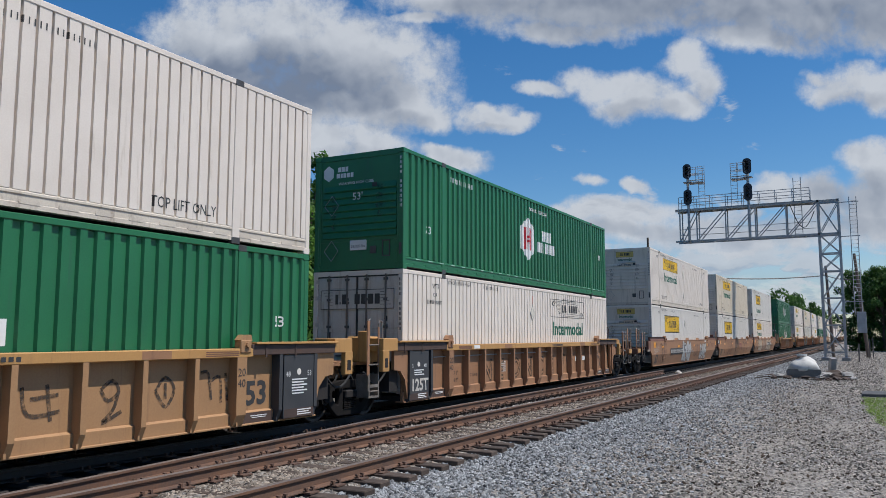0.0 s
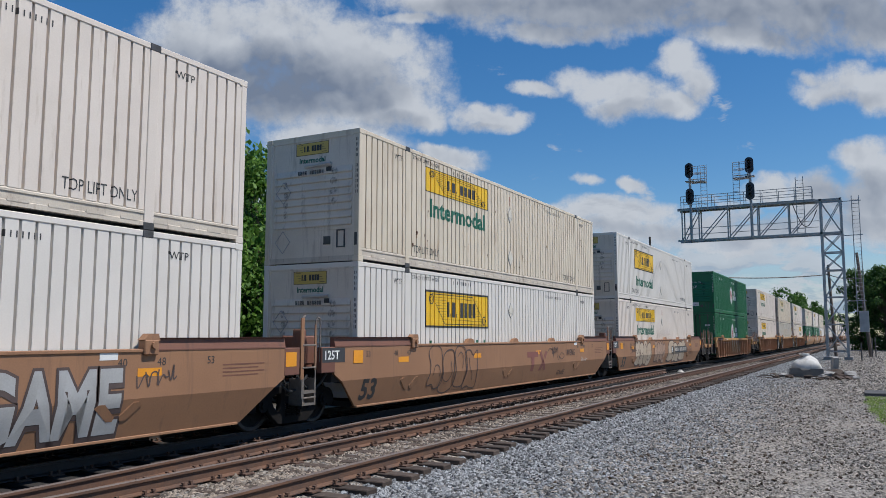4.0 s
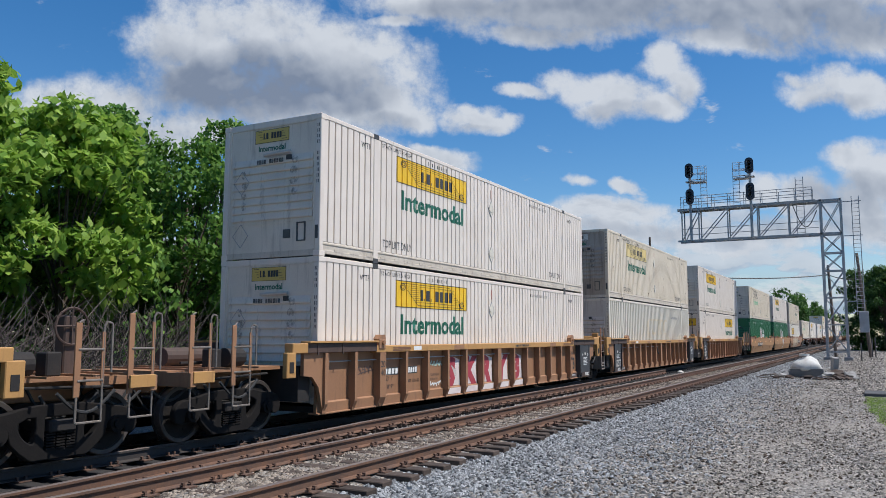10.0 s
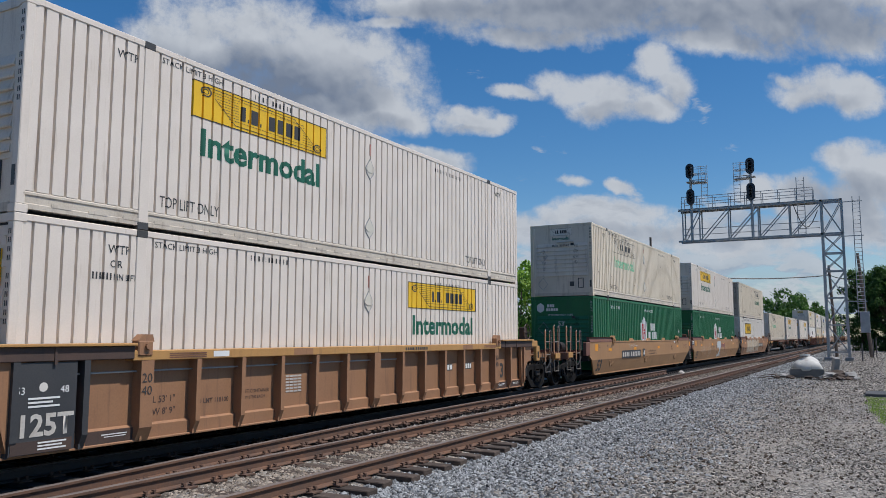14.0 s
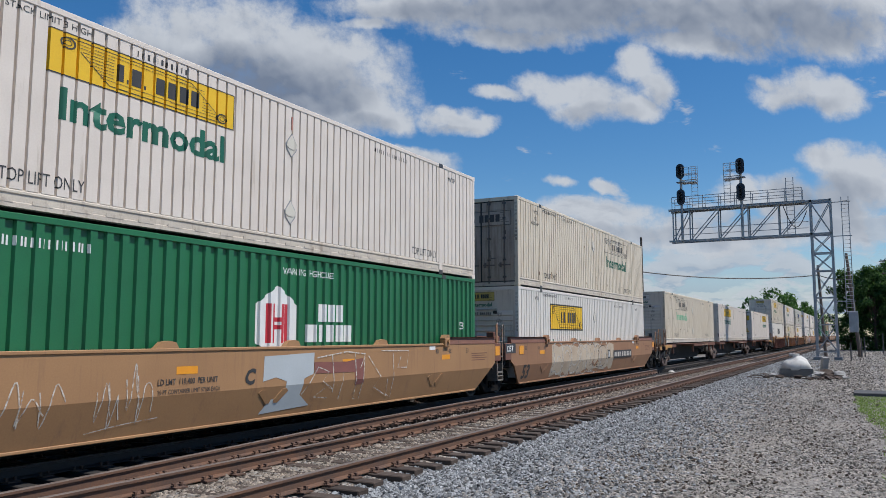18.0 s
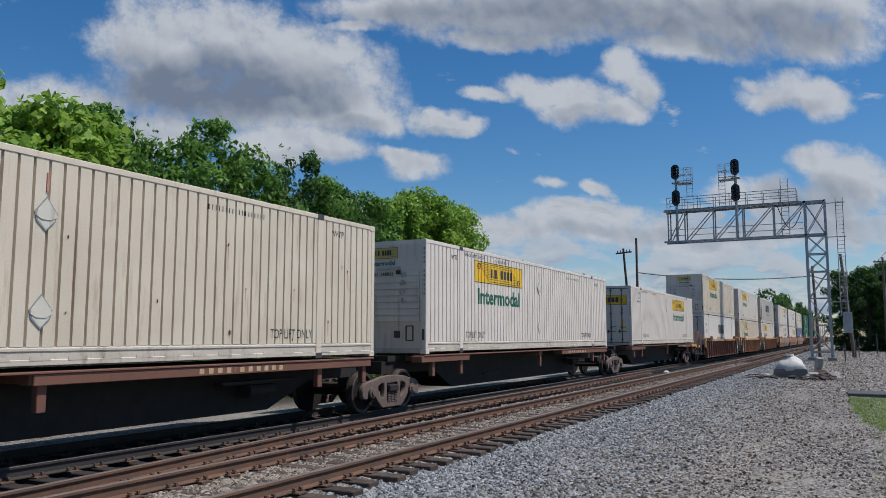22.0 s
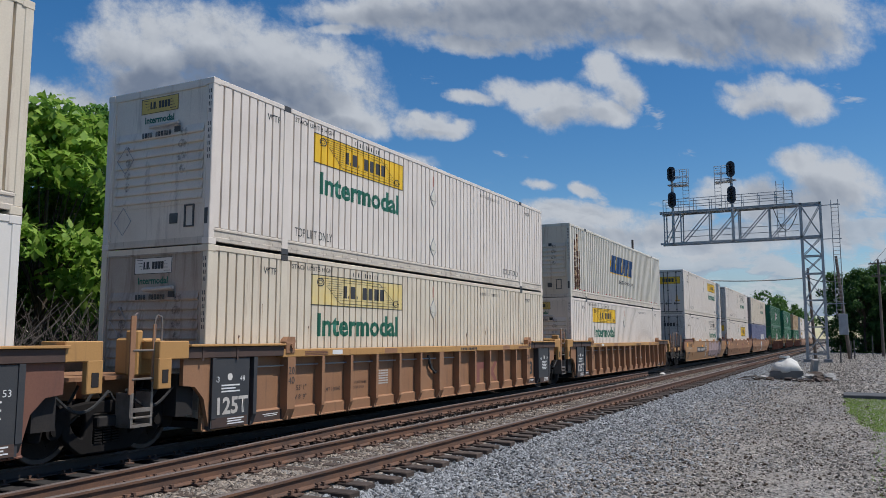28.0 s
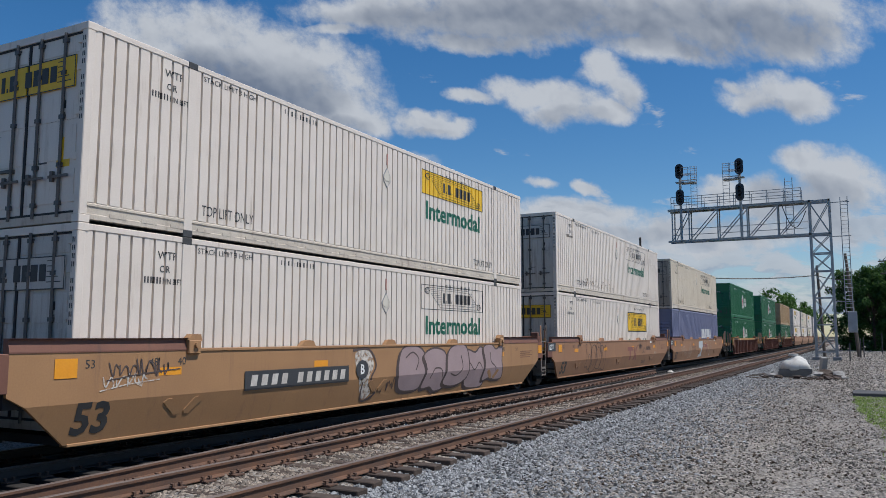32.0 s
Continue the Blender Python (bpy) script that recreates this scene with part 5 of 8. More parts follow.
def truck(parent, x, material):
    t = part("truck", shared("bolster", lambda: to_mesh(made(lambda b: [box(b, -0.2, 0.2, -1.12, 1.12, 0.44, 0.60, 0.02), box(b, -0.3, 0.3, -0.3, 0.3, 0.58, 0.78)]), BLACK)), None, parent)
    t.location = (x, 0, 0)
    for s in (-1, 1):
        part("side_frame", frame_mesh(s, material), None, t)

        def springs():
            bm = bmesh.new()
            for dx in (-0.15, 0.0, 0.15):
                for i in range(6):
                    disc(bm, dx, s * 0.94, s * 1.07, 0.23 + 0.038 * i, 0.012, 8)
                    box(bm, dx - 0.065, dx + 0.065, *sorted((s * 0.93, s * 1.075)), 0.215 + 0.038 * i, 0.235 + 0.038 * i)
            return to_mesh(bm, material)
        part("spring_nest", shared(("springs", s, material.name), springs), None, t)
    for dx in (-0.89, 0.89):
        w = part("wheelset", wheelset_mesh(), None, t)
        w.location = (dx, 0, WHEEL_R)
        for s in (-1, 1):
            part("bearing", shared(("bearing", s, material.name), lambda: to_mesh(made(lambda b: [disc(b, 0, s * 0.94, s * 1.10, 0, 0.125, 14), disc(b, 0, s * 1.10, s * 1.13, 0, 0.07, 10)]), material)), None, t).location = (dx, 0, WHEEL_R)
    return t


def figure_on(name, parent, y, material, key, *polys):
    me = shared(("flat", key, material.name), lambda: to_mesh(layered(*polys), material))
    q = part(name, me, None, parent)
    q.location = (0, y, 0)
    return q


def text_on(parent, text, size, x, y, z, material, bold=0.0, slant=0.0):
    q = part("lettering", lettering(text, size, material, "LEFT", bold, slant), None, parent)
    q.location = (x, y, z)
    return q


def hand_rail(parent, x, y, z0, z1, color):
    """A brown upright plate and a bent grab iron, with steel rungs and a stirrup below."""
    def uprights():
        bm = bmesh.new()
        box(bm, -0.25, -0.155, -0.015, 0.015, 0.9 - 1.4, z1 - 1.4, 0.005)
        box(bm, 0.17, 0.225, -0.012, 0.012, z0 - 1.45, z1 - 1.52, 0.004)
        return to_mesh(bm, CARBROWN)

    def irons():
        bm = bmesh.new()
        pts = [(0.2, 0.56), (0.2, z1 - 0.05), (0.24, z1 + 0.02), (0.33, z1 + 0.0), (0.34, z1 - 0.12), (0.34, z0 + 0.1)]
        for (ax, az), (bx, bz) in zip(pts, pts[1:]):
            bar(bm, (ax, 0, az - 1.4), (bx, 0, bz - 1.4), 0.016, 6)
        bar(bm, (-0.2, 0, 0.56 - 1.4), (-0.2, 0, 0.92 - 1.4), 0.018, 6)
        for z in (0.56, z0, z0 + 0.42):
            bar(bm, (-0.2, -0.01, z - 1.4), (0.2, -0.01, z - 1.4), 0.017, 6)
        bar(bm, (-0.2, 0, z1 - 1.4), (-0.13, 0, z1 - 1.36), 0.014, 6)
        return to_mesh(bm, WORNSTEEL)
    q = part("hand_rail", shared(("grab", z0, z1), uprights), None, parent)
    q.location = (x, y, 1.4)
    part("grab_iron", shared(("iron", z0, z1), irons), None, q)
    return q


def air_hose(parent, x, s, y=-0.45):
    """Black brake hoses that hang in loops at the end of a car."""
    def make():
        bm = bmesh.new()
        for k, (yy, drop) in enumerate(((y, 0.42), (y - 0.35, 0.28), (y + 0.3, 0.5))):
            pts = [(s * 0.9 * i / 8, yy, 0.92 - drop * math.sin(math.pi * i / 8) + 0.05 * k) for i in range(9)]
            for p, q in zip(pts, pts[1:]):
                bar(bm, p, q, 0.024, 6)
        return to_mesh(bm, GASKET)
    part("air_hose", shared(("hose", s, y), make), None, parent).location = (x, 0, 0)


def coupler(parent, x, s):
    def make():
        bm = bmesh.new()
        box(bm, -0.9, 0.1, -0.09, 0.09, -0.1, 0.1, 0.02)
        prism(bm, [(-0.95, -0.2), (-1.12, -0.16), (-1.2, 0.0), (-1.12, 0.16), (-0.9, 0.17), (-0.85, -0.15)], -0.15, 0.15, "z")
        return to_mesh(bm, TRUCKDUST)
    q = part("coupler", shared("coupler", make), None, parent)
    q.matrix_basis = pose(x, 0, 0.84, 0, 0, 0 if s < 0 else 180)


def end_platform(parent, x0, s, color, joined, reach=2.6):
    """The deck over a truck: s = -1 at the leading end, 1 at the trailing end; joined where two units share the truck."""
    reach = 1.0 if joined else reach
    a, b = sorted((x0, x0 + s * reach))

    def make():
        bm = bmesh.new()
        box(bm, a, b, -0.45, 0.45, 0.80, 1.12, 0.02)
        box(bm, a, b, -0.9, 0.9, 1.10, 1.16)
        if not joined:
            e = x0 + s * reach
            box(bm, *sorted((e - s * 0.12, e)), -1.42, 1.42, 0.92, 1.15, 0.01)
            box(bm, *sorted((e - s * 0.9, e - s * 0.1)), -1.0, -0.94, 1.02, 1.14)
            for k in (0.4, 1.0, 1.7):
                box(bm, e - s * k - 0.02, e - s * k + 0.02, -1.3, 1.3, 1.16, 1.19)
        return to_mesh(bm, color)
    part("end_platform", shared(("platform", x0, s, color.name, joined, reach), make), None, parent)
    if joined:
        air_hose(parent, x0, s, -0.9)
        if s < 0:
            hand_rail(parent, x0 - 0.75, -1.40, 1.12, 2.05, color)

            def stack():
                bm = bmesh.new()
                box(bm, x0 - 0.55, x0 - 0.15, -1.15, -0.55, 1.16, 1.72, 0.03)
                box(bm, x0 - 0.70, x0 - 0.58, -1.20, -0.95, 1.16, 1.84, 0.02)
                return to_mesh(bm, CARTAN if color is CARBROWN else color)
            part("guide_stand", shared(("gstand", x0, color.name), stack), None, parent)
            part("step_box", shared(("sbox", x0), lambda: to_mesh(made(lambda b: [box(b, x0 - 0.95, x0 - 0.55, -1.42, -1.10, 0.42, 0.46), box(b, x0 - 0.95, x0 - 0.91, -1.42, -1.10, 0.42, 0.92), box(b, x0 - 0.59, x0 - 0.55, -1.42, -1.10, 0.42, 0.92), box(b, x0 - 0.95, x0 - 0.55, -1.42, -1.38, 0.64, 0.70)]), WORNSTEEL)), None, parent)
    else:
        air_hose(parent, x0 + s * (reach - 0.6), s)
        air_hose(parent, x0 + s * (reach - 1.6), s, -1.0)
        hand_rail(parent, x0 + s * (reach - 0.25), -1.36, 1.12, 2.05, color)
        if reach > 2:
            hand_rail(parent, x0 + s * (reach - 1.15), -1.40, 1.12, 1.9, color)
        coupler(parent, x0 + s * (reach - 0.75), s)

        def brake():
            bm = bmesh.new()
            bmesh.ops.create_cone(bm, cap_ends=True, segments=14, radius1=0.17, radius2=0.17, depth=0.4, matrix=Matrix.Translation((x0 + s * 1.0, -0.62, 1.34)) @ Matrix.Rotation(radians(90), 4, "Y"))
            box(bm, x0 + s * 1.5 - 0.12, x0 + s * 1.5 + 0.12, -0.75, -0.5, 1.16, 1.5, 0.02)
            bar(bm, (x0 + s * 2.0, -0.4, 1.26), (x0 + s * 0.4, -0.4, 1.26), 0.025, 6)
            bar(bm, (x0 + s * 2.2, -1.1, 1.0), (x0 + s * 0.6, -1.1, 1.05), 0.02, 6)
            return to_mesh(bm, BLACK)
        part("brake_gear", shared(("brake", x0, s), brake), None, parent)
        def wheel():
            bm = bmesh.new()
            cx, cz = x0 + s * 1.9, 1.86
            ring = [(cx + 0.27 * math.cos(i * math.pi / 8), -0.55, cz + 0.27 * math.sin(i * math.pi / 8)) for i in range(16)]
            for i in range(16):
                bar(bm, ring[i], ring[(i + 1) % 16], 0.018, 5)
            for i in (0, 4, 8, 12):
                bar(bm, (cx, -0.55, cz), ring[i], 0.014, 5)
            box(bm, cx - 0.10, cx + 0.10, -0.52, -0.30, 1.16, 2.02, 0.02)
            return to_mesh(bm, CARDARK)
        if reach > 2 and s > 0:
            part("hand_brake", shared(("handbrake", x0, s), wheel), None, parent)
        part("air_reservoir", shared(("reservoir", x0, s), lambda: to_mesh(bar(bmesh.new(), (x0 + s * 0.7, 0.5, 1.34), (x0 + s * 1.6, 0.5, 1.34), 0.17, 14), CARDARK)), None, parent)
        part("step_plate", shared(("stepplate", x0, s, reach), lambda: to_mesh(box(bmesh.new(), *sorted((x0 + s * (reach - 0.5), x0 + s * (reach - 0.05))), -1.44, -1.40, 0.98, 1.16, 0.006), CARTAN)), None, parent)


def corner_guide(parent, x, y, color):
    """The locking box that stands on the side sill."""
    def make():
        bm = bmesh.new()
        box(bm, -0.13, 0.13, -0.08, 0.08, -0.16, 0.06, 0.015)
        prism(bm, [(-0.15, 0.06), (-0.05, 0.15), (0.12, 0.15), (0.15, 0.04)], -0.07, 0.07)
        disc(bm, 0.02, -0.12, -0.08, -0.02, 0.05, 8)
        return to_mesh(bm, color)
    q = part("lock_bracket", shared(("guide", color.name), make), None, parent)
    q.location = (x, y, 1.6)


RIBS = [L / 2 + k * (1.06 + abs(i)) for k, i in [(-1, 7 - j) for j in range(8)]] + [L / 2] + [L / 2 + 1.06 + j for j in range(8)]
RY, RW = 1.52, 1.335      # ribbed car: half width over the ribs, and over the recessed wall


def well_ribbed(label, color, joined, variant):
    """A well car with outside ribs: a recessed wall between posts below a heavy top chord."""
    ob = tagged(new("well_car"), label, "railway car", "cars of the train")
    x0, x1 = -0.62, L + 0.62
    for s in (-1, 1):
        part("top_chord", shared(("chord", s), lambda: to_mesh(box(bmesh.new(), 1.75, L - 1.75, *sorted((s * RY, s * (RY - 0.19))), 1.37, 1.52, 0.012), CARTAN)), None, ob)
        for a, b in ((x0, 1.78), (L - 1.78, x1)):
            def ends():
                bm = bmesh.new()
                box(bm, a, b, *sorted((s * RY, s * (RY - 0.19))), 1.40, 1.585, 0.01)
                for k in (0.35, 1.15):
                    box(bm, a + k - 0.02, a + k + 0.02, *sorted((s * (RY + 0.012), s * RY)), 1.36, 1.60)
                return to_mesh(bm, CARDARK)
            part("end_chord", shared(("endchord", s, a), ends), None, ob)
            part("end_lip", shared(("endlip", s, a), lambda: to_mesh(box(bmesh.new(), a + 0.05, b, *sorted((s * (RY + 0.05), s * (RY - 0.19))), 1.587, 1.625, 0.006), CARTAN)), None, ob)

        def panel():
            bm = bmesh.new()
            prism(bm, [(s * RW, 1.42), (s * RW, 0.46), (s * (RW + 0.05), 0.43), (s * (RW + 0.05), 0.245), (s * (RW - 0.02), 0.245), (s * (RW - 0.02), 1.42)], x0 + 0.5, x1 - 0.5, "x")
            return to_mesh(bm, color)
        part("side_panel", shared(("panel", s, color.name), panel), None, ob)
        part("bottom_sill", shared(("sill", s, color.name), lambda: to_mesh(box(bmesh.new(), x0 + 0.5, x1 - 0.5, *sorted((s * (RW + 0.09), s * (RW - 0.15))), 0.215, 0.25, 0.008), color)), None, ob)
        for e, k in ((x0, -1), (x1, 1)):
            def skirt():
                bm = bmesh.new()
                prism(bm, [(e, 1.42), (e, 0.98), (e - k * 0.26, 0.95), (e - k * 0.46, 0.75), (e - k * 0.60, 0.24), (e - k * 0.72, 0.24), (e - k * 0.80, 1.42)][::k], *sorted((s * (RY - 0.06), s * (RY - 0.14))))
                return to_mesh(bm, color)
            part("end_skirt", shared(("skirt", s, k, color.name), skirt), None, ob)

    def rib(wide, shade):
        bm = bmesh.new()
        h = 0.115 if wide else 0.045
        prism(bm, [(-RY + 0.005, 1.40), (-RW + 0.004, 1.40), (-RW + 0.004, 0.24), (-RW - 0.10, 0.24), (-RY + 0.005, 0.42)], -h, h, "x")
        box(bm, -0.055, -0.02, -RW - 0.13, -RW - 0.05, 0.235, 0.30)
        return to_mesh(bm, shade)
    for i in range(17):
        x = RIBS[i]
        wide = i in (2, 8, 14)
        shade = BLACKPANEL if (i < 2 and joined[0]) or (i > 14 and joined[1]) else color
        r = part("rib", shared(("rib", wide, shade.name), lambda: rib(wide, shade)), None, ob)
        r.location = (x, 0, 0)
        if i not in (0, 16):
            r2 = part("rib", r.data, None, ob)
            r2.matrix_basis = pose(x, 0, 0, 0, 0, 180)
    part("well_floor", shared("wellfloor", lambda: to_mesh(box(bmesh.new(), x0 + 0.6, x1 - 0.6, -1.3, 1.3, 0.25, 0.36), BLACK)), None, ob)
    part("brake_pipe", shared("ribpipe", lambda: to_mesh(bar(bmesh.new(), (-0.3, -RW - 0.07, 1.22), (9.0, -RW - 0.07, 1.22), 0.014, 6), GALV)), None, ob)
    for e, s in ((x0, -1), (x1, 1)):
        part("bulkhead", shared(("bulk", s), lambda: to_mesh(box(bmesh.new(), *sorted((e - s * 0.35, e)), -1.33, 1.33, 0.5, 1.16), BLACK)), None, ob)
        end_platform(ob, e, s, CARBROWN, joined[0 if s < 0 else 1], 2.73)

        def block():
            bm = bmesh.new()
            near = joined[0 if s < 0 else 1]
            box(bm, *sorted((e - s * 0.05, e + s * (0.55 if near else 0.40))), -RY - 0.005, -RY + (0.5 if near else 0.2), 1.40, 1.68 if near else 1.584, 0.012)
            box(bm, *sorted((e + s * 0.30, e + s * 0.56)), -RY - 0.01, -RY + 0.10, 0.96, 1.42, 0.012)
            return to_mesh(bm, CARTAN)
        part("end_block", shared(("endblock", s, joined[0 if s < 0 else 1]), block), None, ob)
        part("jacking_slot", shared(("slot", s), lambda: to_mesh(box(bmesh.new(), e + s * 0.43 - 0.06, e + s * 0.43 + 0.06, -RY - 0.016, -RY - 0.0105, 1.05, 1.25, 0.004), BLACK)), None, ob)
    for x in (1.95, L - 1.95):
        corner_guide(ob, x, -RY + 0.06, color)
    y = -RY + 0.02
    for k, (xa, word_) in enumerate(((-0.03, "125T"), (L - 0.92, ""))):
        if not joined[k]:
            continue          # only the shared ends carry the dark stencil panel
        part("stencil_panel", shared(("stencil", k), lambda: to_mesh(box(bmesh.new(), xa, xa + 0.90, y, y + 0.05, 0.26, 1.39), BLACKPANEL)), None, ob)
        part("foot_plate", shared(("footpl", k), lambda: to_mesh(box(bmesh.new(), xa + 0.02, xa + 0.86, y - 0.005, y - 0.001, 0.265, 0.42), CARDARK)), None, ob)
        if word_:
            text_on(ob, word_, 0.38, xa + 0.07, y - 0.006, 0.48, WORNWHITE, 0.03)
        text_on(ob, "53" if k == 0 else "48", 0.13, xa + 0.05, y - 0.006, 1.0, LETTER)
        text_on(ob, "48" if k == 0 else "53", 0.13, xa + 0.66, y - 0.006, 1.0, LETTER)
        figure_on("stencil_line", ob, y - 0.006, LETTER, ("lines", k), *[quad(xa + 0.22, xa + 0.66 - 0.1 * (j % 2), 0.93 - 0.05 * j, 0.955 - 0.05 * j) for j in range(3 if k == 0 else 6)])
        figure_on("stencil_line", ob, y - 0.007, LETTER, ("lines2", k), *[quad(xa + 0.38, xa + 0.78 - 0.06 * (j % 2), 0.38 - 0.04 * j, 0.40 - 0.04 * j) for j in range(3)])
        figure_on("stencil_disc", ob, y - 0.006, CLEAN, ("disc", k), [(xa + 0.42 + 0.06 * math.cos(a), 1.08 + 0.06 * math.sin(a)) for a in [j * math.pi / 6 for j in range(12)]])
    for x in (RIBS[2], RIBS[14]):
        text_on(ob, "20", 0.19, x - 0.10, -RY - 0.001, 1.06, INK)
        text_on(ob, "40", 0.19, x - 0.10, -RY - 0.001, 0.88, INK)
    text_on(ob, "53", 0.56, L - 1.74, -RW - 0.004, 0.56, INK, 0.03)
    text_on(ob, "LD LMT 118100", 0.11, 3.12, -RW - 0.004, 0.66, CARDARK, 0.01)
    text_on(ob, "IL 53' 1\"", 0.14, 2.24, -RW - 0.004, 0.74, CARDARK, 0.01)
    text_on(ob, "IW 8' 9\"", 0.14, 2.24, -RW - 0.004, 0.56, CARDARK, 0.01)
    text_on(ob, "20 FT CONTAINER", 0.085, 4.14, -RW - 0.004, 0.76, CARDARK, 0.0)
    text_on(ob, "LIMIT 57500 EACH", 0.075, 4.14, -RW - 0.004, 0.66, CARDARK, 0.0)
    figure_on("stencil_line", ob, -RW - 0.004, SPRAY, "table", *[quad(5.30 + 0.115 * i, 5.40 + 0.115 * i, 0.98 - 0.055 * j, 1.012 - 0.055 * j) for i in range(4) for j in range(6)])
    figure_on("chord_joint", ob, -RY - 0.003, CARDARK, "chordjoint", quad(L / 2 - 0.008, L / 2 + 0.008, 1.375, 1.515))
    for k, (xa, n_) in enumerate(((2.30, 4), (3.08, 6)) if variant in (r_pink, r_mural) else ((11.18, 4), (12.2, 6)) if variant is None else ()):
        figure_on("mark_panel", ob, -RW - 0.003, BLACKPANEL, ("ribmark", xa), quad(xa, xa + 0.62 + 0.06 * k, 0.86, 1.03))
        figure_on("mark_bar", ob, -RW - 0.006, LETTER, ("ribbar", xa), *bars(xa + 0.05, xa + 0.58 + 0.06 * k, 0.885, 1.005, (1,) * n_, 0.45, 0.1))
    for i in (1, 14, 15):
        xa = RIBS[i] + 0.06
        if joined[0 if i == 1 else 1] or i != 1:
            figure_on("foot_plate", ob, -RW - 0.053, CARDARK, ("footmark", i), quad(xa + 0.05, xa + 0.88, 0.25, 0.425))
            figure_on("stencil_line", ob, -RW - 0.056, LETTER, ("footline", i), quad(xa + 0.30, xa + 0.72, 0.36, 0.375), quad(xa + 0.34, xa + 0.70, 0.33, 0.342))
    figure_on("chord_patch", ob, -RY - 0.002, CARBROWN, "chordpatch", quad(12.05, 12.6, 1.385, 1.505), quad(5.3, 5.85, 1.385, 1.505))
    figure_on("stencil_line", ob, -RY - 0.003, CARRED, "chordlines", *[quad(xc, xc + 0.75, 1.40 + 0.03 * j, 1.415 + 0.03 * j) for xc in (13.3, 2.4) for j in range(3)])
    figure_on("notice_plate", ob, -RY - 0.003, LETTER, "noticeR", quad(3.3, 3.65, 1.40, 1.49))
    figure_on("chord_bars", ob, -RY - 0.003, INK, "chordbars", *bars(9.2, 10.2, 1.41, 1.47, (1, 1, 1, 1, 0.3, 1, 1, 1, 1, 1, 1), 0.5))
    if variant:
        variant(ob)
    return ob


def smooth_side(s, color):
    def make():
        yo = 1.45
        bm = bmesh.new()
        prism(bm, [(-1.0, 0.96), (-0.75, 0.82), (L + 0.75, 0.82), (L + 1.0, 0.96), (L + 1.0, 1.50), (-1.0, 1.50)], *sorted((s * yo, s * (yo - 0.05))))
        a = [(-0.75, s * yo, 0.822), (L + 0.75, s * yo, 0.822), (L + 0.05, s * (yo - 0.17), 0.26), (-0.05, s * (yo - 0.17), 0.26)]
        b = [(x, y - s * 0.05, z) for x, y, z in a]
        va, vb = [bm.verts.new(q) for q in a], [bm.verts.new(q) for q in b]
        fs = [bm.faces.new(va), bm.faces.new(vb[::-1])] + [bm.faces.new((va[i], vb[i], vb[(i + 1) % 4], va[(i + 1) % 4])) for i in range(4)]
        bmesh.ops.recalc_face_normals(bm, faces=fs)
        return to_mesh(bm, color)
    return shared(("smoothside", s, color.name), make)


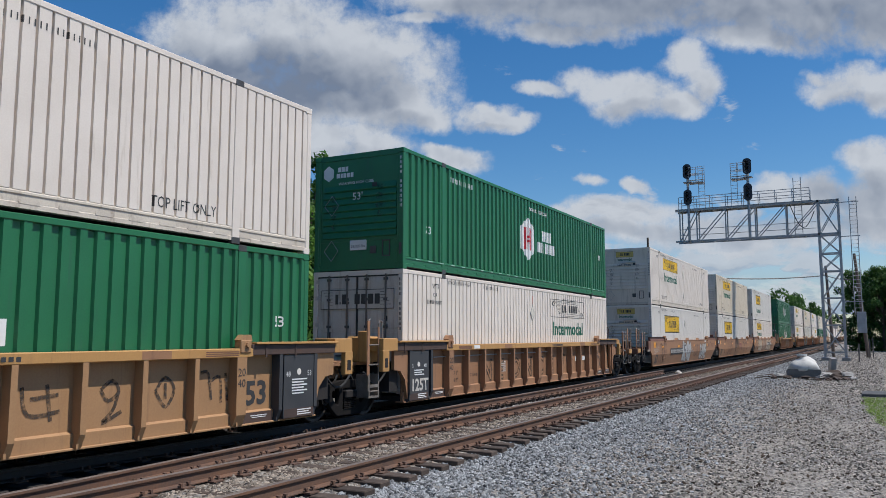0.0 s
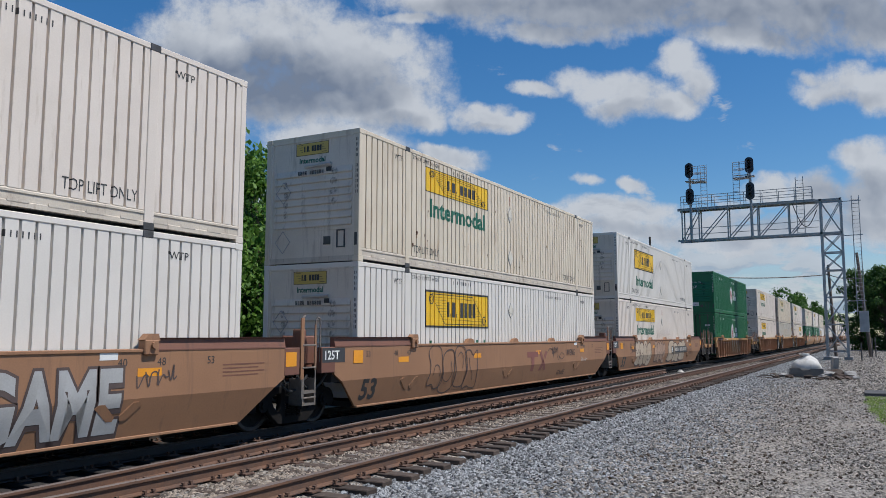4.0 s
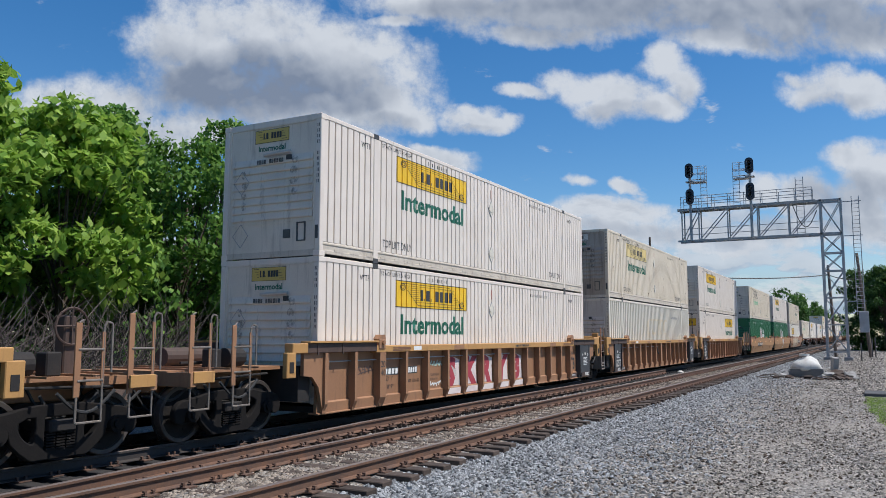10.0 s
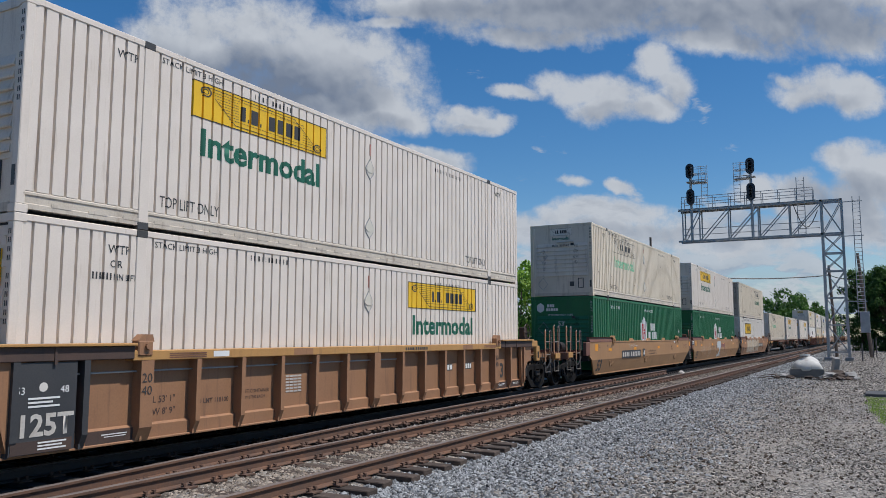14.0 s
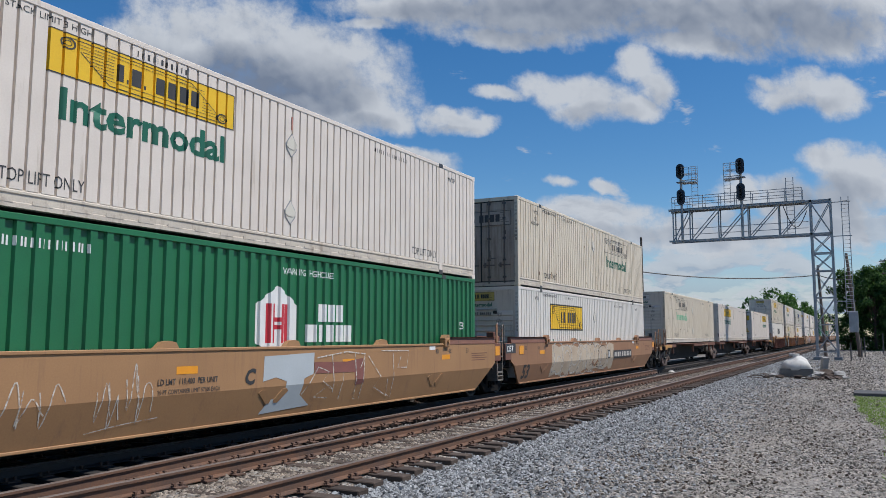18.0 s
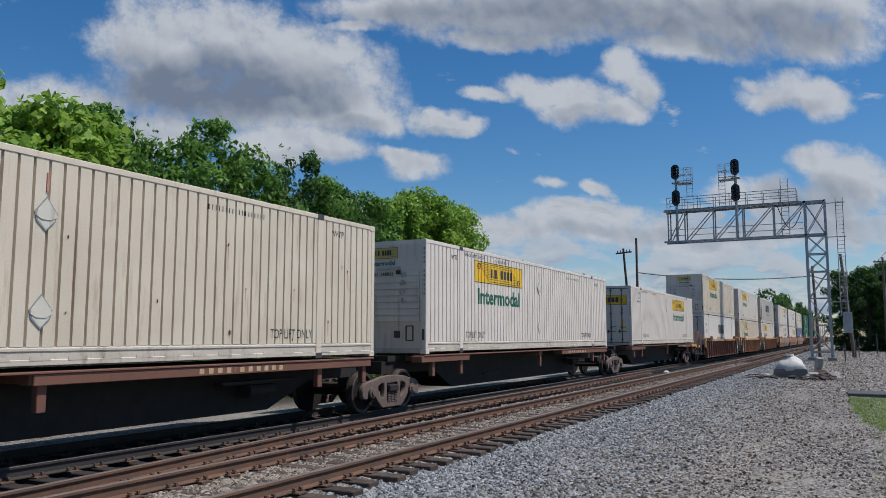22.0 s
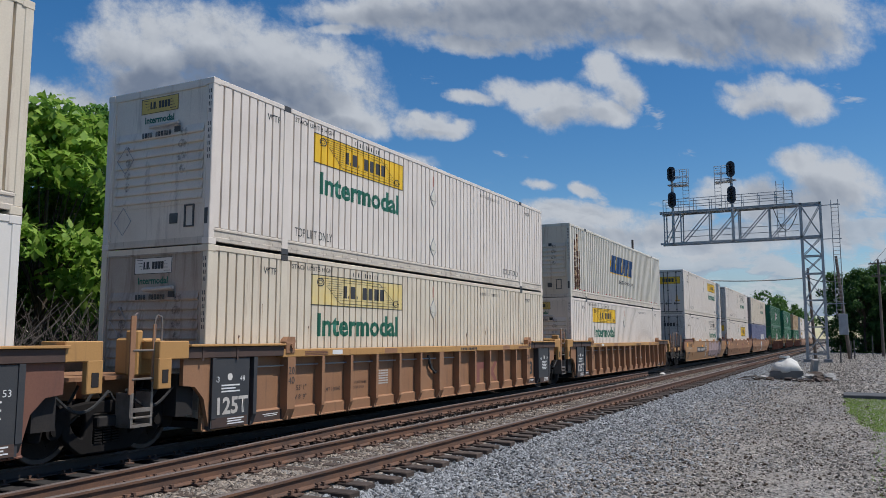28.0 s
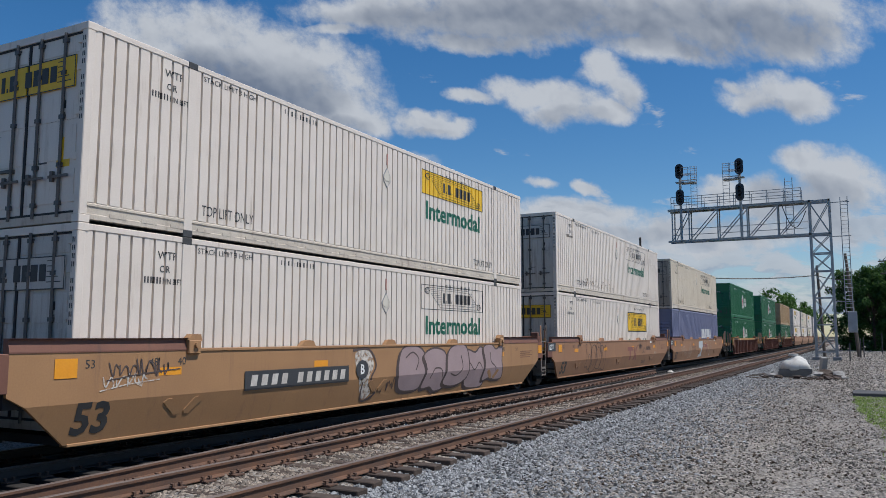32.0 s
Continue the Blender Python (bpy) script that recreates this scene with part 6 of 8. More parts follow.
def well_smooth(label, color, joined, variant):
    """A well car with plain folded sides."""
    ob = tagged(new("well_car"), label, "railway car", "cars of the train")
    yo = 1.45
    for s in (-1, 1):
        part("side_plate", smooth_side(s, color), None, ob)
        part("top_lip", shared(("lip", s, color.name), lambda: to_mesh(box(bmesh.new(), 2.1, L - 2.1, *sorted((s * (yo + 0.02), s * (yo - 0.12))), 1.48, 1.53, 0.008), color)), None, ob)

        for a, b in ((-1.0, 2.1), (L - 2.1, L + 1.0)):
            def flange():
                bm = bmesh.new()
                prism(bm, [(s * (yo + 0.01), 1.50), (s * (yo + 0.01), 1.52), (s * (yo - 0.03), 1.67), (s * (yo + 0.03), 1.69), (s * (yo - 0.12), 1.69), (s * (yo - 0.12), 1.50)], a, b, "x")
                return to_mesh(bm, CARRED)
            part("end_flange", shared(("flange", s, a), flange), None, ob)
        part("bottom_lip", shared(("blip", s, color.name), lambda: to_mesh(box(bmesh.new(), 0.0, L, *sorted((s * (yo - 0.15), s * (yo - 0.32))), 0.23, 0.275, 0.008), color)), None, ob)
    part("well_floor", shared("smoothfloor", lambda: to_mesh(box(bmesh.new(), 0.0, L, -1.25, 1.25, 0.24, 0.36), BLACK)), None, ob)
    for e, s in ((-1.0, -1), (L + 1.0, 1)):
        end_platform(ob, e, s, CARRED, joined[0 if s < 0 else 1], 2.35)
        part("bulkhead", shared(("sbulk", s), lambda: to_mesh(box(bmesh.new(), *sorted((e - s * 0.6, e)), -yo + 0.07, yo - 0.07, 0.80, 1.2), BLACK)), None, ob)

        def flap():
            bm = bmesh.new()
            box(bm, *sorted((e - s * 0.02, e + s * 0.42)), -yo - 0.004, -yo + 0.12, 1.0, 1.5, 0.012)
            return to_mesh(bm, CARRED)
        part("end_box", shared(("endbox", s), flap), None, ob)
        part("reflector", shared(("refl_e", s), lambda: to_mesh(box(bmesh.new(), *sorted((e + s * 0.02, e + s * 0.32) if s > 0 else (e + 0.64, e + 0.98)), -yo - 0.0085, -yo - 0.0045, 1.16, 1.42), ORANGE)), None, ob)
    for x in (2.05, L - 2.05):
        corner_guide(ob, x, -yo + 0.02, color)
    for x in (5.0, 8.0, 11.1):
        part("lock_flap", shared(("flap", color.name), lambda: to_mesh(made(prism, [(-0.22, 0.0), (0.24, 0.0), (0.18, 0.09), (0.06, 0.115), (-0.10, 0.10)], -yo + 0.0, -yo + 0.10), color)), None, ob).location = (x, 0, 1.53)
    for x in (1.39, 5.2, 9.6, 13.9):
        figure_on("reflector", ob, -yo - 0.003, ORANGE, ("refl", x), quad(x, x + 0.44, 1.13, 1.25))
    for x in (1.5, 7.1, 13.2):
        for k in (1, -1):
            def pad():
                bm = bmesh.new()
                prism(bm, [(x + 0.42 - k * 0.40, -0.10), (x + 0.42 - k * 0.34, -0.05), (x + 0.42 - k * 0.24, -0.05), (x + 0.42 - k * 0.04, -0.25), (x + 0.42 - k * 0.06, -0.31), (x + 0.42 - k * 0.16, -0.31)][::k], -0.012, 0.004)
                return to_mesh(bm, color)
            q = part("lift_pad", shared(("pad", x, k, color.name), pad), None, ob)
            q.matrix_basis = Matrix.Translation((0, -yo, 0.822)) @ Matrix.Rotation(radians(16.8), 4, "X")
    figure_on("notice_plate", ob, -yo - 0.003, LETTER, "noticeS", quad(L - 2.9, L - 2.6, 1.38, 1.48))
    if joined[0]:
        figure_on("stencil_panel", ob, -yo - 0.0055, BLACKPANEL, "p125", quad(-1.40, -0.66, 1.2, 1.48))
        text_on(ob, "125T", 0.24, -1.36, -yo - 0.0085, 1.26, LETTER, 0.02)
    q = text_on(ob, "53", 0.62, -0.02, 0, 0.37, INK, 0.03)
    q.matrix_basis = Matrix.Translation((-0.02, -yo - 0.004, 0.822)) @ Matrix.Rotation(radians(16.8), 4, "X") @ Matrix.Translation((0, 0, -0.44))
    for x in (0.1, 1.2, 1.75, L - 2.6, L - 1.9, L - 0.9):
        text_on(ob, "53" if x in (0.1, L - 0.9) else "48" if x in (1.2, L - 1.9) else "40", 0.17, x, -yo - 0.003, 1.28, INK)
    for j in range(4):
        figure_on("stencil_line", ob, -yo - 0.003, CARRED, ("slines", j), quad(L - 0.55, L + 0.45 - 0.15 * (j % 2), 1.24 - 0.06 * j, 1.26 - 0.06 * j))
    SHIFT["by"] = {v_silver: -0.35, v_tagged: -0.4, v_bubbles: -0.2, v_plain: -0.25, v_swirl: -0.16}.get(variant, 0.0)
    if variant:
        variant(ob)
    return ob


def spine_car(label, joined, k):
    """A skeletal car: one deep black centre sill with arms that carry the container."""
    ob = tagged(new("spine_car"), label, "railway car", "cars of the train")

    def sill():
        bm = bmesh.new()
        prism(bm, [(-0.8, 0.80), (1.9, 0.80), (3.0, 0.30), (L - 2.6, 0.30), (L - 1.3, 0.80), (L + 0.5, 0.80), (L + 0.5, 1.10), (-0.8, 1.10)], -0.5, 0.5)
        return to_mesh(bm, BLACK)
    part("centre_sill", shared("spine", sill), None, ob)
    for x in (0.4, 2.0, L / 2, L - 2.0, L - 0.4):
        part("cross_arm", shared("arm", lambda: to_mesh(made(lambda b: prism(b, [(-1.3, 1.10), (1.3, 1.10), (1.3, 1.24), (-1.3, 1.24)], -0.16, 0.16, "x")), CARRED)), None, ob).location = (x, 0, 0)
        part("support_bracket", shared("spbr", lambda: to_mesh(box(bmesh.new(), -0.07, 0.07, -1.28, -1.16, 0.72, 1.1, 0.01), CARTAN if k == 1 else CARRED)), None, ob).location = (x + 0.05, 0, 0)
    part("side_flange", shared("spflange", lambda: to_mesh(box(bmesh.new(), -0.2, L - 0.1, -1.37, -1.05, 1.232, 1.264, 0.006), CARRED)), None, ob)
    for a, b in ((-0.3, 2.4), (L - 8.2 + 2.2 * k, L - 0.2)):
        part("side_shelf", shared(("shelf", a), lambda: to_mesh(box(bmesh.new(), a, b, -1.35, -1.05, 1.08, 1.231, 0.008), CARRED)), None, ob)
    figure_on("mark_bar", ob, -1.354, RUSTRUN, "spinebars", *bars(L - 5.3, L - 3.2, 1.11, 1.20, (1, 1, 1, 1, 0.1, 1, 1, 1, 1, 1, 1), 1.0, 0.02))
    part("deck", shared("spdeck", lambda: to_mesh(box(bmesh.new(), -0.6, L + 0.6, -0.55, 0.55, 1.10, 1.24), BLACK)), None, ob)

    part("brake_cylinder", shared("spcyl", lambda: to_mesh(bar(bmesh.new(), (L - 3.6, -0.85, 0.72), (L - 2.9, -0.85, 0.72), 0.12, 10), BLACK)), None, ob)
    part("brake_shelf", shared("spshelf", lambda: to_mesh(box(bmesh.new(), L - 4.4, L - 2.2, -1.0, -0.8, 0.86, 0.92), BLACK)), None, ob)
    part("brake_rod", shared("sprod", lambda: to_mesh(bar(bmesh.new(), (4.4, -0.85, 0.6), (5.6, -0.85, 0.7), 0.03, 6), BLACK)), None, ob)
    for e, s in ((0.1, -1), (L - 0.4, 1)):
        if not joined[0 if s < 0 else 1]:
            end_platform(ob, e, s, BLACK, False, 0.95)
            part("end_bracket", shared(("eb", s), lambda: to_mesh(box(bmesh.new(), *sorted((e + s * 0.9, e - s * 0.9)), -1.42, -1.12, 1.06, 1.20, 0.01), CARTAN)), None, ob)
    return ob


# ---- spray paint on the cars ----
SIDE = -1.454            # just outside a smooth car's side plate


def stroke(bm, pts, w, y=0.0, closed=False, n=4):
    """A sprayed line of width w, one joined strip."""
    q = curved(pts, closed, n)
    k = len(q)
    pairs = []
    for i in range(k):
        a, b = (q[i - 1], q[(i + 1) % k]) if closed else (q[max(0, i - 1)], q[min(k - 1, i + 1)])
        d = math.hypot(b[0] - a[0], b[1] - a[1]) or 1
        u, v = -(b[1] - a[1]) / d * w / 2, (b[0] - a[0]) / d * w / 2
        pairs.append((bm.verts.new((q[i][0] - u, y, q[i][1] - v)), bm.verts.new((q[i][0] + u, y, q[i][1] + v))))
    for i in range(k if closed else k - 1):
        (a, b), (c, d) = pairs[i], pairs[(i + 1) % k]
        bm.faces.new((a, c, d, b))
    return bm


SHIFT = {"by": 0.0}      # the paint's place along the car


def on_side(name, ob, material, key, bm, lift=0.0):
    """Lays a flat figure (x, z) on a smooth car's side, over its fold."""
    def make():
        bm.normal_update()
        bmesh.ops.triangulate(bm, faces=bm.faces[:])
        bmesh.ops.bisect_plane(bm, geom=bm.verts[:] + bm.edges[:] + bm.faces[:], plane_co=(0, 0, 0.822), plane_no=(0, 0, 1), dist=1e-5)
        for v in bm.verts:
            v.co.x += SHIFT["by"]
            v.co.y += SIDE - lift + 0.302 * max(0.0, 0.822 - v.co.z)
        return to_mesh(bm, material)
    return part(name, shared(("side_paint", key, material.name, SHIFT["by"]), make), None, ob)


BUBBLES = (       # fat rounded shapes in a unit square, and an inner curl within each
    ([(0.10, 0.05), (0.0, 0.45), (0.12, 0.92), (0.55, 1.02), (0.92, 0.85), (1.0, 0.45), (0.85, 0.02), (0.45, -0.04)], [(0.25, 0.70), (0.5, 0.82), (0.72, 0.66), (0.62, 0.42)]),
    ([(0.02, 0.10), (0.14, 0.55), (0.02, 0.88), (0.4, 1.04), (0.85, 0.94), (0.96, 0.6), (1.02, 0.12), (0.6, -0.02), (0.36, 0.10)], [(0.30, 0.30), (0.45, 0.52), (0.72, 0.50), (0.80, 0.28)]),
    ([(0.06, 0.96), (0.45, 0.90), (0.70, 1.04), (1.0, 0.86), (0.88, 0.42), (0.98, 0.0), (0.52, -0.06), (0.08, 0.04), (0.0, 0.5)], [(0.2, 0.6), (0.42, 0.42), (0.64, 0.60), (0.80, 0.44)]),
    ([(0.05, 0.36), (-0.02, 0.04), (0.5, -0.04), (0.98, 0.14), (1.04, 0.58), (0.86, 0.98), (0.4, 1.0), (0.1, 0.82)], [(0.22, 0.28), (0.5, 0.22), (0.74, 0.40), (0.66, 0.70)]),
    ([(0.0, 0.02), (0.06, 0.5), (-0.04, 0.92), (0.36, 1.0), (0.62, 0.86), (0.96, 0.98), (0.94, 0.5), (1.04, 0.05), (0.66, 0.0), (0.34, 0.06)], [(0.30, 0.76), (0.36, 0.5), (0.58, 0.36), (0.66, 0.2)]),
)


def throw_up(ob, x0, x1, z0, z1, order, fill, line, key, w=0.035, holes=True, shadow=None):
    """A row of fat outlined figures."""
    k = len(order)
    step = (x1 - x0) / k
    for i, j in enumerate(order):
        shape, inner = BUBBLES[j]
        dz = 0.05 * (z1 - z0) * (-1) ** i
        pts = [(x0 + step * (i - 0.06 + 1.12 * a), z0 + dz + (z1 - z0 - 0.04) * b) for a, b in shape]
        lift = 0.002 + 0.004 * (i % 3)
        if shadow:
            bm = bmesh.new()
            bm.faces.new([bm.verts.new((a - 0.10, 0, max(0.28, b - 0.05))) for a, b in curved(pts, True)])
            on_side("graffiti_fill", ob, shadow, (key, "shadow", i), bm, lift - 0.001)
        if fill:
            bm = bmesh.new()
            bm.faces.new([bm.verts.new((a, 0, max(0.275, b))) for a, b in curved(pts, True)])
            on_side("graffiti_fill", ob, fill, (key, "fill", i), bm, lift)
        bm = stroke(bmesh.new(), [(a, max(0.29, b)) for a, b in pts], w, 0.0, True)
        if holes:
            stroke(bm, [(x0 + step * (i - 0.06 + 1.12 * a), z0 + dz + (z1 - z0) * b) for a, b in inner], w * 0.8, -0.0005)
        on_side("graffiti_line", ob, line, (key, "line", i), bm, lift + 0.0015)


def tag(ob, x0, x1, z0, z1, material, seed, count=6, w=0.022, lift=0.003, flat=None):
    """A quick looping signature."""
    rnd = random.Random(seed)
    bm = bmesh.new()
    step = (x1 - x0) / count
    for i in range(count):
        x = x0 + step * i
        a = [(x + step * rnd.uniform(-0.1, 0.2), z0 + (z1 - z0) * rnd.uniform(0.55, 1.0)), (x + step * rnd.uniform(0.0, 0.4), z0 + (z1 - z0) * rnd.uniform(0.0, 0.3)),
             (x + step * rnd.uniform(0.4, 0.8), z0 + (z1 - z0) * rnd.uniform(0.5, 1.0)), (x + step * rnd.uniform(0.6, 1.1), z0 + (z1 - z0) * rnd.uniform(0.3, 0.7)), (x + step * rnd.uniform(0.8, 1.3), z0 + (z1 - z0) * rnd.uniform(0.0, 0.5))]
        stroke(bm, a, w, -0.0004 * (i % 5))
    if rnd.random() < 0.6:
        stroke(bm, [(x0 - 0.05, z0 - 0.02), ((x0 + x1) / 2, z0 + 0.05), (x1 + 0.2, z0 + 0.10)], w * 0.8, -0.0024)
    if flat is None:
        return on_side("graffiti_tag", ob, material, ("tag", seed), bm, lift)
    q = part("graffiti_tag", shared(("flattag", seed, material.name), lambda: to_mesh(bm, material)), None, ob)
    q.location = (0, flat, 0)
    return q


def sprayed_word(ob, text, x, z, width, size, fill, line, key, bold=0.05, slant=0.0):
    """Block capitals with a darker edge."""
    if line:
        on_side("graffiti_line", ob, line, (key, "edge"), word(text, size, x - 0.04, z - 0.02, bold + 0.05, slant, width + 0.08), 0.002)
    on_side("graffiti_fill", ob, fill, (key, "face"), word(text, size, x, z, bold, slant, width), 0.005)


def area(ob, material, key, pts, lift=0.001, smooth=False):
    bm = bmesh.new()
    bm.faces.new([bm.verts.new((a, 0, b)) for a, b in (curved(pts, True) if smooth else pts)])
    return on_side("graffiti_fill", ob, material, key, bm, lift)


def name_plate(ob, x, z=0.77, letter="", gap=0.35, width=3.1, lift=0.011):
    """The black reporting-mark panel with plain bars for its characters."""
    area(ob, BLACKPANEL, ("mark", x, z), quad(x, x + width, z, z + 0.33), lift)
    cells = blocks(x + 0.14, x + width - 0.16, z + 0.07, z + 0.26, (1, 1, 1, 1, None, 1, 1, 1, 1, 1, 1), 0.75, 0.2)
    on_side("mark_bar", ob, WORNWHITE, ("markbars", x, z), figure(*cells), lift + 0.003)
    if letter:
        area(ob, BLACKPANEL, ("unitpanel", x, z), quad(x + gap, x + gap + 0.38, z + 0.02, z + 0.37), lift)
        on_side("lettering", ob, LETTER, ("unitletter", letter, x), word(letter, 0.32, x + gap + 0.09, z + 0.08, 0.03, 0.15), lift + 0.003)


def patch(rnd, x0, x1, z0, z1, k=14):
    """A ragged-edged sprayed field."""
    top = [(x0 + (x1 - x0) * i / k, z1 - rnd.uniform(0, 0.16) * (z1 - z0)) for i in range(k + 1)]
    low = [(x1 - (x1 - x0) * i / k, z0 + rnd.uniform(0, 0.16) * (z1 - z0)) for i in range(k + 1)]
    return top + low


def fleet_mark(ob, x, material, z0=0.62, z1=1.22):
    """The car owner's faded mark: a bar on a stem and two crossing chevrons."""
    area(ob, material, ("fleet", x, 1), quad(x, x + 0.9, z1 - 0.17, z1))
    area(ob, material, ("fleet", x, 2), quad(x + 0.33, x + 0.57, z0, z1 - 0.17))
    area(ob, material, ("fleet", x, 3), [(x + 0.98, z1), (x + 1.18, z1), (x + 1.62, z0), (x + 1.42, z0)])
    area(ob, material, ("fleet", x, 4), [(x + 1.52, z1), (x + 1.72, z1), (x + 1.50, z0 + 0.33), (x + 1.40, z0 + 0.47)])
    area(ob, material, ("fleet", x, 5), [(x + 1.00, z0), (x + 1.20, z0), (x + 1.40, z0 + 0.27), (x + 1.29, z0 + 0.40)])


def v_silver(ob):
    name_plate(ob, 3.62, 0.76)
    throw_up(ob, 6.75, 9.1, 0.32, 1.46, (0, 4, 1, 2), SILVER, SPRAYDARK, "silver", 0.045)
    area(ob, BLACKPANEL, "silverunit", quad(7.18, 7.50, 0.92, 1.26), 0.02)
    on_side("lettering", ob, LETTER, "silverletter", word("A", 0.30, 7.24, 0.98, 0.03, 0.15), 0.023)
    tag(ob, 9.2, 9.85, 0.62, 1.28, PALESPRAY, 14, 3, 0.03)
    throw_up(ob, 9.9, 11.5, 0.60, 1.26, (2, 0, 3, 2), None, SPRAYDARK, "toes", 0.028, False)
    sprayed_word(ob, "GAME", 11.85, 0.40, 2.15, 1.20, SILVER, SPRAYDARK, "game", 0.04)
    tag(ob, 14.2, 15.0, 0.95, 1.3, SPRAYDARK, 15, 4)
    tag(ob, 0.05, 0.72, 0.88, 1.26, PALESPRAY, 13, 3, 0.026)
    star = [(0.90 + (0.15 if i % 2 == 0 else 0.05) * math.sin(i * 0.628), 1.12 + (0.15 if i % 2 == 0 else 0.05) * math.cos(i * 0.628)) for i in range(10)]
    on_side("graffiti_line", ob, PALESPRAY, "star", stroke(bmesh.new(), star, 0.02, 0.0, True, 1), 0.003)
    throw_up(ob, 1.25, 2.65, 0.42, 1.34, (3, 4, 2), None, SPRAYDARK, "backtag", 0.022)
    tag(ob, -1.35, -0.85, 0.98, 1.14, PALESPRAY, 16, 3, 0.025, 0.012)


def v_tagged(ob):
    throw_up(ob, 3.2, 5.8, 0.40, 1.44, (1, 3, 0, 4), None, SPRAYDARK, "lines", 0.03)
    fleet_mark(ob, 9.3, DULLRED)
    on_side("graffiti_tag", ob, SPRAYDARK, "loop", stroke(bmesh.new(), [(11.0, 1.18), (11.25, 1.30), (11.6, 1.18), (11.5, 0.98), (11.8, 1.30), (12.0, 0.92), (12.3, 1.14), (12.6, 1.05), (12.35, 0.93), (12.05, 1.06)], 0.022), 0.003)
    tag(ob, 11.4, 12.0, 1.1, 1.42, SPRAYDARK, 23, 4)
    on_side("graffiti_tag", ob, SPRAYDARK, "wordtag", word("RVENG", 0.30, 12.85, 1.04, 0.01, 0.1, 0.85), 0.003)
    on_side("graffiti_tag", ob, SPRAYDARK, "wordtag2", word("GAVIE", 0.20, 12.08, 0.42, 0.01, 0.2, 0.75), 0.003)
    tag(ob, 14.4, 15.0, 0.74, 0.98, PALESPRAY, 24, 4, 0.018)


def v_bubbles(ob):
    tag(ob, 1.4, 2.2, 0.96, 1.34, SPRAYDARK, 34, 3, 0.03)
    throw_up(ob, 2.3, 5.05, 0.38, 1.47, (2, 1, 0, 3), SPRAYCREAM, SPRAYDARK, "jowl", 0.05)
    throw_up(ob, 5.8, 7.95, 0.45, 1.42, (0, 1, 4, 2), DUSTYSPRAY, SPRAYDARK, "arch", 0.04)
    throw_up(ob, 8.7, 12.7, 0.38, 1.44, (3, 4, 2), SPRAYCREAM, SPRAYDARK, "wide", 0.05, False, SPRAYDARK)
    name_plate(ob, 10.1, 0.82, lift=0.022)
    area(ob, BLACKPANEL, "bunit", quad(9.42, 9.80, 0.80, 1.18), 0.022)
    on_side("lettering", ob, LETTER, "bletter", word("B", 0.32, 9.50, 0.88, 0.03), 0.025)
    tag(ob, 12.2, 13.2, 1.16, 1.42, SPRAYDARK, 35, 4)
    tag(ob, 12.9, 14.7, 0.62, 1.2, SPRAYDARK, 36, 8, 0.02)


def v_plain(ob):
    name_plate(ob, 3.5, 0.79, "A", 3.45)
    on_side("stencil_line", ob, INK, "squaremark", stroke(bmesh.new(), [(7.35, 0.86), (7.64, 0.86), (7.64, 1.12), (7.35, 1.12)], 0.012, 0.0, True, 1), 0.003)
    on_side("lettering", ob, INK, "ldlmt", word("LD LMT  110,400  PER UNIT", 0.12, 8.05, 1.0, 0.01, 0.0, 1.5), 0.003)
    on_side("lettering", ob, INK, "ftlimit", word("20 FT CONTAINER LIMIT 57500 EACH", 0.09, 8.05, 0.88, 0.0, 0.0, 1.6), 0.003)
    on_side("graffiti_tag", ob, SCRAWL, "nmark", word("N", 0.42, 12.8, 1.0, 0.02), 0.003)
    tag(ob, 4.6, 6.0, 1.22, 1.42, PALESPRAY, 43, 7, 0.016)


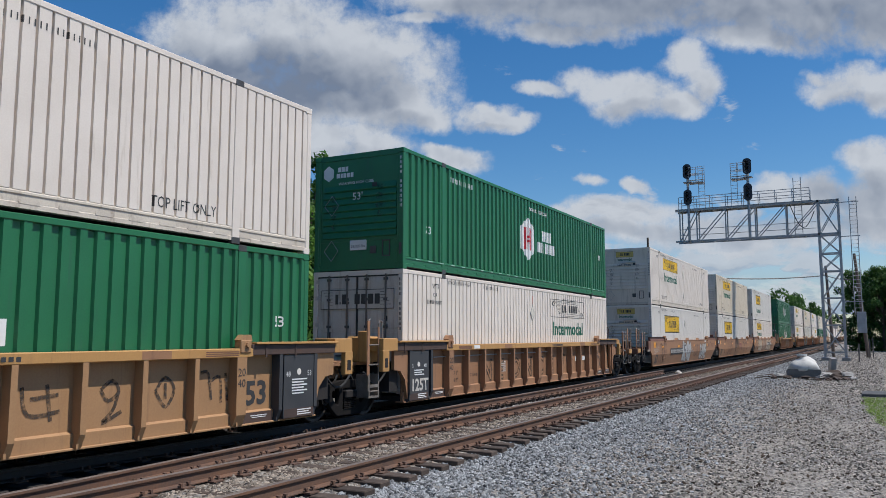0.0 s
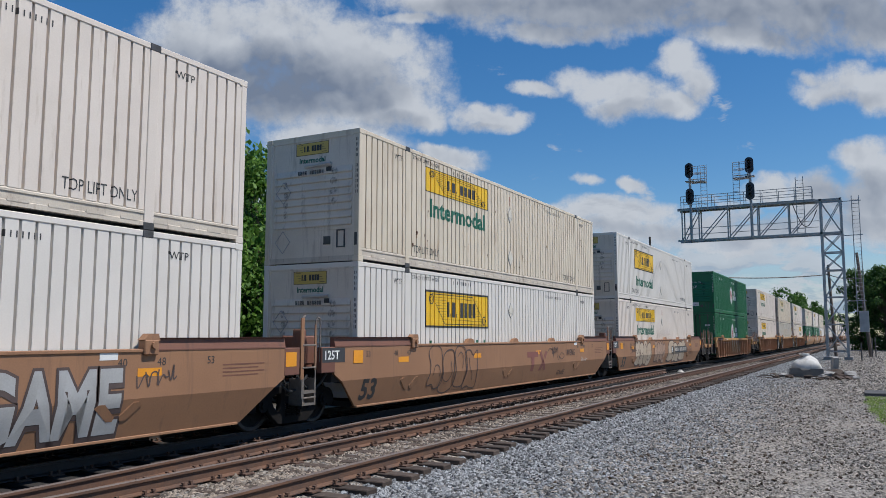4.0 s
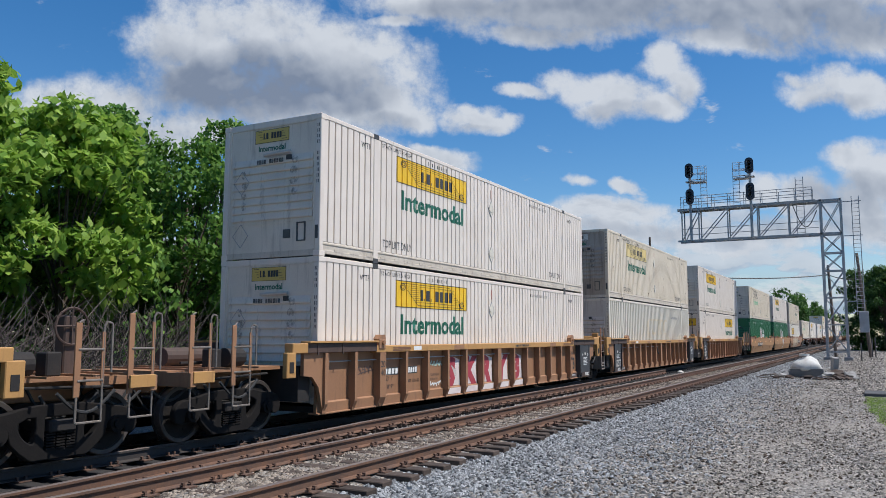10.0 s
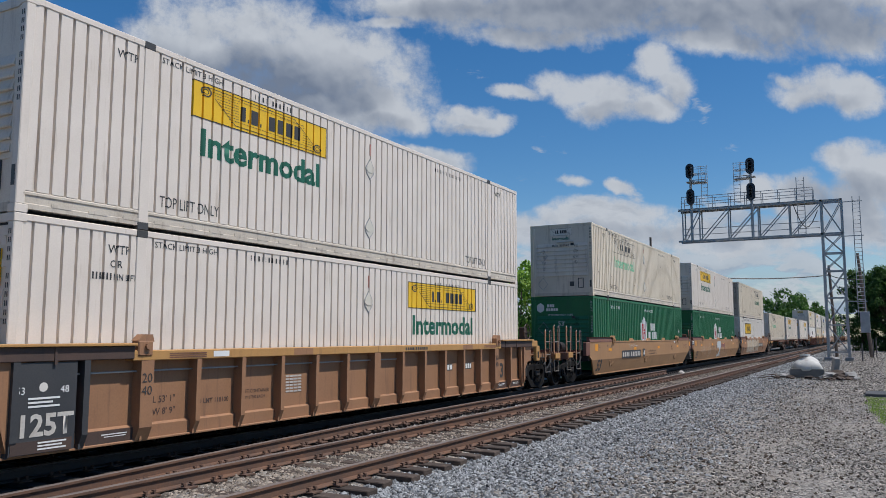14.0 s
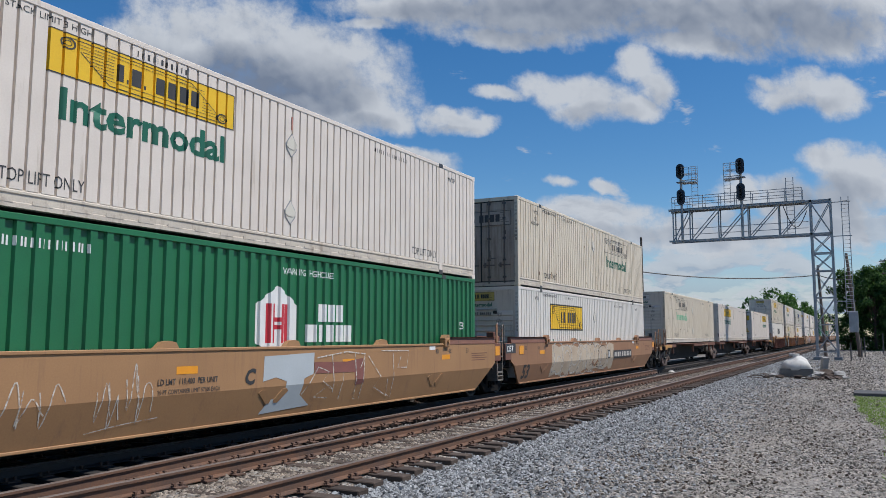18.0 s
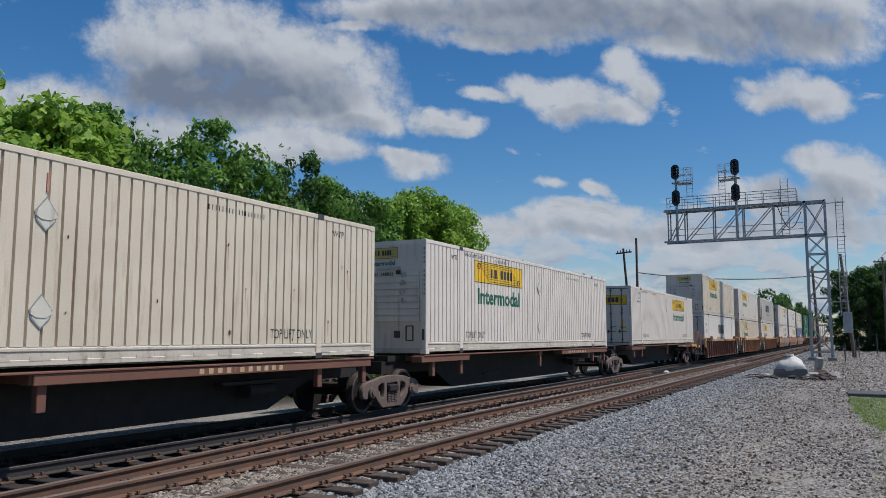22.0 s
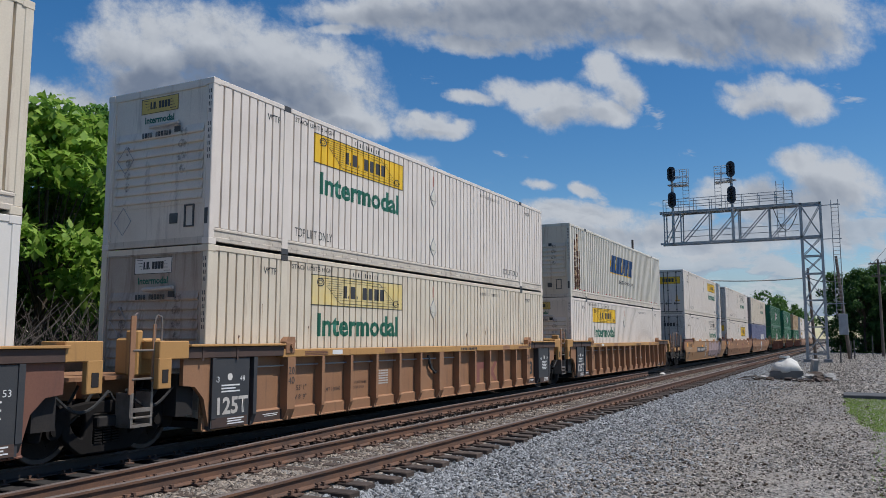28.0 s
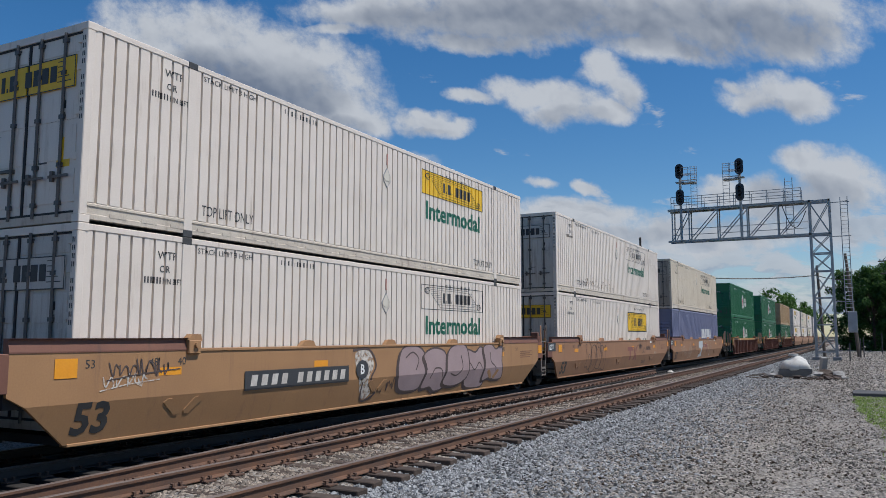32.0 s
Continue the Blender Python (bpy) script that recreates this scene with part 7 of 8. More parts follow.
def v_swirl(ob):
    on_side("lettering", ob, INK, "cmark", word("C", 0.36, 6.9, 0.90, 0.04, 0.2), 0.003)
    on_side("lettering", ob, INK, "ldlmt2", word("LD LMT  110,400  PER UNIT", 0.13, 5.0, 0.98, 0.01, 0.0, 1.25), 0.003)
    on_side("lettering", ob, INK, "ftlimit2", word("20 FT CONTAINER LIMIT 57500 EACH", 0.10, 5.0, 0.84, 0.0, 0.0, 1.3), 0.003)
    area(ob, BLUESPRAY, "tshape", [(7.36, 0.92), (7.38, 1.36), (8.82, 1.40), (8.80, 1.0), (8.52, 0.92), (8.46, 0.62), (8.82, 0.40), (7.40, 0.34), (7.62, 0.58), (7.98, 0.64), (8.0, 0.90), (7.7, 0.98)])
    area(ob, DULLRED, "redband", [(8.84, 1.0), (8.82, 1.22), (9.9, 1.20), (10.5, 1.26), (10.56, 0.74), (10.25, 0.70), (10.2, 0.98)], 0.003)
    bm = bmesh.new()
    for i, pts in enumerate(([(8.5, 0.62), (8.95, 1.12), (9.3, 1.02), (9.1, 0.84), (9.5, 0.66)], [(9.4, 1.34), (9.5, 0.60), (9.8, 0.98), (9.75, 0.46)], [(8.9, 1.30), (9.9, 1.40), (10.6, 1.34), (10.4, 1.05)], [(10.2, 1.38), (10.3, 0.42), (10.5, 0.40), (10.55, 1.3)],
                             [(10.7, 1.30), (11.2, 0.84), (11.0, 0.62), (11.6, 0.40), (11.5, 0.78)], [(11.2, 1.40), (12.4, 1.38), (12.3, 1.0), (11.9, 1.02), (12.05, 1.26)], [(11.7, 1.34), (11.78, 0.36), (11.55, 0.44)], [(9.2, 0.70), (8.9, 0.55), (9.35, 0.50)])):
        stroke(bm, pts, 0.026, -0.0006 * i, False, 1)
    on_side("graffiti_line", ob, PALESPRAY, "angular", bm, 0.006)
    tag(ob, 1.6, 3.4, 0.50, 1.2, PALESPRAY, 51, 6, 0.02)
    tag(ob, 3.9, 4.9, 0.40, 1.35, PALESPRAY, 52, 4, 0.018)


def v_pale(ob):
    rnd = random.Random(65)
    area(ob, SPRAYCREAM, "palefield", patch(rnd, 2.55, 10.1, 0.30, 1.48, 22))
    throw_up(ob, 2.7, 9.2, 0.36, 1.46, (1, 0, 3, 4, 2, 0, 1), None, PALESPRAY, "haze", 0.06)
    throw_up(ob, 6.9, 8.9, 0.55, 1.40, (4, 3), None, SCRAWL, "haze2", 0.03, False)
    name_plate(ob, 10.05, 0.78, "B", -0.86, 2.95)


def v_last(ob):
    name_plate(ob, 3.25, 0.79)
    throw_up(ob, 8.4, 14.2, 0.42, 1.48, (0, 1, 3, 2, 4), MAUVE, SPRAYDARK, "mauve", 0.045, True, SPRAYDARK)
    area(ob, BLACKPANEL, "ovalunit", [(6.85 + 0.24 * math.cos(t), 1.02 + 0.2 * math.sin(t)) for t in [i * 0.524 for i in range(12)]], 0.012)
    on_side("lettering", ob, LETTER, "ovalletter", word("B", 0.28, 6.78, 0.93, 0.03), 0.015)
    on_side("graffiti_line", ob, SPRAYDARK, "sweep", stroke(bmesh.new(), [(6.5, 1.42), (7.1, 1.44), (7.4, 1.1), (7.2, 0.8), (7.5, 0.5), (7.0, 0.35), (6.9, 0.75)], 0.05), 0.004)
    area(ob, PALESPRAY, "sweepfill", [(6.6, 1.36), (7.1, 1.40), (7.3, 1.1), (7.1, 0.8), (7.3, 0.5), (7.0, 0.4), (6.7, 0.9)], 0.002, True)
    tag(ob, 0.5, 1.6, 1.12, 1.4, SPRAYDARK, 72, 7)
    tag(ob, 0.4, 1.2, 0.98, 1.2, PALESPRAY, 73, 4)
    tag(ob, 7.7, 8.3, 0.45, 0.8, SPRAYDARK, 74, 3)


def bay_mark(ob, x0, x1, material, seed, kind="bars", y=-1.340):
    """Paint on the ribbed car's recessed wall: one figure to each bay."""
    rnd = random.Random(seed)
    for i in range(1, 16):
        a = RIBS[i] + 0.06
        if x0 <= a <= x1:
            if kind == "bars":
                polys = [quad(a + 0.08, a + 0.24, 0.34, 1.0, 0.1), quad(a + 0.36, a + 0.80, 0.36, 0.52, 0.1), quad(a + 0.50, a + 0.66, 0.5, 1.0, 0.15), quad(a + 0.3, a + 0.8, 0.86, 0.99, 0.1)]
            elif kind == "fill":
                polys = [quad(a - 0.01, a + 0.91, 0.47, 1.36)]
            elif kind == "half":
                polys = [quad(a + 0.02, a + 0.88, 0.48, 1.06)]
            elif kind == "flat":
                polys = [quad(a + 0.02, a + 0.88, 0.86, 1.04), quad(a + 0.30, a + 0.56, 0.48, 0.86)] if a < x1 - 1.0 else [[(a + 0.05, 1.04), (a + 0.25, 1.04), (a + 0.80, 0.48), (a + 0.60, 0.48)], [(a + 0.62, 1.04), (a + 0.82, 1.04), (a + 0.25, 0.48), (a + 0.05, 0.48)]]
            else:
                r = rnd.uniform(0.30, 0.42)
                polys = [[(a + 0.45 + r * math.cos(t) * rnd.uniform(0.6, 1), 0.75 + r * math.sin(t) * rnd.uniform(0.6, 1.1)) for t in [j * 0.7 for j in range(9)]], [(a + 0.1, 0.48), (a + 0.35, 0.48), (a + rnd.uniform(0.4, 0.7), 0.8), (a + 0.3, 0.7)]]
            figure_on("graffiti_mark", ob, y, material, (kind, seed, i), *polys)


BAY = -1.341             # just outside a ribbed car's recessed wall


def bay_strokes(ob, key, material, w, *lines):
    bm = bmesh.new()
    for i, pts in enumerate(lines):
        stroke(bm, pts, w, -0.0006 * i)
    part("graffiti_tag", shared(("bay", key), lambda: to_mesh(bm, material)), None, ob).location = (0, BAY, 0)


def r_scrawl(ob):
    """Loose dark spray signs, one to each bay."""
    for i, x in enumerate((10.35, 11.40, 12.40, 13.38, 9.3, 8.3)):
        kind = i % 4
        if kind == 0:
            lines = [(x, 1.08), (x + 0.10, 0.72), (x + 0.55, 0.74)], [(x + 0.35, 1.10), (x + 0.42, 0.62)], [(x + 0.12, 0.92), (x + 0.52, 0.96)]
        elif kind == 1:
            lines = [(x + 0.12, 0.98), (x + 0.30, 1.10), (x + 0.42, 0.95), (x + 0.25, 0.82), (x + 0.12, 0.98)], [(x + 0.42, 0.95), (x + 0.34, 0.70), (x + 0.16, 0.52), (x + 0.48, 0.66)]
        elif kind == 2:
            lines = [(x + 0.08, 0.90), (x + 0.25, 1.10), (x + 0.44, 0.92), (x + 0.28, 0.66), (x + 0.08, 0.90)], [(x + 0.26, 1.02), (x + 0.27, 0.78)]
        else:
            lines = [(x, 1.14), (x + 0.16, 1.12), (x + 0.24, 0.70)], [(x + 0.16, 0.96), (x + 0.42, 1.06), (x + 0.46, 0.64)], [(x + 0.55, 1.12), (x + 0.60, 0.66)]
        bay_strokes(ob, ("scrawl", i), SCRAWL, 0.055, *lines)


def r_letters(ob):
    """One dark outlined capital to each bay."""
    for i, c in enumerate("NEONCEV!"):
        x = RIBS[4 + i] + (0.16 if c != "!" else 0.34)
        q = part("graffiti_line", lettering(c, 0.78, SCRAWL, "LEFT", 0.055, 0.08), None, ob)
        q.location = (x, BAY, 0.52)
        q = part("graffiti_fill", lettering(c, 0.78, CARBROWN, "LEFT", -0.012, 0.08), None, ob)
        q.location = (x, BAY - 0.004, 0.52)
    figure_on("mark_bar", ob, BAY - 0.006, LETTER, "lettersbars", *blocks(11.95, 12.5, 0.84, 1.0, (1, 1, 1, 1), 0.4, 0.1), *blocks(12.75, 13.25, 0.84, 1.0, (1, 1, 1, 1, 1), 0.4, 0.1))


def r_mural(ob):
    """Silver-blue fields with broad green letters across five bays."""
    bay_mark(ob, 5.0, 9.9, MURAL, 91, "fill")
    for i in range(6, 10):
        x = RIBS[i]
        part("graffiti_fill", shared(("muralrib", i), lambda: to_mesh(box(bmesh.new(), x - 0.05, x + 0.05, -1.5205, -1.5155, 0.5, 1.36), SILVER)), None, ob)
    for i, lines in enumerate(([[(5.12, 1.28), (5.40, 0.95), (5.80, 0.50)]], [[(6.15, 0.52), (6.30, 0.95), (6.60, 1.20), (6.90, 0.85)], [(6.45, 0.72), (6.75, 0.60), (6.90, 0.50)]], [[(7.15, 1.0), (7.45, 0.60), (7.80, 0.72), (7.95, 1.1)]],
                               [[(8.25, 1.1), (8.50, 0.85), (8.85, 1.0), (8.95, 0.6)]], [[(9.25, 0.7), (9.50, 1.05), (9.85, 0.95)], [(9.35, 0.55), (9.70, 0.62)]])):
        bm = bmesh.new()
        for k, pts in enumerate(lines):
            stroke(bm, pts, 0.17, -0.0008 * k)
        part("graffiti_mark", shared(("muralmark", i), lambda: to_mesh(bm, SPRAYGREEN)), None, ob).location = (0, BAY - 0.004, 0)
        bm = bmesh.new()
        for k, pts in enumerate(lines):
            stroke(bm, [(a + 0.10, b + 0.05) for a, b in pts], 0.014, -0.0008 * k)
        part("graffiti_line", shared(("muraledge", i), lambda: to_mesh(bm, SPRAYDARK)), None, ob).location = (0, BAY - 0.008, 0)
    for i in (11, 12, 13):
        x = RIBS[i] + 0.16
        tag(ob, x, x + 0.6, 0.55 + 0.1 * (i % 2), 0.95, LETTER if i == 13 else SPRAYDARK, 190 + i, 3, 0.03, 0.0, BAY)
    bay_strokes(ob, "ringmark", SCRAWL, 0.02, [(5.15, 0.85), (5.35, 1.0), (5.55, 0.85), (5.35, 0.68), (5.15, 0.85)])


def r_pink(ob):
    """Broad pale patches with one dark red capital to each bay."""
    for i, c in enumerate("SKRYB"):
        a = RIBS[i + 5] + 0.07
        figure_on("graffiti_fill", ob, -1.340, PINKFILL, ("pinkbay", i), [(a, 0.47), (a + 0.86, 0.47), (a + 0.80, 0.9), (a + 0.84, 1.12), (a + 0.45, 1.20), (a + 0.02, 1.14)])
        figure_on("graffiti_fill", ob, -1.388, PINKFILL, ("pinklow", i), [(a + 0.02, 0.27), (a + 0.80, 0.27), (a + 0.84, 0.42), (a + 0.02, 0.42)])
        text_on(ob, c, 0.92, a + 0.10, -1.347, 0.50, REDSPRAY, 0.07, 0.1)
    tag(ob, 4.4, 4.9, 0.50, 0.64, LETTER, 303, 4, 0.03, 0.0, BAY)
    tag(ob, 4.25, 4.95, 0.98, 1.14, SPRAYMINT, 305, 4, 0.03, 0.0, BAY)
    tag(ob, 1.25, 1.85, 0.92, 1.12, SPRAYDARK, 304, 4, 0.02, 0.0, BAY)


def r_white(ob):
    """Thin white signatures in the last bays."""
    tag(ob, 9.4, 9.9, 0.70, 1.0, LETTER, 310, 3, 0.03, 0.0, BAY)
    tag(ob, 10.4, 10.9, 0.66, 1.0, LETTER, 311, 3, 0.035, 0.0, BAY)
    figure_on("mark_bar", ob, BAY, LETTER, "whitebars", *blocks(11.35, 11.85, 0.84, 1.0, (1, 1, 1, 1), 0.4, 0.1), *blocks(12.35, 12.9, 0.84, 1.0, (1, 1, 1, 1, 1), 0.4, 0.1))
    bay_strokes(ob, "crossmark", SCRAWL, 0.04, [(6.3, 0.62), (6.75, 1.0)], [(6.75, 0.62), (6.3, 1.0)])


def r_stencil(ob):
    bay_mark(ob, 9.4, 11.8, DULLRED, 97, "flat")
    x = 7.5
    q = bmesh.new()
    pts = [(x + 0.05, 1.3), (x + 0.2, 1.0), (x + 0.42, 0.86), (x + 0.62, 1.0), (x + 0.75, 1.3)]
    for a, b in zip(pts, pts[1:]):
        bar(q, (a[0], -1.40, a[1]), (b[0], -1.40, b[1]), 0.035, 6)
    part("hanging_strap", q, INK, ob)


DUSTYSPRAY = paint("dusty_brown_spray", (0.40, 0.27, 0.19), (0.33, 0.21, 0.15), 1.6, 0.7, bump=0)
BLUESPRAY = paint("pale_blue_grey_spray", (0.46, 0.50, 0.52), (0.40, 0.43, 0.45), 1.6, 0.7, bump=0)
MAUVE = paint("mauve_grey_spray", (0.36, 0.27, 0.27), (0.30, 0.22, 0.22), 1.6, 0.7, bump=0)
SPRAYCREAM = paint("cream_spray_paint", (0.50, 0.42, 0.32), (0.40, 0.30, 0.21), 1.6, 0.7, bump=0)
REDSPRAY = paint("dark_red_spray", (0.38, 0.045, 0.065), (0.31, 0.045, 0.06), 2, 0.7, bump=0)
PINKFILL = paint("pale_pink_spray", (0.66, 0.60, 0.57), (0.60, 0.50, 0.48), 2, 0.7, bump=0)
SCRAWL = smudge("thin_dark_spray", (0.06, 0.045, 0.035), 14.0, 0.30, 0.55)
PALESPRAY = smudge("thin_pale_spray", (0.62, 0.58, 0.52), 11.0, 0.28, 0.58)
MURAL = paint("silver_blue_mural_paint", (0.40, 0.50, 0.50), (0.55, 0.58, 0.56), 1.2, 0.6, bump=0)
CARS = {
    "ribbed": "tan-topped double-stack well car with brown ribbed sides",
    "smooth": "faded brown double-stack well car with folded plate sides and spray paint",
    "spine": "black skeletal container car with rusty brackets",
}
LABELS = {
    0: "tan ribbed well car with dark spray signs in its bays", 1: "brown ribbed well car with outlined capitals sprayed along its bays",
    2: "faded brown smooth-sided well car with silver spray paint", 3: "faded brown smooth-sided well car with thin dark tags",
    4: "faded brown smooth-sided well car with cream bubble figures", 5: "brown ribbed well car with a silver and green mural",
    6: "brown ribbed well car with dark red sprayed capitals", 7: "brown ribbed well car with a faded red mark and slack strap",
    8: "brown ribbed well car with a yellow top chord, little marked", 9: "clean tan smooth-sided well car with a black number panel",
    10: "tan smooth-sided well car with pale blue and red paint", 11: "brown smooth-sided well car washed over with cream paint",
    15: "oxide red ribbed well car under a smooth white container", 17: "brown ribbed well car with thin white signatures",
    18: "tan smooth-sided well car with mauve spray paint",
}
VARIANTS = {0: r_scrawl, 1: r_letters, 17: r_white, 7: r_stencil, 16: r_stencil, 2: v_silver, 3: v_tagged, 4: v_bubbles, 5: r_mural, 6: r_pink, 9: v_plain, 10: v_swirl, 11: v_pale, 18: v_last, 19: v_tagged, 20: v_swirl}
SMOOTHTAN = paint("sun_faded_tan_car_paint", (0.375, 0.208, 0.095), (0.31, 0.168, 0.078), 0.8, 0.65, bump=0.06, stain=(0.22, 0.12, 0.07), stain_amount=0.3)
SMOOTHBROWN = paint("faded_brown_car_paint", (0.32, 0.168, 0.088), (0.26, 0.135, 0.072), 0.8, 0.65, bump=0.06, stain=(0.17, 0.095, 0.06), stain_amount=0.3)
BODYTAN = paint("ochre_car_side_paint", (0.38, 0.215, 0.10), (0.31, 0.17, 0.08), 1.0, 0.65, bump=0.08, stain=(0.16, 0.09, 0.05), stain_amount=0.3)
TRAIN = []               # (thing, x at the start, z)
TRUCKS = []              # (wheelset, x at the start)


def train():
    protos = {}
    for i, (x, kind, upper, lower) in enumerate(UNITS):
        before = x - UNITS[i - 1][0] - L if i else 3.35
        after = UNITS[i + 1][0] - x - L if i + 1 < len(UNITS) else 7.4
        joined = (before < 4.6 and not (i and (UNITS[i - 1][1] == "spine") != (kind == "spine")), after < 4.6 and not (i + 1 < len(UNITS) and (UNITS[i + 1][1] == "spine") != (kind == "spine")))
        if kind == "ribbed":
            color = CARRED if i in (15, 21, 22, 23) else BODYTAN if i == 0 else CARBROWN
            car = well_ribbed(LABELS.get(i, CARS[kind]), color, joined, VARIANTS.get(i))
        elif kind == "smooth":
            car = well_smooth(LABELS.get(i, CARS[kind]), SMOOTHTAN if i in (9, 10, 18) else SMOOTHBROWN, joined, VARIANTS.get(i))
        else:
            car = spine_car(CARS[kind], joined, i - 12)
        TRAIN.append((car, x, 0.0))
        ends = []
        if kind == "spine":
            ends = [0.65 if not joined[0] else -before / 2] + ([L - 1.2] if not joined[1] else [])
        else:
            ends = [-before / 2 if joined[0] else -2.05] + ([] if joined[1] else [L + 2.05])
        for e in ends:
            t = truck(car, e, TRUCKDUST if kind == "spine" else TRUCKDARK)
            TRUCKS.extend((w, x + e) for w in t.children if w.name.startswith("wheelset"))
        for spec, z in ((upper, SPINE_Z if kind == "spine" else HIGH_Z), (lower, LOW_Z)):
            if not spec:
                continue
            color, label, how = SPECS[spec]
            if spec in protos:
                box_ = copy_thing(protos[spec], Matrix.Identity(4))
            else:
                box_ = protos[spec] = container(color, label, **how)
            TRAIN.append((box_, x, z))


train()


# ---- signal bridge ----
def signal_bridge():
    X, ya, yb = 68.5, 1.62, 3.05          # tower legs stand at ya and yb
    top, low, tip = 12.35, 9.72, 14.05
    ob = tagged(new("signal_bridge"), "grey galvanised cantilever signal bridge reaching over both tracks", "signal bridge")
    ob.location = (X, 0, 0)
    xs = (-0.55, 0.55)
    for x in xs:
        for y in (ya, yb):
            part("tower_leg", beam(bmesh.new(), (x, y, -0.1), (x, y, top + 0.1), 0.17, 0.17), GALV, ob)
            part("footing", box(bmesh.new(), x - 0.3, x + 0.3, y - 0.3, y + 0.3, -0.25, 0.12, 0.03), CONCRETE, ob)
        zs = [0.5, 2.6, 4.7, 6.8, 8.2, 9.72, 12.3]
        for a, b in zip(zs, zs[1:]):
            part("tower_strut", beam(bmesh.new(), (x, ya, a), (x, yb, a), 0.09, 0.09), GALV, ob)
            part("tower_brace", beam(bmesh.new(), (x, ya, a), (x, yb, b), 0.06, 0.06), GALV, ob)
            part("tower_brace", beam(bmesh.new(), (x + 0.03, yb, a), (x + 0.03, ya, b), 0.06, 0.06), GALV, ob)
        for z in (top, low):
            part("chord", beam(bmesh.new(), (x, ya, z), (x, tip, z), 0.17, 0.15), GALV, ob)
        ys = [yb + i * (tip - 0.35 - yb) / 4.6 for i in range(5)] + [tip - 0.35]
        for i, y in enumerate(ys[1:]):
            part("truss_post", beam(bmesh.new(), (x, y, low), (x, y, top), 0.10, 0.10), GALV, ob)
            part("truss_diagonal", beam(bmesh.new(), (x, ys[i], top), (x, y, low), 0.07, 0.07), GALV, ob)
    for y in [yb + i * 1.0 for i in range(11)]:
        part("cross_tie", beam(bmesh.new(), (xs[0], y, low), (xs[1], y, low), 0.07, 0.07), GALV, ob)
        part("cross_tie", beam(bmesh.new(), (xs[0], y, top), (xs[1], y, top), 0.07, 0.07), GALV, ob)
    part("walkway", box(bmesh.new(), xs[0] - 0.1, xs[1] + 0.1, 3.4, tip, top + 0.09, top + 0.13), GALV, ob)
    for x in (xs[0] - 0.08, xs[1] + 0.08):
        for a, b in ((3.6, tip - 0.3),):
            for z in (13.0, 13.5):
                part("hand_rail", bar(bmesh.new(), (x, a, z), (x, b, z), 0.028), GALV, ob)
            k = 8
            for i in range(k + 1):
                y = a + (b - a) * i / k
                part("rail_post", bar(bmesh.new(), (x, y, 12.4), (x, y, 13.5), 0.028), GALV, ob)
    for x in (xs[0] + 0.1,):
        for z in (10.25, 10.75):
            part("hand_rail", bar(bmesh.new(), (x, 3.2, z), (x, tip - 0.4, z), 0.025), GALV, ob)
    for y, heads, foot in ((12.92, ((15.0, 16.3), (12.75, 14.1)), 9.7), (8.12, ((14.95, 16.3), (12.75, 14.2)), 9.7)):
        part("signal_mast", bar(bmesh.new(), (-0.7, y, foot), (-0.7, y, heads[0][1] - 0.5), 0.11, 10), GALV, ob)
        for a, b in heads:
            bm = bmesh.new()
            h = (b - a) / 2
            ring = [(y + 0.34 * math.cos(t), (a + b) / 2 + (h - 0.34) * (1 if math.sin(t) > 0 else -1) + 0.34 * math.sin(t)) for t in [(i + 0.5) * math.pi / 9 for i in range(18)]]
            prism(bm, ring, -0.98, -0.94, "x")
            head = part("signal_head", bm, HEADBLUE, ob, "dark oval signal head")
            for z in (a + 0.38, (a + b) / 2, b - 0.38):
                hood = bmesh.new()
                bmesh.ops.create_cone(hood, cap_ends=False, segments=12, radius1=0.13, radius2=0.13, depth=0.28, matrix=Matrix.Translation((-1.12, y, z)) @ Matrix.Rotation(radians(90), 4, "Y"))
                part("lamp_hood", hood, HEADBLUE, head)
        side = -1 if y > 10 else 1
        for dx in (-0.25, 0.25):
            part("ladder_rail", bar(bmesh.new(), (-0.55, y + side * 1.1 + dx, 12.4), (-0.55, y + side * 1.1 + dx, 16.1), 0.022), GALV, ob)
        for i in range(11):
            part("ladder_rung", bar(bmesh.new(), (-0.55, y + side * 1.1 - 0.25, 12.7 + 0.3 * i), (-0.55, y + side * 1.1 + 0.25, 12.7 + 0.3 * i), 0.016, 4), GALV, ob)
        for z in (14.85, 15.4, 15.95):
            for dx in (-0.45, 0.35):
                part("cage_rail", bar(bmesh.new(), (-0.55 + dx, y + side * 0.1, z), (-0.55 + dx, y + side * 1.3, z), 0.022, 5), GALV, ob)
        part("cage_floor", box(bmesh.new(), -1.0, -0.15, *sorted((y + side * 0.1, y + side * 1.3)), 14.62, 14.66), GALV, ob)
        for dy in (0.15, 0.72, 1.28):
            part("cage_post", bar(bmesh.new(), (-1.0, y + side * dy, 14.62), (-1.0, y + side * dy, 15.95), 0.022, 5), GALV, ob)
        for z in (14.9, 15.4):
            part("ladder_stay", bar(bmesh.new(), (-0.6, y, z), (-0.6, y + side * 1.3, z), 0.03, 4), GALV, ob)
        part("mast_platform", box(bmesh.new(), -0.9, -0.2, y - 0.35, y + 0.35, 14.72, 14.78), GALV, ob)
    for y in (0.35, 0.85):
        part("ladder_rail", bar(bmesh.new(), (-0.1, y, 3.4), (-0.1, y, 12.6), 0.03), GALV, ob)
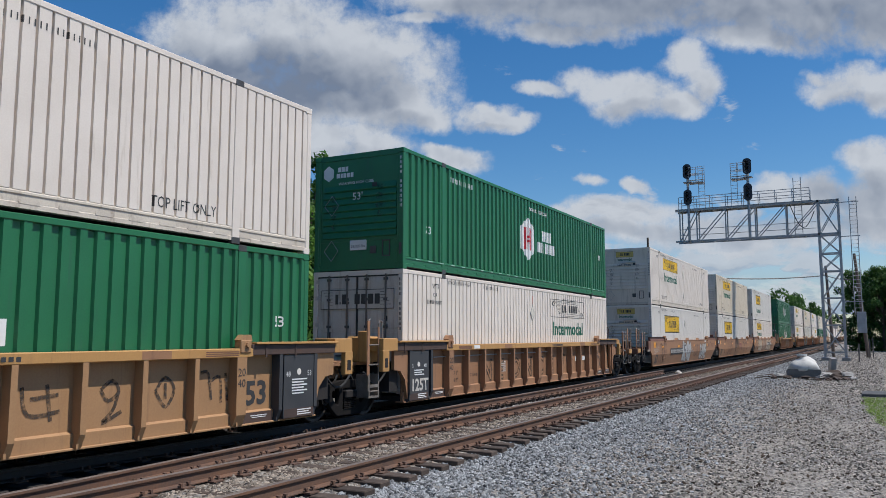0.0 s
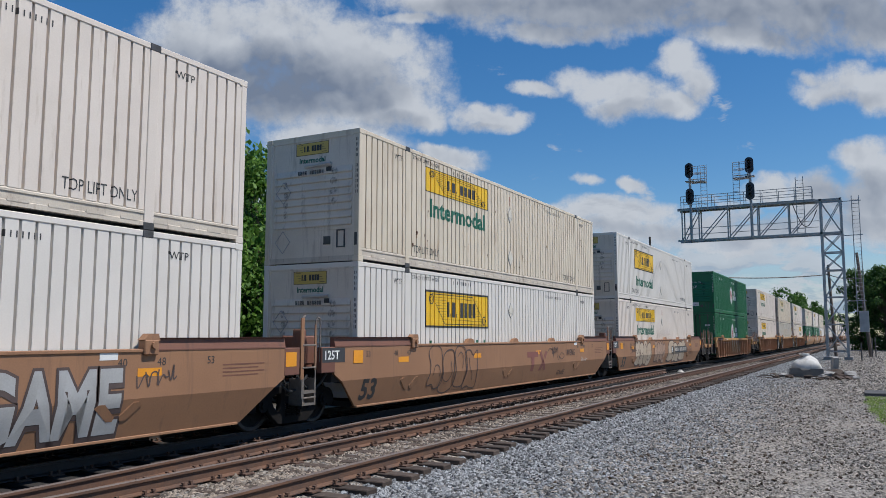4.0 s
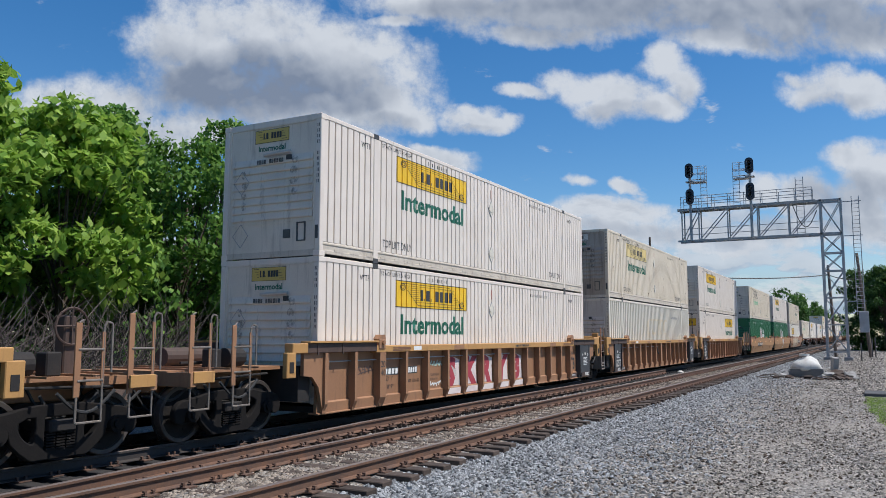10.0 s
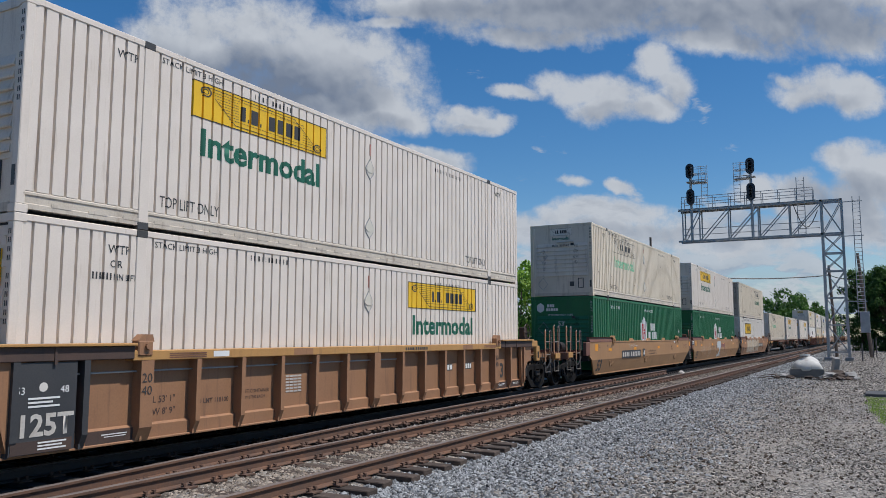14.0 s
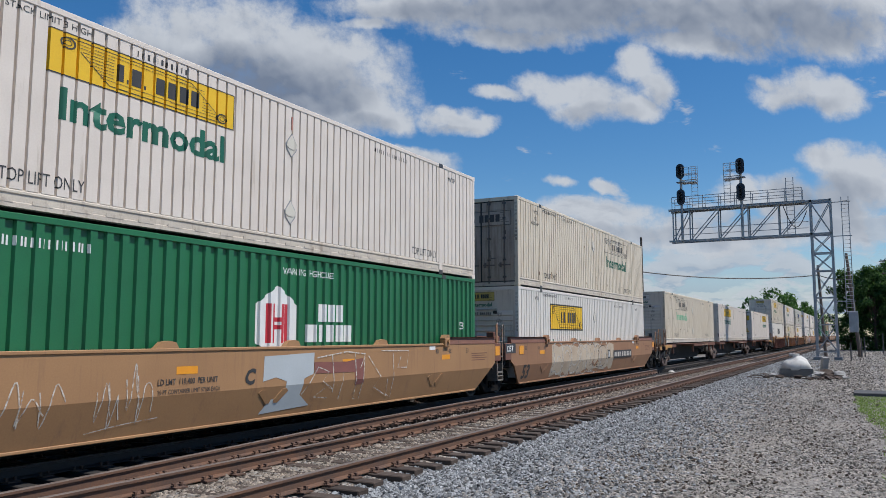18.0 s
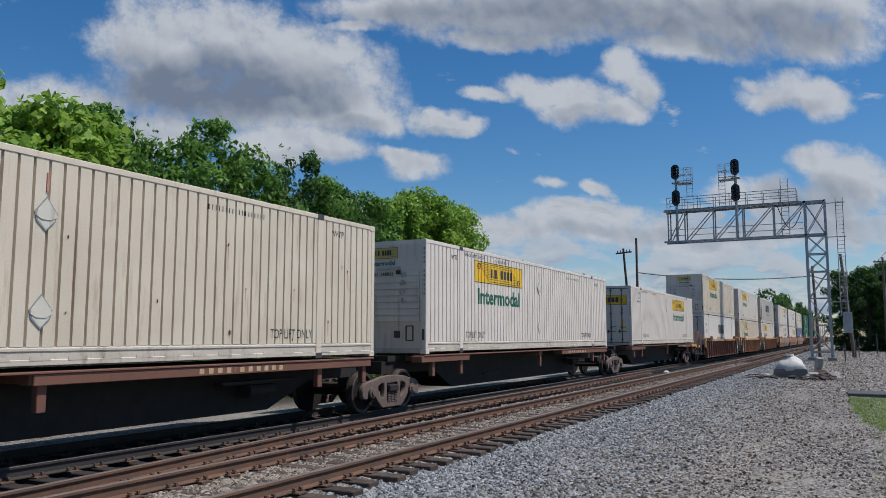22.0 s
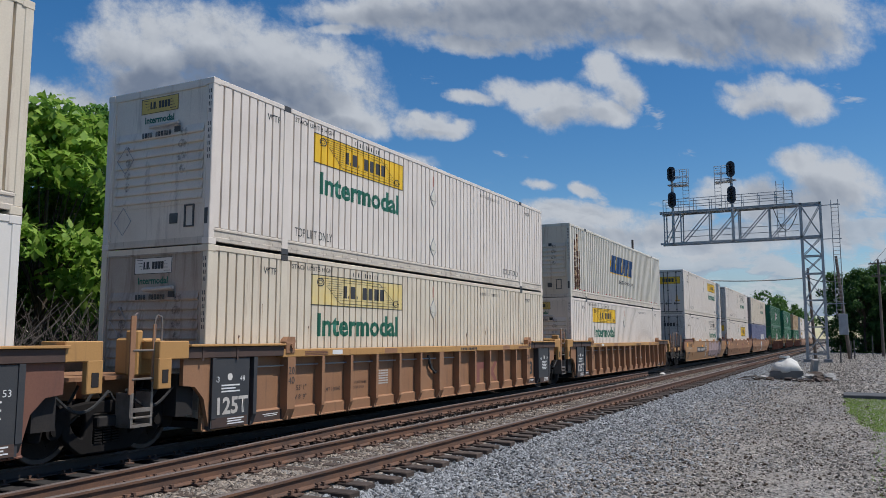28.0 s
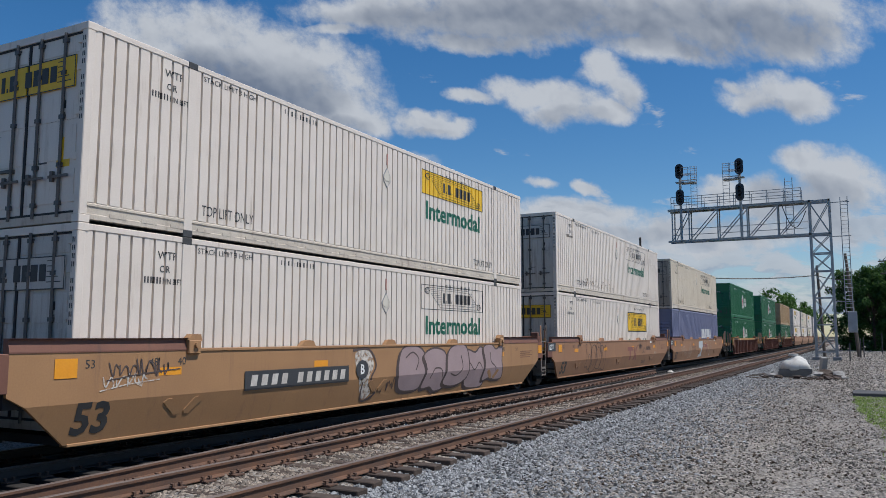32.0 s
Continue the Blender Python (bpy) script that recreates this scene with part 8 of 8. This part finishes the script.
    for i in range(29):
        part("ladder_rung", bar(bmesh.new(), (-0.1, 0.35, 3.6 + 0.31 * i), (-0.1, 0.85, 3.6 + 0.31 * i), 0.018, 4), GALV, ob)
    for z in (4.4, 9.5, 12.2):
        part("ladder_stay", beam(bmesh.new(), (-0.1, 0.2, z), (-0.1, ya, z), 0.06, 0.06), GALV, ob)
    part("access_ladder", bar(bmesh.new(), (-0.5, 4.2, 9.8), (-0.5, 4.2, 14.4), 0.03), GALV, ob)
    part("access_ladder", bar(bmesh.new(), (-0.5, 4.75, 9.8), (-0.5, 4.75, 14.4), 0.03), GALV, ob)
    for i in range(15):
        part("ladder_rung", bar(bmesh.new(), (-0.5, 4.2, 9.9 + 0.3 * i), (-0.5, 4.75, 9.9 + 0.3 * i), 0.016, 4), GALV, ob)
    cab = part("relay_cabinet", box(bmesh.new(), -0.5, 0.4, 0.1, 0.75, 2.0, 3.6, 0.02), GALV, ob, "grey steel relay cabinet on the tower")
    wires = bmesh.new()
    pts = [(-0.6, 3.3 + 0.22 * i, 11.6 - 1.6 * math.sin(math.pi * i / 8) + 0.08 * i) for i in range(9)]
    for a, b in zip(pts, pts[1:]):
        bar(wires, a, b, 0.035, 5)
    part("cable_loop", wires, INK, ob)
    return ob


signal_bridge()


# ---- trees ----
def leaf_material(name, a, b):
    m, n, l, p = nodes_of(name)
    geo = n.new("ShaderNodeNewGeometry")
    mix = n.new("ShaderNodeMix")
    mix.data_type = "RGBA"
    mix.inputs["A"].default_value, mix.inputs["B"].default_value = (*a, 1), (*b, 1)
    l.new(geo.outputs["Random Per Island"], mix.inputs["Factor"])
    l.new(mix.outputs["Result"], p.inputs["Base Color"])
    p.inputs["Roughness"].default_value = 0.55
    p.inputs["Specular IOR Level"].default_value = 0.3
    t = n.new("ShaderNodeBsdfTranslucent")
    l.new(mix.outputs["Result"], t.inputs["Color"])
    s = n.new("ShaderNodeMixShader")
    s.inputs[0].default_value = 0.42
    l.new(p.outputs[0], s.inputs[1]), l.new(t.outputs[0], s.inputs[2]), l.new(s.outputs[0], n["Material Output"].inputs["Surface"])
    return m


LEAF_BRIGHT = leaf_material("bright_leaf", (0.15, 0.29, 0.04), (0.34, 0.48, 0.085))
LEAF_MID = leaf_material("mid_green_leaf", (0.07, 0.17, 0.035), (0.20, 0.34, 0.065))
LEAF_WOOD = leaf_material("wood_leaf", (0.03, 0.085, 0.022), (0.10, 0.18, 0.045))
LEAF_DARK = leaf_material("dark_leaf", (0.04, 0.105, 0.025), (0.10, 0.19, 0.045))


def leaves(clumps, size, per, rnd, aspect=0.6):
    """Leaf blades scattered through clumps (x, y, z, radius); returns vertices and faces."""
    g = np.random.default_rng(rnd.randrange(10 ** 6))
    vs, fs, base = [], [], 0
    for cx, cy, cz, r in clumps:
        k = max(6, int(per * r * r))
        d = g.normal(size=(k, 3))
        d /= np.linalg.norm(d, axis=1)[:, None]
        c = np.array((cx, cy, cz)) + d * (r * g.uniform(0.45, 1.0, (k, 1))) * np.array((1, 1, 0.8))
        u = np.cross(d + g.normal(scale=0.6, size=(k, 3)), (0, 0, 1.0)) + 1e-4
        u /= np.linalg.norm(u, axis=1)[:, None]
        w = np.cross(u, d + g.normal(scale=0.5, size=(k, 3)))
        w /= np.linalg.norm(w, axis=1)[:, None]
        s = size * g.uniform(0.6, 1.3, (k, 1))
        tip, mid, a, b = c + w * s, c - w * s, c + u * s * aspect + w * s * 0.1, c - u * s * aspect + w * s * 0.1
        droop = np.array((0, 0, -0.25)) * s
        q = np.stack((mid, a + droop, tip + 2 * droop, b + droop), 1).reshape(-1, 3)
        vs.append(q)
        fs += [(base + 4 * i, base + 4 * i + 1, base + 4 * i + 2, base + 4 * i + 3) for i in range(k)]
        base += 4 * k
    return np.concatenate(vs), fs


def tree(x, y, height, spread, leaf, label, seed, size=0.17, per=120, crown_from=0.2, clumps=60, trunk_r=0.16, name="tree"):
    rnd = random.Random(seed)
    z0 = bed(y) - 0.05
    ob = tagged(new(name), label, "tree", "trees along the line")
    ob.location = (x, y, z0)
    bm = bmesh.new()
    lean = rnd.uniform(-0.3, 0.3)
    p0, p1 = Vector((0, 0, 0)), Vector((lean, rnd.uniform(-0.2, 0.2), height * 0.55))
    bar(bm, p0, p1, trunk_r, 8, trunk_r * 0.5)
    bar(bm, p1, p1 + Vector((lean * 0.4, 0, height * 0.3)), trunk_r * 0.5, 6, trunk_r * 0.15)
    cl = []
    for i in range(clumps):
        f = crown_from + (1 - crown_from) * rnd.random() ** 0.85
        a = rnd.uniform(0, 2 * math.pi)
        prof = math.sin(math.pi * min(1, max(0.08, (f - crown_from * 0.6) / (1.06 - crown_from * 0.6)))) ** 0.6
        rr = spread * prof * math.sqrt(rnd.uniform(0.15, 1.0))
        c = (lean + rr * math.cos(a), rr * math.sin(a), f * height)
        r = spread * rnd.uniform(0.16, 0.34)
        cl.append((*c, r))
        if i % 3 == 0:
            s = p0.lerp(p1, min(1, 0.3 + 0.7 * f * rnd.uniform(0.6, 0.9)))
            bar(bm, s, Vector(c), trunk_r * 0.22, 5, trunk_r * 0.05)
    part("trunk", bm, BARK, ob)
    vs, fs = leaves(cl, size, per, rnd)
    part("crown", mesh_of("crown", vs.tolist(), fs, leaf), None, ob)
    return ob


NEAR_TREE = "leafy green tree in full summer leaf behind the tracks"
for i, (x, y, h, sp, leaf, size) in enumerate((
        (10.2, 18.6, 8.6, 2.4, LEAF_BRIGHT, 0.17), (13.6, 19.2, 8.3, 2.3, LEAF_BRIGHT, 0.17), (16.2, 21.5, 9.2, 2.4, LEAF_MID, 0.15), (18.6, 20.2, 8.6, 2.2, LEAF_MID, 0.15),
        (20.8, 20.6, 9.9, 1.9, LEAF_MID, 0.15), (23.4, 20.8, 9.2, 2.2, LEAF_MID, 0.15), (25.9, 20.6, 9.8, 1.7, LEAF_DARK, 0.15), (28.3, 21.2, 9.0, 2.2, LEAF_MID, 0.15),
        (31.6, 22.0, 9.2, 2.4, LEAF_DARK, 0.15), (35.0, 23.0, 9.4, 2.4, LEAF_MID, 0.16), (38.6, 23.6, 10.1, 2.6, LEAF_BRIGHT, 0.18), (42.8, 24.0, 11.0, 3.4, LEAF_BRIGHT, 0.18),
        (47.0, 24.4, 10.9, 3.0, LEAF_BRIGHT, 0.18), (21.5, 26.0, 9.4, 3.2, LEAF_DARK, 0.16), (12.0, 25.0, 9.0, 3.4, LEAF_DARK, 0.16), (30.0, 26.5, 9.0, 3.2, LEAF_DARK, 0.16))):
    tree(x, y, h, sp, leaf, NEAR_TREE, 100 + i, size * (0.98 if i < 2 else 0.82), 230 if i < 2 else 290, 0.30 if i < 3 else 0.12, 100)
for i, (x, y, h, sp, leaf) in enumerate(((73, 31, 9.6, 3.4, LEAF_BRIGHT), (80, 31, 10.2, 3.8, LEAF_BRIGHT), (87, 32, 9.4, 3.0, LEAF_MID), (97, 31, 10.0, 2.6, LEAF_DARK), (62, 31, 8.6, 3.2, LEAF_MID), (54, 29, 8.6, 3.0, LEAF_MID))):
    tree(x, y, h, sp, leaf, "rounded green tree standing beyond the railway", 140 + i, 0.28, 60, 0.1, 60)
for i, (x, y, h, sp) in enumerate(((250, 27, 13, 6), (290, 26, 17.5, 7), (340, 27, 18, 8), (400, 25, 17, 8), (460, 24, 17, 9), (220, 34, 10, 6))):
    tree(x, y, h, sp, LEAF_DARK, "distant dark green tree beside the line", 160 + i, 0.7, 9, 0.1, 50, 0.3)
for i, (x, y, h, sp) in enumerate(((116, 1.1, 10.4, 2.7), (114, -1.6, 10.4, 3.0), (116, -4.4, 11.0, 3.6), (112, -7.4, 10.0, 3.4), (120, -10.5, 11.5, 4.0), (108, -11.0, 9.0, 3.2), (126, -3.0, 10.5, 3.6), (113, -15.0, 10.5, 4.0))):
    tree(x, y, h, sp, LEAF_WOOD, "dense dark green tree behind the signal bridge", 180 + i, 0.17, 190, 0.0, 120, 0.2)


for i, (x, h) in enumerate(((15.3, 9.2), (17.0, 9.15), (17.9, 9.05), (14.9, 8.7), (24.6, 10.2))):
    tree(x, 20.0, h, 0.42, LEAF_MID, "slender young tree with sparse small leaves above the thicket", 210 + i, 0.075, 260, 0.6, 22, 0.04, "sapling")


def brush(x0, x1, y0, y1, count, seed, tall=1.0):
    """Dry bare stems and undergrowth below the trees."""
    rnd = random.Random(seed)
    bm = bmesh.new()
    for _ in range(count):
        p = Vector((rnd.uniform(x0, x1), rnd.uniform(y0, y1), -0.4))
        d = Vector((rnd.uniform(-0.6, 0.6), rnd.uniform(-0.5, 0.3), 1)).normalized()
        for k in range(3):
            q = p + d * rnd.uniform(0.5, 1.1) * tall
            bar(bm, p, q, 0.026 / (k + 1), 3, 0.018 / (k + 1))
            p = q
            d = (d + Vector((rnd.uniform(-0.6, 0.6), rnd.uniform(-0.6, 0.6), rnd.uniform(-0.5, 0.4)))).normalized()
    ob = tagged(part("brush", bm, TWIG), "tangle of dry bare brush under the trees", "brush", kind="stuff")
    cl = [(rnd.uniform(x0, x1), rnd.uniform(y0 + 1, y1 + 2), rnd.uniform(-0.3, 1.4), rnd.uniform(0.3, 0.7)) for _ in range(40)]
    vs, fs = leaves(cl, 0.11, 130, rnd)
    return tagged(new("undergrowth", mesh_of("undergrowth", vs.tolist(), fs, LEAF_DARK)), "low dark green undergrowth along the tree line", "bush", kind="stuff")


brush(6, 15.5, 15.2, 17.0, 700, 7, 1.2)
brush(22, 36, 17.6, 18.6, 60, 8, 1.0)


def hedge():
    """Leafy growth that closes the gap below the crowns."""
    rnd = random.Random(41)
    cl = [(rnd.uniform(14.5, 40), rnd.uniform(17.2, 19.2), rnd.uniform(-0.3, 4.2), rnd.uniform(0.5, 1.0)) for _ in range(150)]
    vs, fs = leaves(cl, 0.13, 150, rnd)
    return tagged(new("undergrowth", mesh_of("undergrowth", vs.tolist(), fs, LEAF_MID)), "mid-green leafy growth below the tree crowns", "bush", kind="stuff")


hedge()


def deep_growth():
    """Growth behind the brush, the wood's inner shade put into its leaf colour."""
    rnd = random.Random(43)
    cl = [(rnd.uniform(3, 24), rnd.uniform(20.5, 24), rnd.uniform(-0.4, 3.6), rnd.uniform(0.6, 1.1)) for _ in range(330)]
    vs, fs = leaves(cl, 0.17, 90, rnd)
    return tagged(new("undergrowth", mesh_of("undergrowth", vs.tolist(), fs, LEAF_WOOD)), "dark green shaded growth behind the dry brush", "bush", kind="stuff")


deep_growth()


def thicket():
    rnd = random.Random(19)
    cl = [(rnd.uniform(2, 60), rnd.uniform(24, 28), rnd.uniform(-0.3, 5.5), rnd.uniform(0.7, 1.4)) for _ in range(260)]
    vs, fs = leaves(cl, 0.24, 45, rnd)
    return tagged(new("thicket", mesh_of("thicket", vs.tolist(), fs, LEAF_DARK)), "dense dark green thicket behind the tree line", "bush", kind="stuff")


thicket()


# ---- poles and wires ----
def utility_pole(foot, top, r, label, arm=None):
    ob = tagged(new("utility_pole"), label, "utility pole")
    ob.location = foot
    d = Vector(top) - Vector(foot)
    part("pole", bar(bmesh.new(), (0, 0, -0.3), d, r, 8, r * 0.7), POLEWOOD, ob)
    if arm:
        for z, w in arm:
            c = d * ((d.z - z) / d.z)
            part("cross_arm", beam(bmesh.new(), c + Vector((-w * 0.5, -w * 0.85, 0)), c + Vector((w * 0.5, w * 0.85, 0)), 0.1, 0.12), POLEWOOD, ob)
            for k in (-0.8, -0.4, 0.4, 0.8):
                part("insulator", bar(bmesh.new(), c + Vector((w * 0.5 * k, w * 0.85 * k, 0.05)), c + Vector((w * 0.5 * k, w * 0.85 * k, 0.22)), 0.04, 6), STEEL, ob)
    return ob


def cable(a, b, sag, r, label, n=14):
    a, b = Vector(a), Vector(b)
    u = (b - a).cross(Vector((0, 0, 1))).normalized()
    w = u.cross((b - a).normalized())
    vs, fs = [], []
    for i in range(n + 1):
        c = a.lerp(b, i / n) - Vector((0, 0, sag * 4 * (i / n) * (1 - i / n)))
        vs += [c + (u * math.cos(k * 1.2566) + w * math.sin(k * 1.2566)) * r for k in range(5)]
    for i in range(n):
        fs += [(5 * i + k, 5 * i + (k + 1) % 5, 5 * i + 5 + (k + 1) % 5, 5 * i + 5 + k) for k in range(5)]
    bm = mesh_of("overhead_cable", [tuple(p) for p in vs], fs, INK)
    return tagged(part("overhead_cable", bm, None), label, "cable")


utility_pole((70.1, 17, -0.4), (70.1, 17, 10.5), 0.14, "tall bare weathered timber pole beyond the train")
utility_pole((68.2, 17, -0.4), (65.5, 17, 9.1), 0.13, "leaning timber pole with a short cross arm", ((0.35, 0.9),))
utility_pole((80, 0.1, -0.2), (80, 0.82, 9.2), 0.17, "leaning weathered timber pole beside the signal bridge")
utility_pole((80, 2.9, -0.2), (80, 3.2, 8.2), 0.15, "old timber pole behind the signal bridge")
utility_pole((92, -2.9, -0.2), (92, -2.9, 9.8), 0.15, "timber power pole with two cross arms", ((0.4, 1.0), (1.7, 0.8)))
cable((70.1, 17, 7.4), (80, 3.2, 7.3), 0.45, 0.05, "thick black cable slung between two timber poles")
cable((80, 3.2, 7.3), (80, 0.7, 6.9), 0.2, 0.04, "black cable between leaning poles")
cable((92, -3.4, 9.6), (30, -30, 40), 1.0, 0.02, "thin power wire running up out of sight")
cable((92, -2.6, 9.6), (30, -28, 40), 1.0, 0.02, "thin power wire running up out of sight")


# ---- the lot: capped footing, rubble, marker posts, slab, grass ----
def capped_footing():
    ob = tagged(new("capped_footing"), "white domed cover on a dark concrete footing amid rubble", "cover")
    ob.location = (39.6, 2.65, -0.10)
    part("footing", made(prism, [(-0.75, 0), (0.75, 0), (0.68, 0.36), (-0.68, 0.36)], -0.6, 0.6, "x"), paint("stained_concrete", (0.21, 0.20, 0.185), (0.12, 0.11, 0.10), 3, 0.9, bump=0.4), ob)
    bm = bmesh.new()
    bmesh.ops.create_uvsphere(bm, u_segments=24, v_segments=12, radius=0.62)
    for v in bm.verts:
        k = 1 + 0.22 * noise.noise(v.co * 2.3) + 0.08 * noise.noise(v.co * 7)
        v.co.x, v.co.y = v.co.x * k, v.co.y * k
        v.co.z = max(-0.06, v.co.z) * 0.92 * (1 + 0.16 * noise.noise(v.co * 3.1)) + 0.34
    me = part("dome", bm, DOME, ob, "sun-bleached white plastic dome")
    for f in me.data.polygons:
        f.use_smooth = True
    part("cap", bar(bmesh.new(), (0, 0.1, 0.93), (0, 0.1, 1.02), 0.22, 12), DOME, ob)
    return ob


capped_footing()


def chunk(x, y, r, material, label, seed, flat=0.6, name="rubble_block"):
    rnd = random.Random(seed)
    bm = bmesh.new()
    bmesh.ops.create_icosphere(bm, subdivisions=2, radius=r)
    for v in bm.verts:
        v.co *= 0.8 + 0.45 * noise.noise(v.co * (1.6 / r) + Vector((seed, 0, 0)))
        v.co.z = max(-0.25 * r, v.co.z * flat)
    ob = tagged(part(name, bm, material), label, "rubble", "rubble round the footing")
    ob.matrix_basis = pose(x, y, bed(y) + 0.2 * r, 0, 0, rnd.uniform(0, 360))


for i, (x, y, r) in enumerate(((39.0, 1.75, 0.42), (38.6, 1.35, 0.36), (39.8, 1.5, 0.5), (38.2, 1.95, 0.28), (38.0, 2.5, 0.26), (38.2, 3.3, 0.24), (38.9, 3.65, 0.3), (38.1, 1.0, 0.22), (37.5, 1.6, 0.2), (40.2, 1.0, 0.4), (37.9, 3.8, 0.18), (37.4, 2.0, 0.15), (38.9, 0.7, 0.2), (37.7, 1.25, 0.22))):
    chunk(x, y, r, (CONCRETE, TIE, TIE)[i % 3], "broken grey concrete and timber rubble on the gravel", 200 + i)
def debris():
    """Dark broken boards and sticks strewn round the footing."""
    rnd = random.Random(58)
    for i in range(26):
        x, y, a, n = rnd.uniform(37.2, 40.4), rnd.uniform(0.5, 4.3), rnd.uniform(0, 3.14), rnd.uniform(0.25, 0.8)
        z = bed(y) + rnd.uniform(0.02, 0.12)
        d = Vector((math.cos(a), math.sin(a), rnd.uniform(-0.1, 0.25))) * n / 2
        c = Vector((x, y, z + abs(d.z)))
        tagged(part("broken_board", beam(bmesh.new(), c - d, c + d, rnd.uniform(0.03, 0.10), rnd.uniform(0.02, 0.05)), (TIE, POLEWOOD)[i % 2]), "dark broken board lying amid the rubble", "board", "rubble round the footing")


debris()
chunk(37.7, 2.25, 0.17, CLEAN, "crumpled white scrap lying on the gravel", 230, 0.3, "scrap")
chunk(43.9, 9.2, 0.2, CLEAN, "pale scrap lying beside the rails", 231, 0.6, "scrap")
tagged(part("concrete_post", beam(bmesh.new(), (40.3, 1.62, -0.2), (40.1, 1.5, 0.75), 0.24, 0.24), CONCRETE), "leaning broken concrete post", "post")
for x, y, h in ((79, 0.0, 1.5), (79.3, -0.25, 1.6), (66.5, 0.72, 1.2), (94, -2.0, 2.0)):
    tagged(part("marker_post", bar(bmesh.new(), (x, y, -0.2), (x, y, h), 0.05, 6), STEEL), "thin dark steel marker post", "post")
tagged(part("pavement", box(bmesh.new(), 27.9, 29.4, -14, 0.29, -0.22, -0.03, 0.02), paint("weathered_dark_concrete", (0.085, 0.086, 0.088), (0.06, 0.06, 0.062), 3, 0.9, bump=0.4)), "raised weathered concrete slab at the lot's edge", "slab", kind="structure")


def grass():
    g = np.random.default_rng(5)
    n = 15000
    x = np.where(g.random(n) < 0.12, g.uniform(10, 18, n), g.uniform(18.2, 27.6, n))
    edge = np.interp(x, (9, 13, 16, 18.5, 20, 22, 25, 28), (-0.30, -0.26, -0.28, -0.30, -0.12, 0.04, 0.18, 0.25))
    y = edge - 2.2 * g.random(n) ** 1.35 + 0.05 * np.sin(x * 2.3) + g.normal(scale=0.04, size=n)
    h = g.uniform(0.03, 0.085, n)
    a = g.uniform(0, 6.28, n)
    z = -0.16
    b = np.stack((x, y, np.full(n, z)), 1)
    side = np.stack((np.cos(a), np.sin(a), np.zeros(n)), 1) * 0.012
    tip = b + np.stack((g.normal(scale=0.05, size=n), g.normal(scale=0.05, size=n), h), 1)
    v = np.stack((b - side, b + side, tip), 1).reshape(-1, 3)
    ob = new("grass", mesh_of("grass", v.tolist(), [(3 * i, 3 * i + 1, 3 * i + 2) for i in range(n)], leaf_material("grass_blade", (0.12, 0.22, 0.035), (0.26, 0.36, 0.075))))
    return tagged(ob, "short green grass at the edge of the gravel lot", "grass", kind="stuff")


grass()

# ---- motion ----
def motions():
    rows = (0.0, 32.0)
    for ob, x, z in TRAIN:
        walk(ob, [(t, pose(x - SPEED * t, YC, z)) for t in rows])
    h = CLOUD_H
    walk(clouds, [(t, pose(EYE.x - 0.0011 * h * t, EYE.y + 0.0086 * h * t, EYE.z)) for t in rows])
    step = 1 / FPS
    for w, x in TRUCKS:
        dx = w.location.x
        near = (x - 30) / SPEED, (x + 4) / SPEED          # it rolls past the eye between these times
        a, b = max(0.0, near[0]), min(32.0, near[1])
        ts = [0.0] + [a + i * step for i in range(int((b - a) / step) + 1) if 0 < a + i * step < 32] + [32.0]
        if len(ts) < 4:
            ts = [0.0, 32.0]
        out = []
        for t in ts:
            turn = (min(max(t, a), b) - a) * SPEED / WHEEL_R
            out.append((t, Matrix.Translation((dx, 0, WHEEL_R)) @ Matrix.Rotation(-turn, 4, "Y")))
        walk(w, out)


motions()
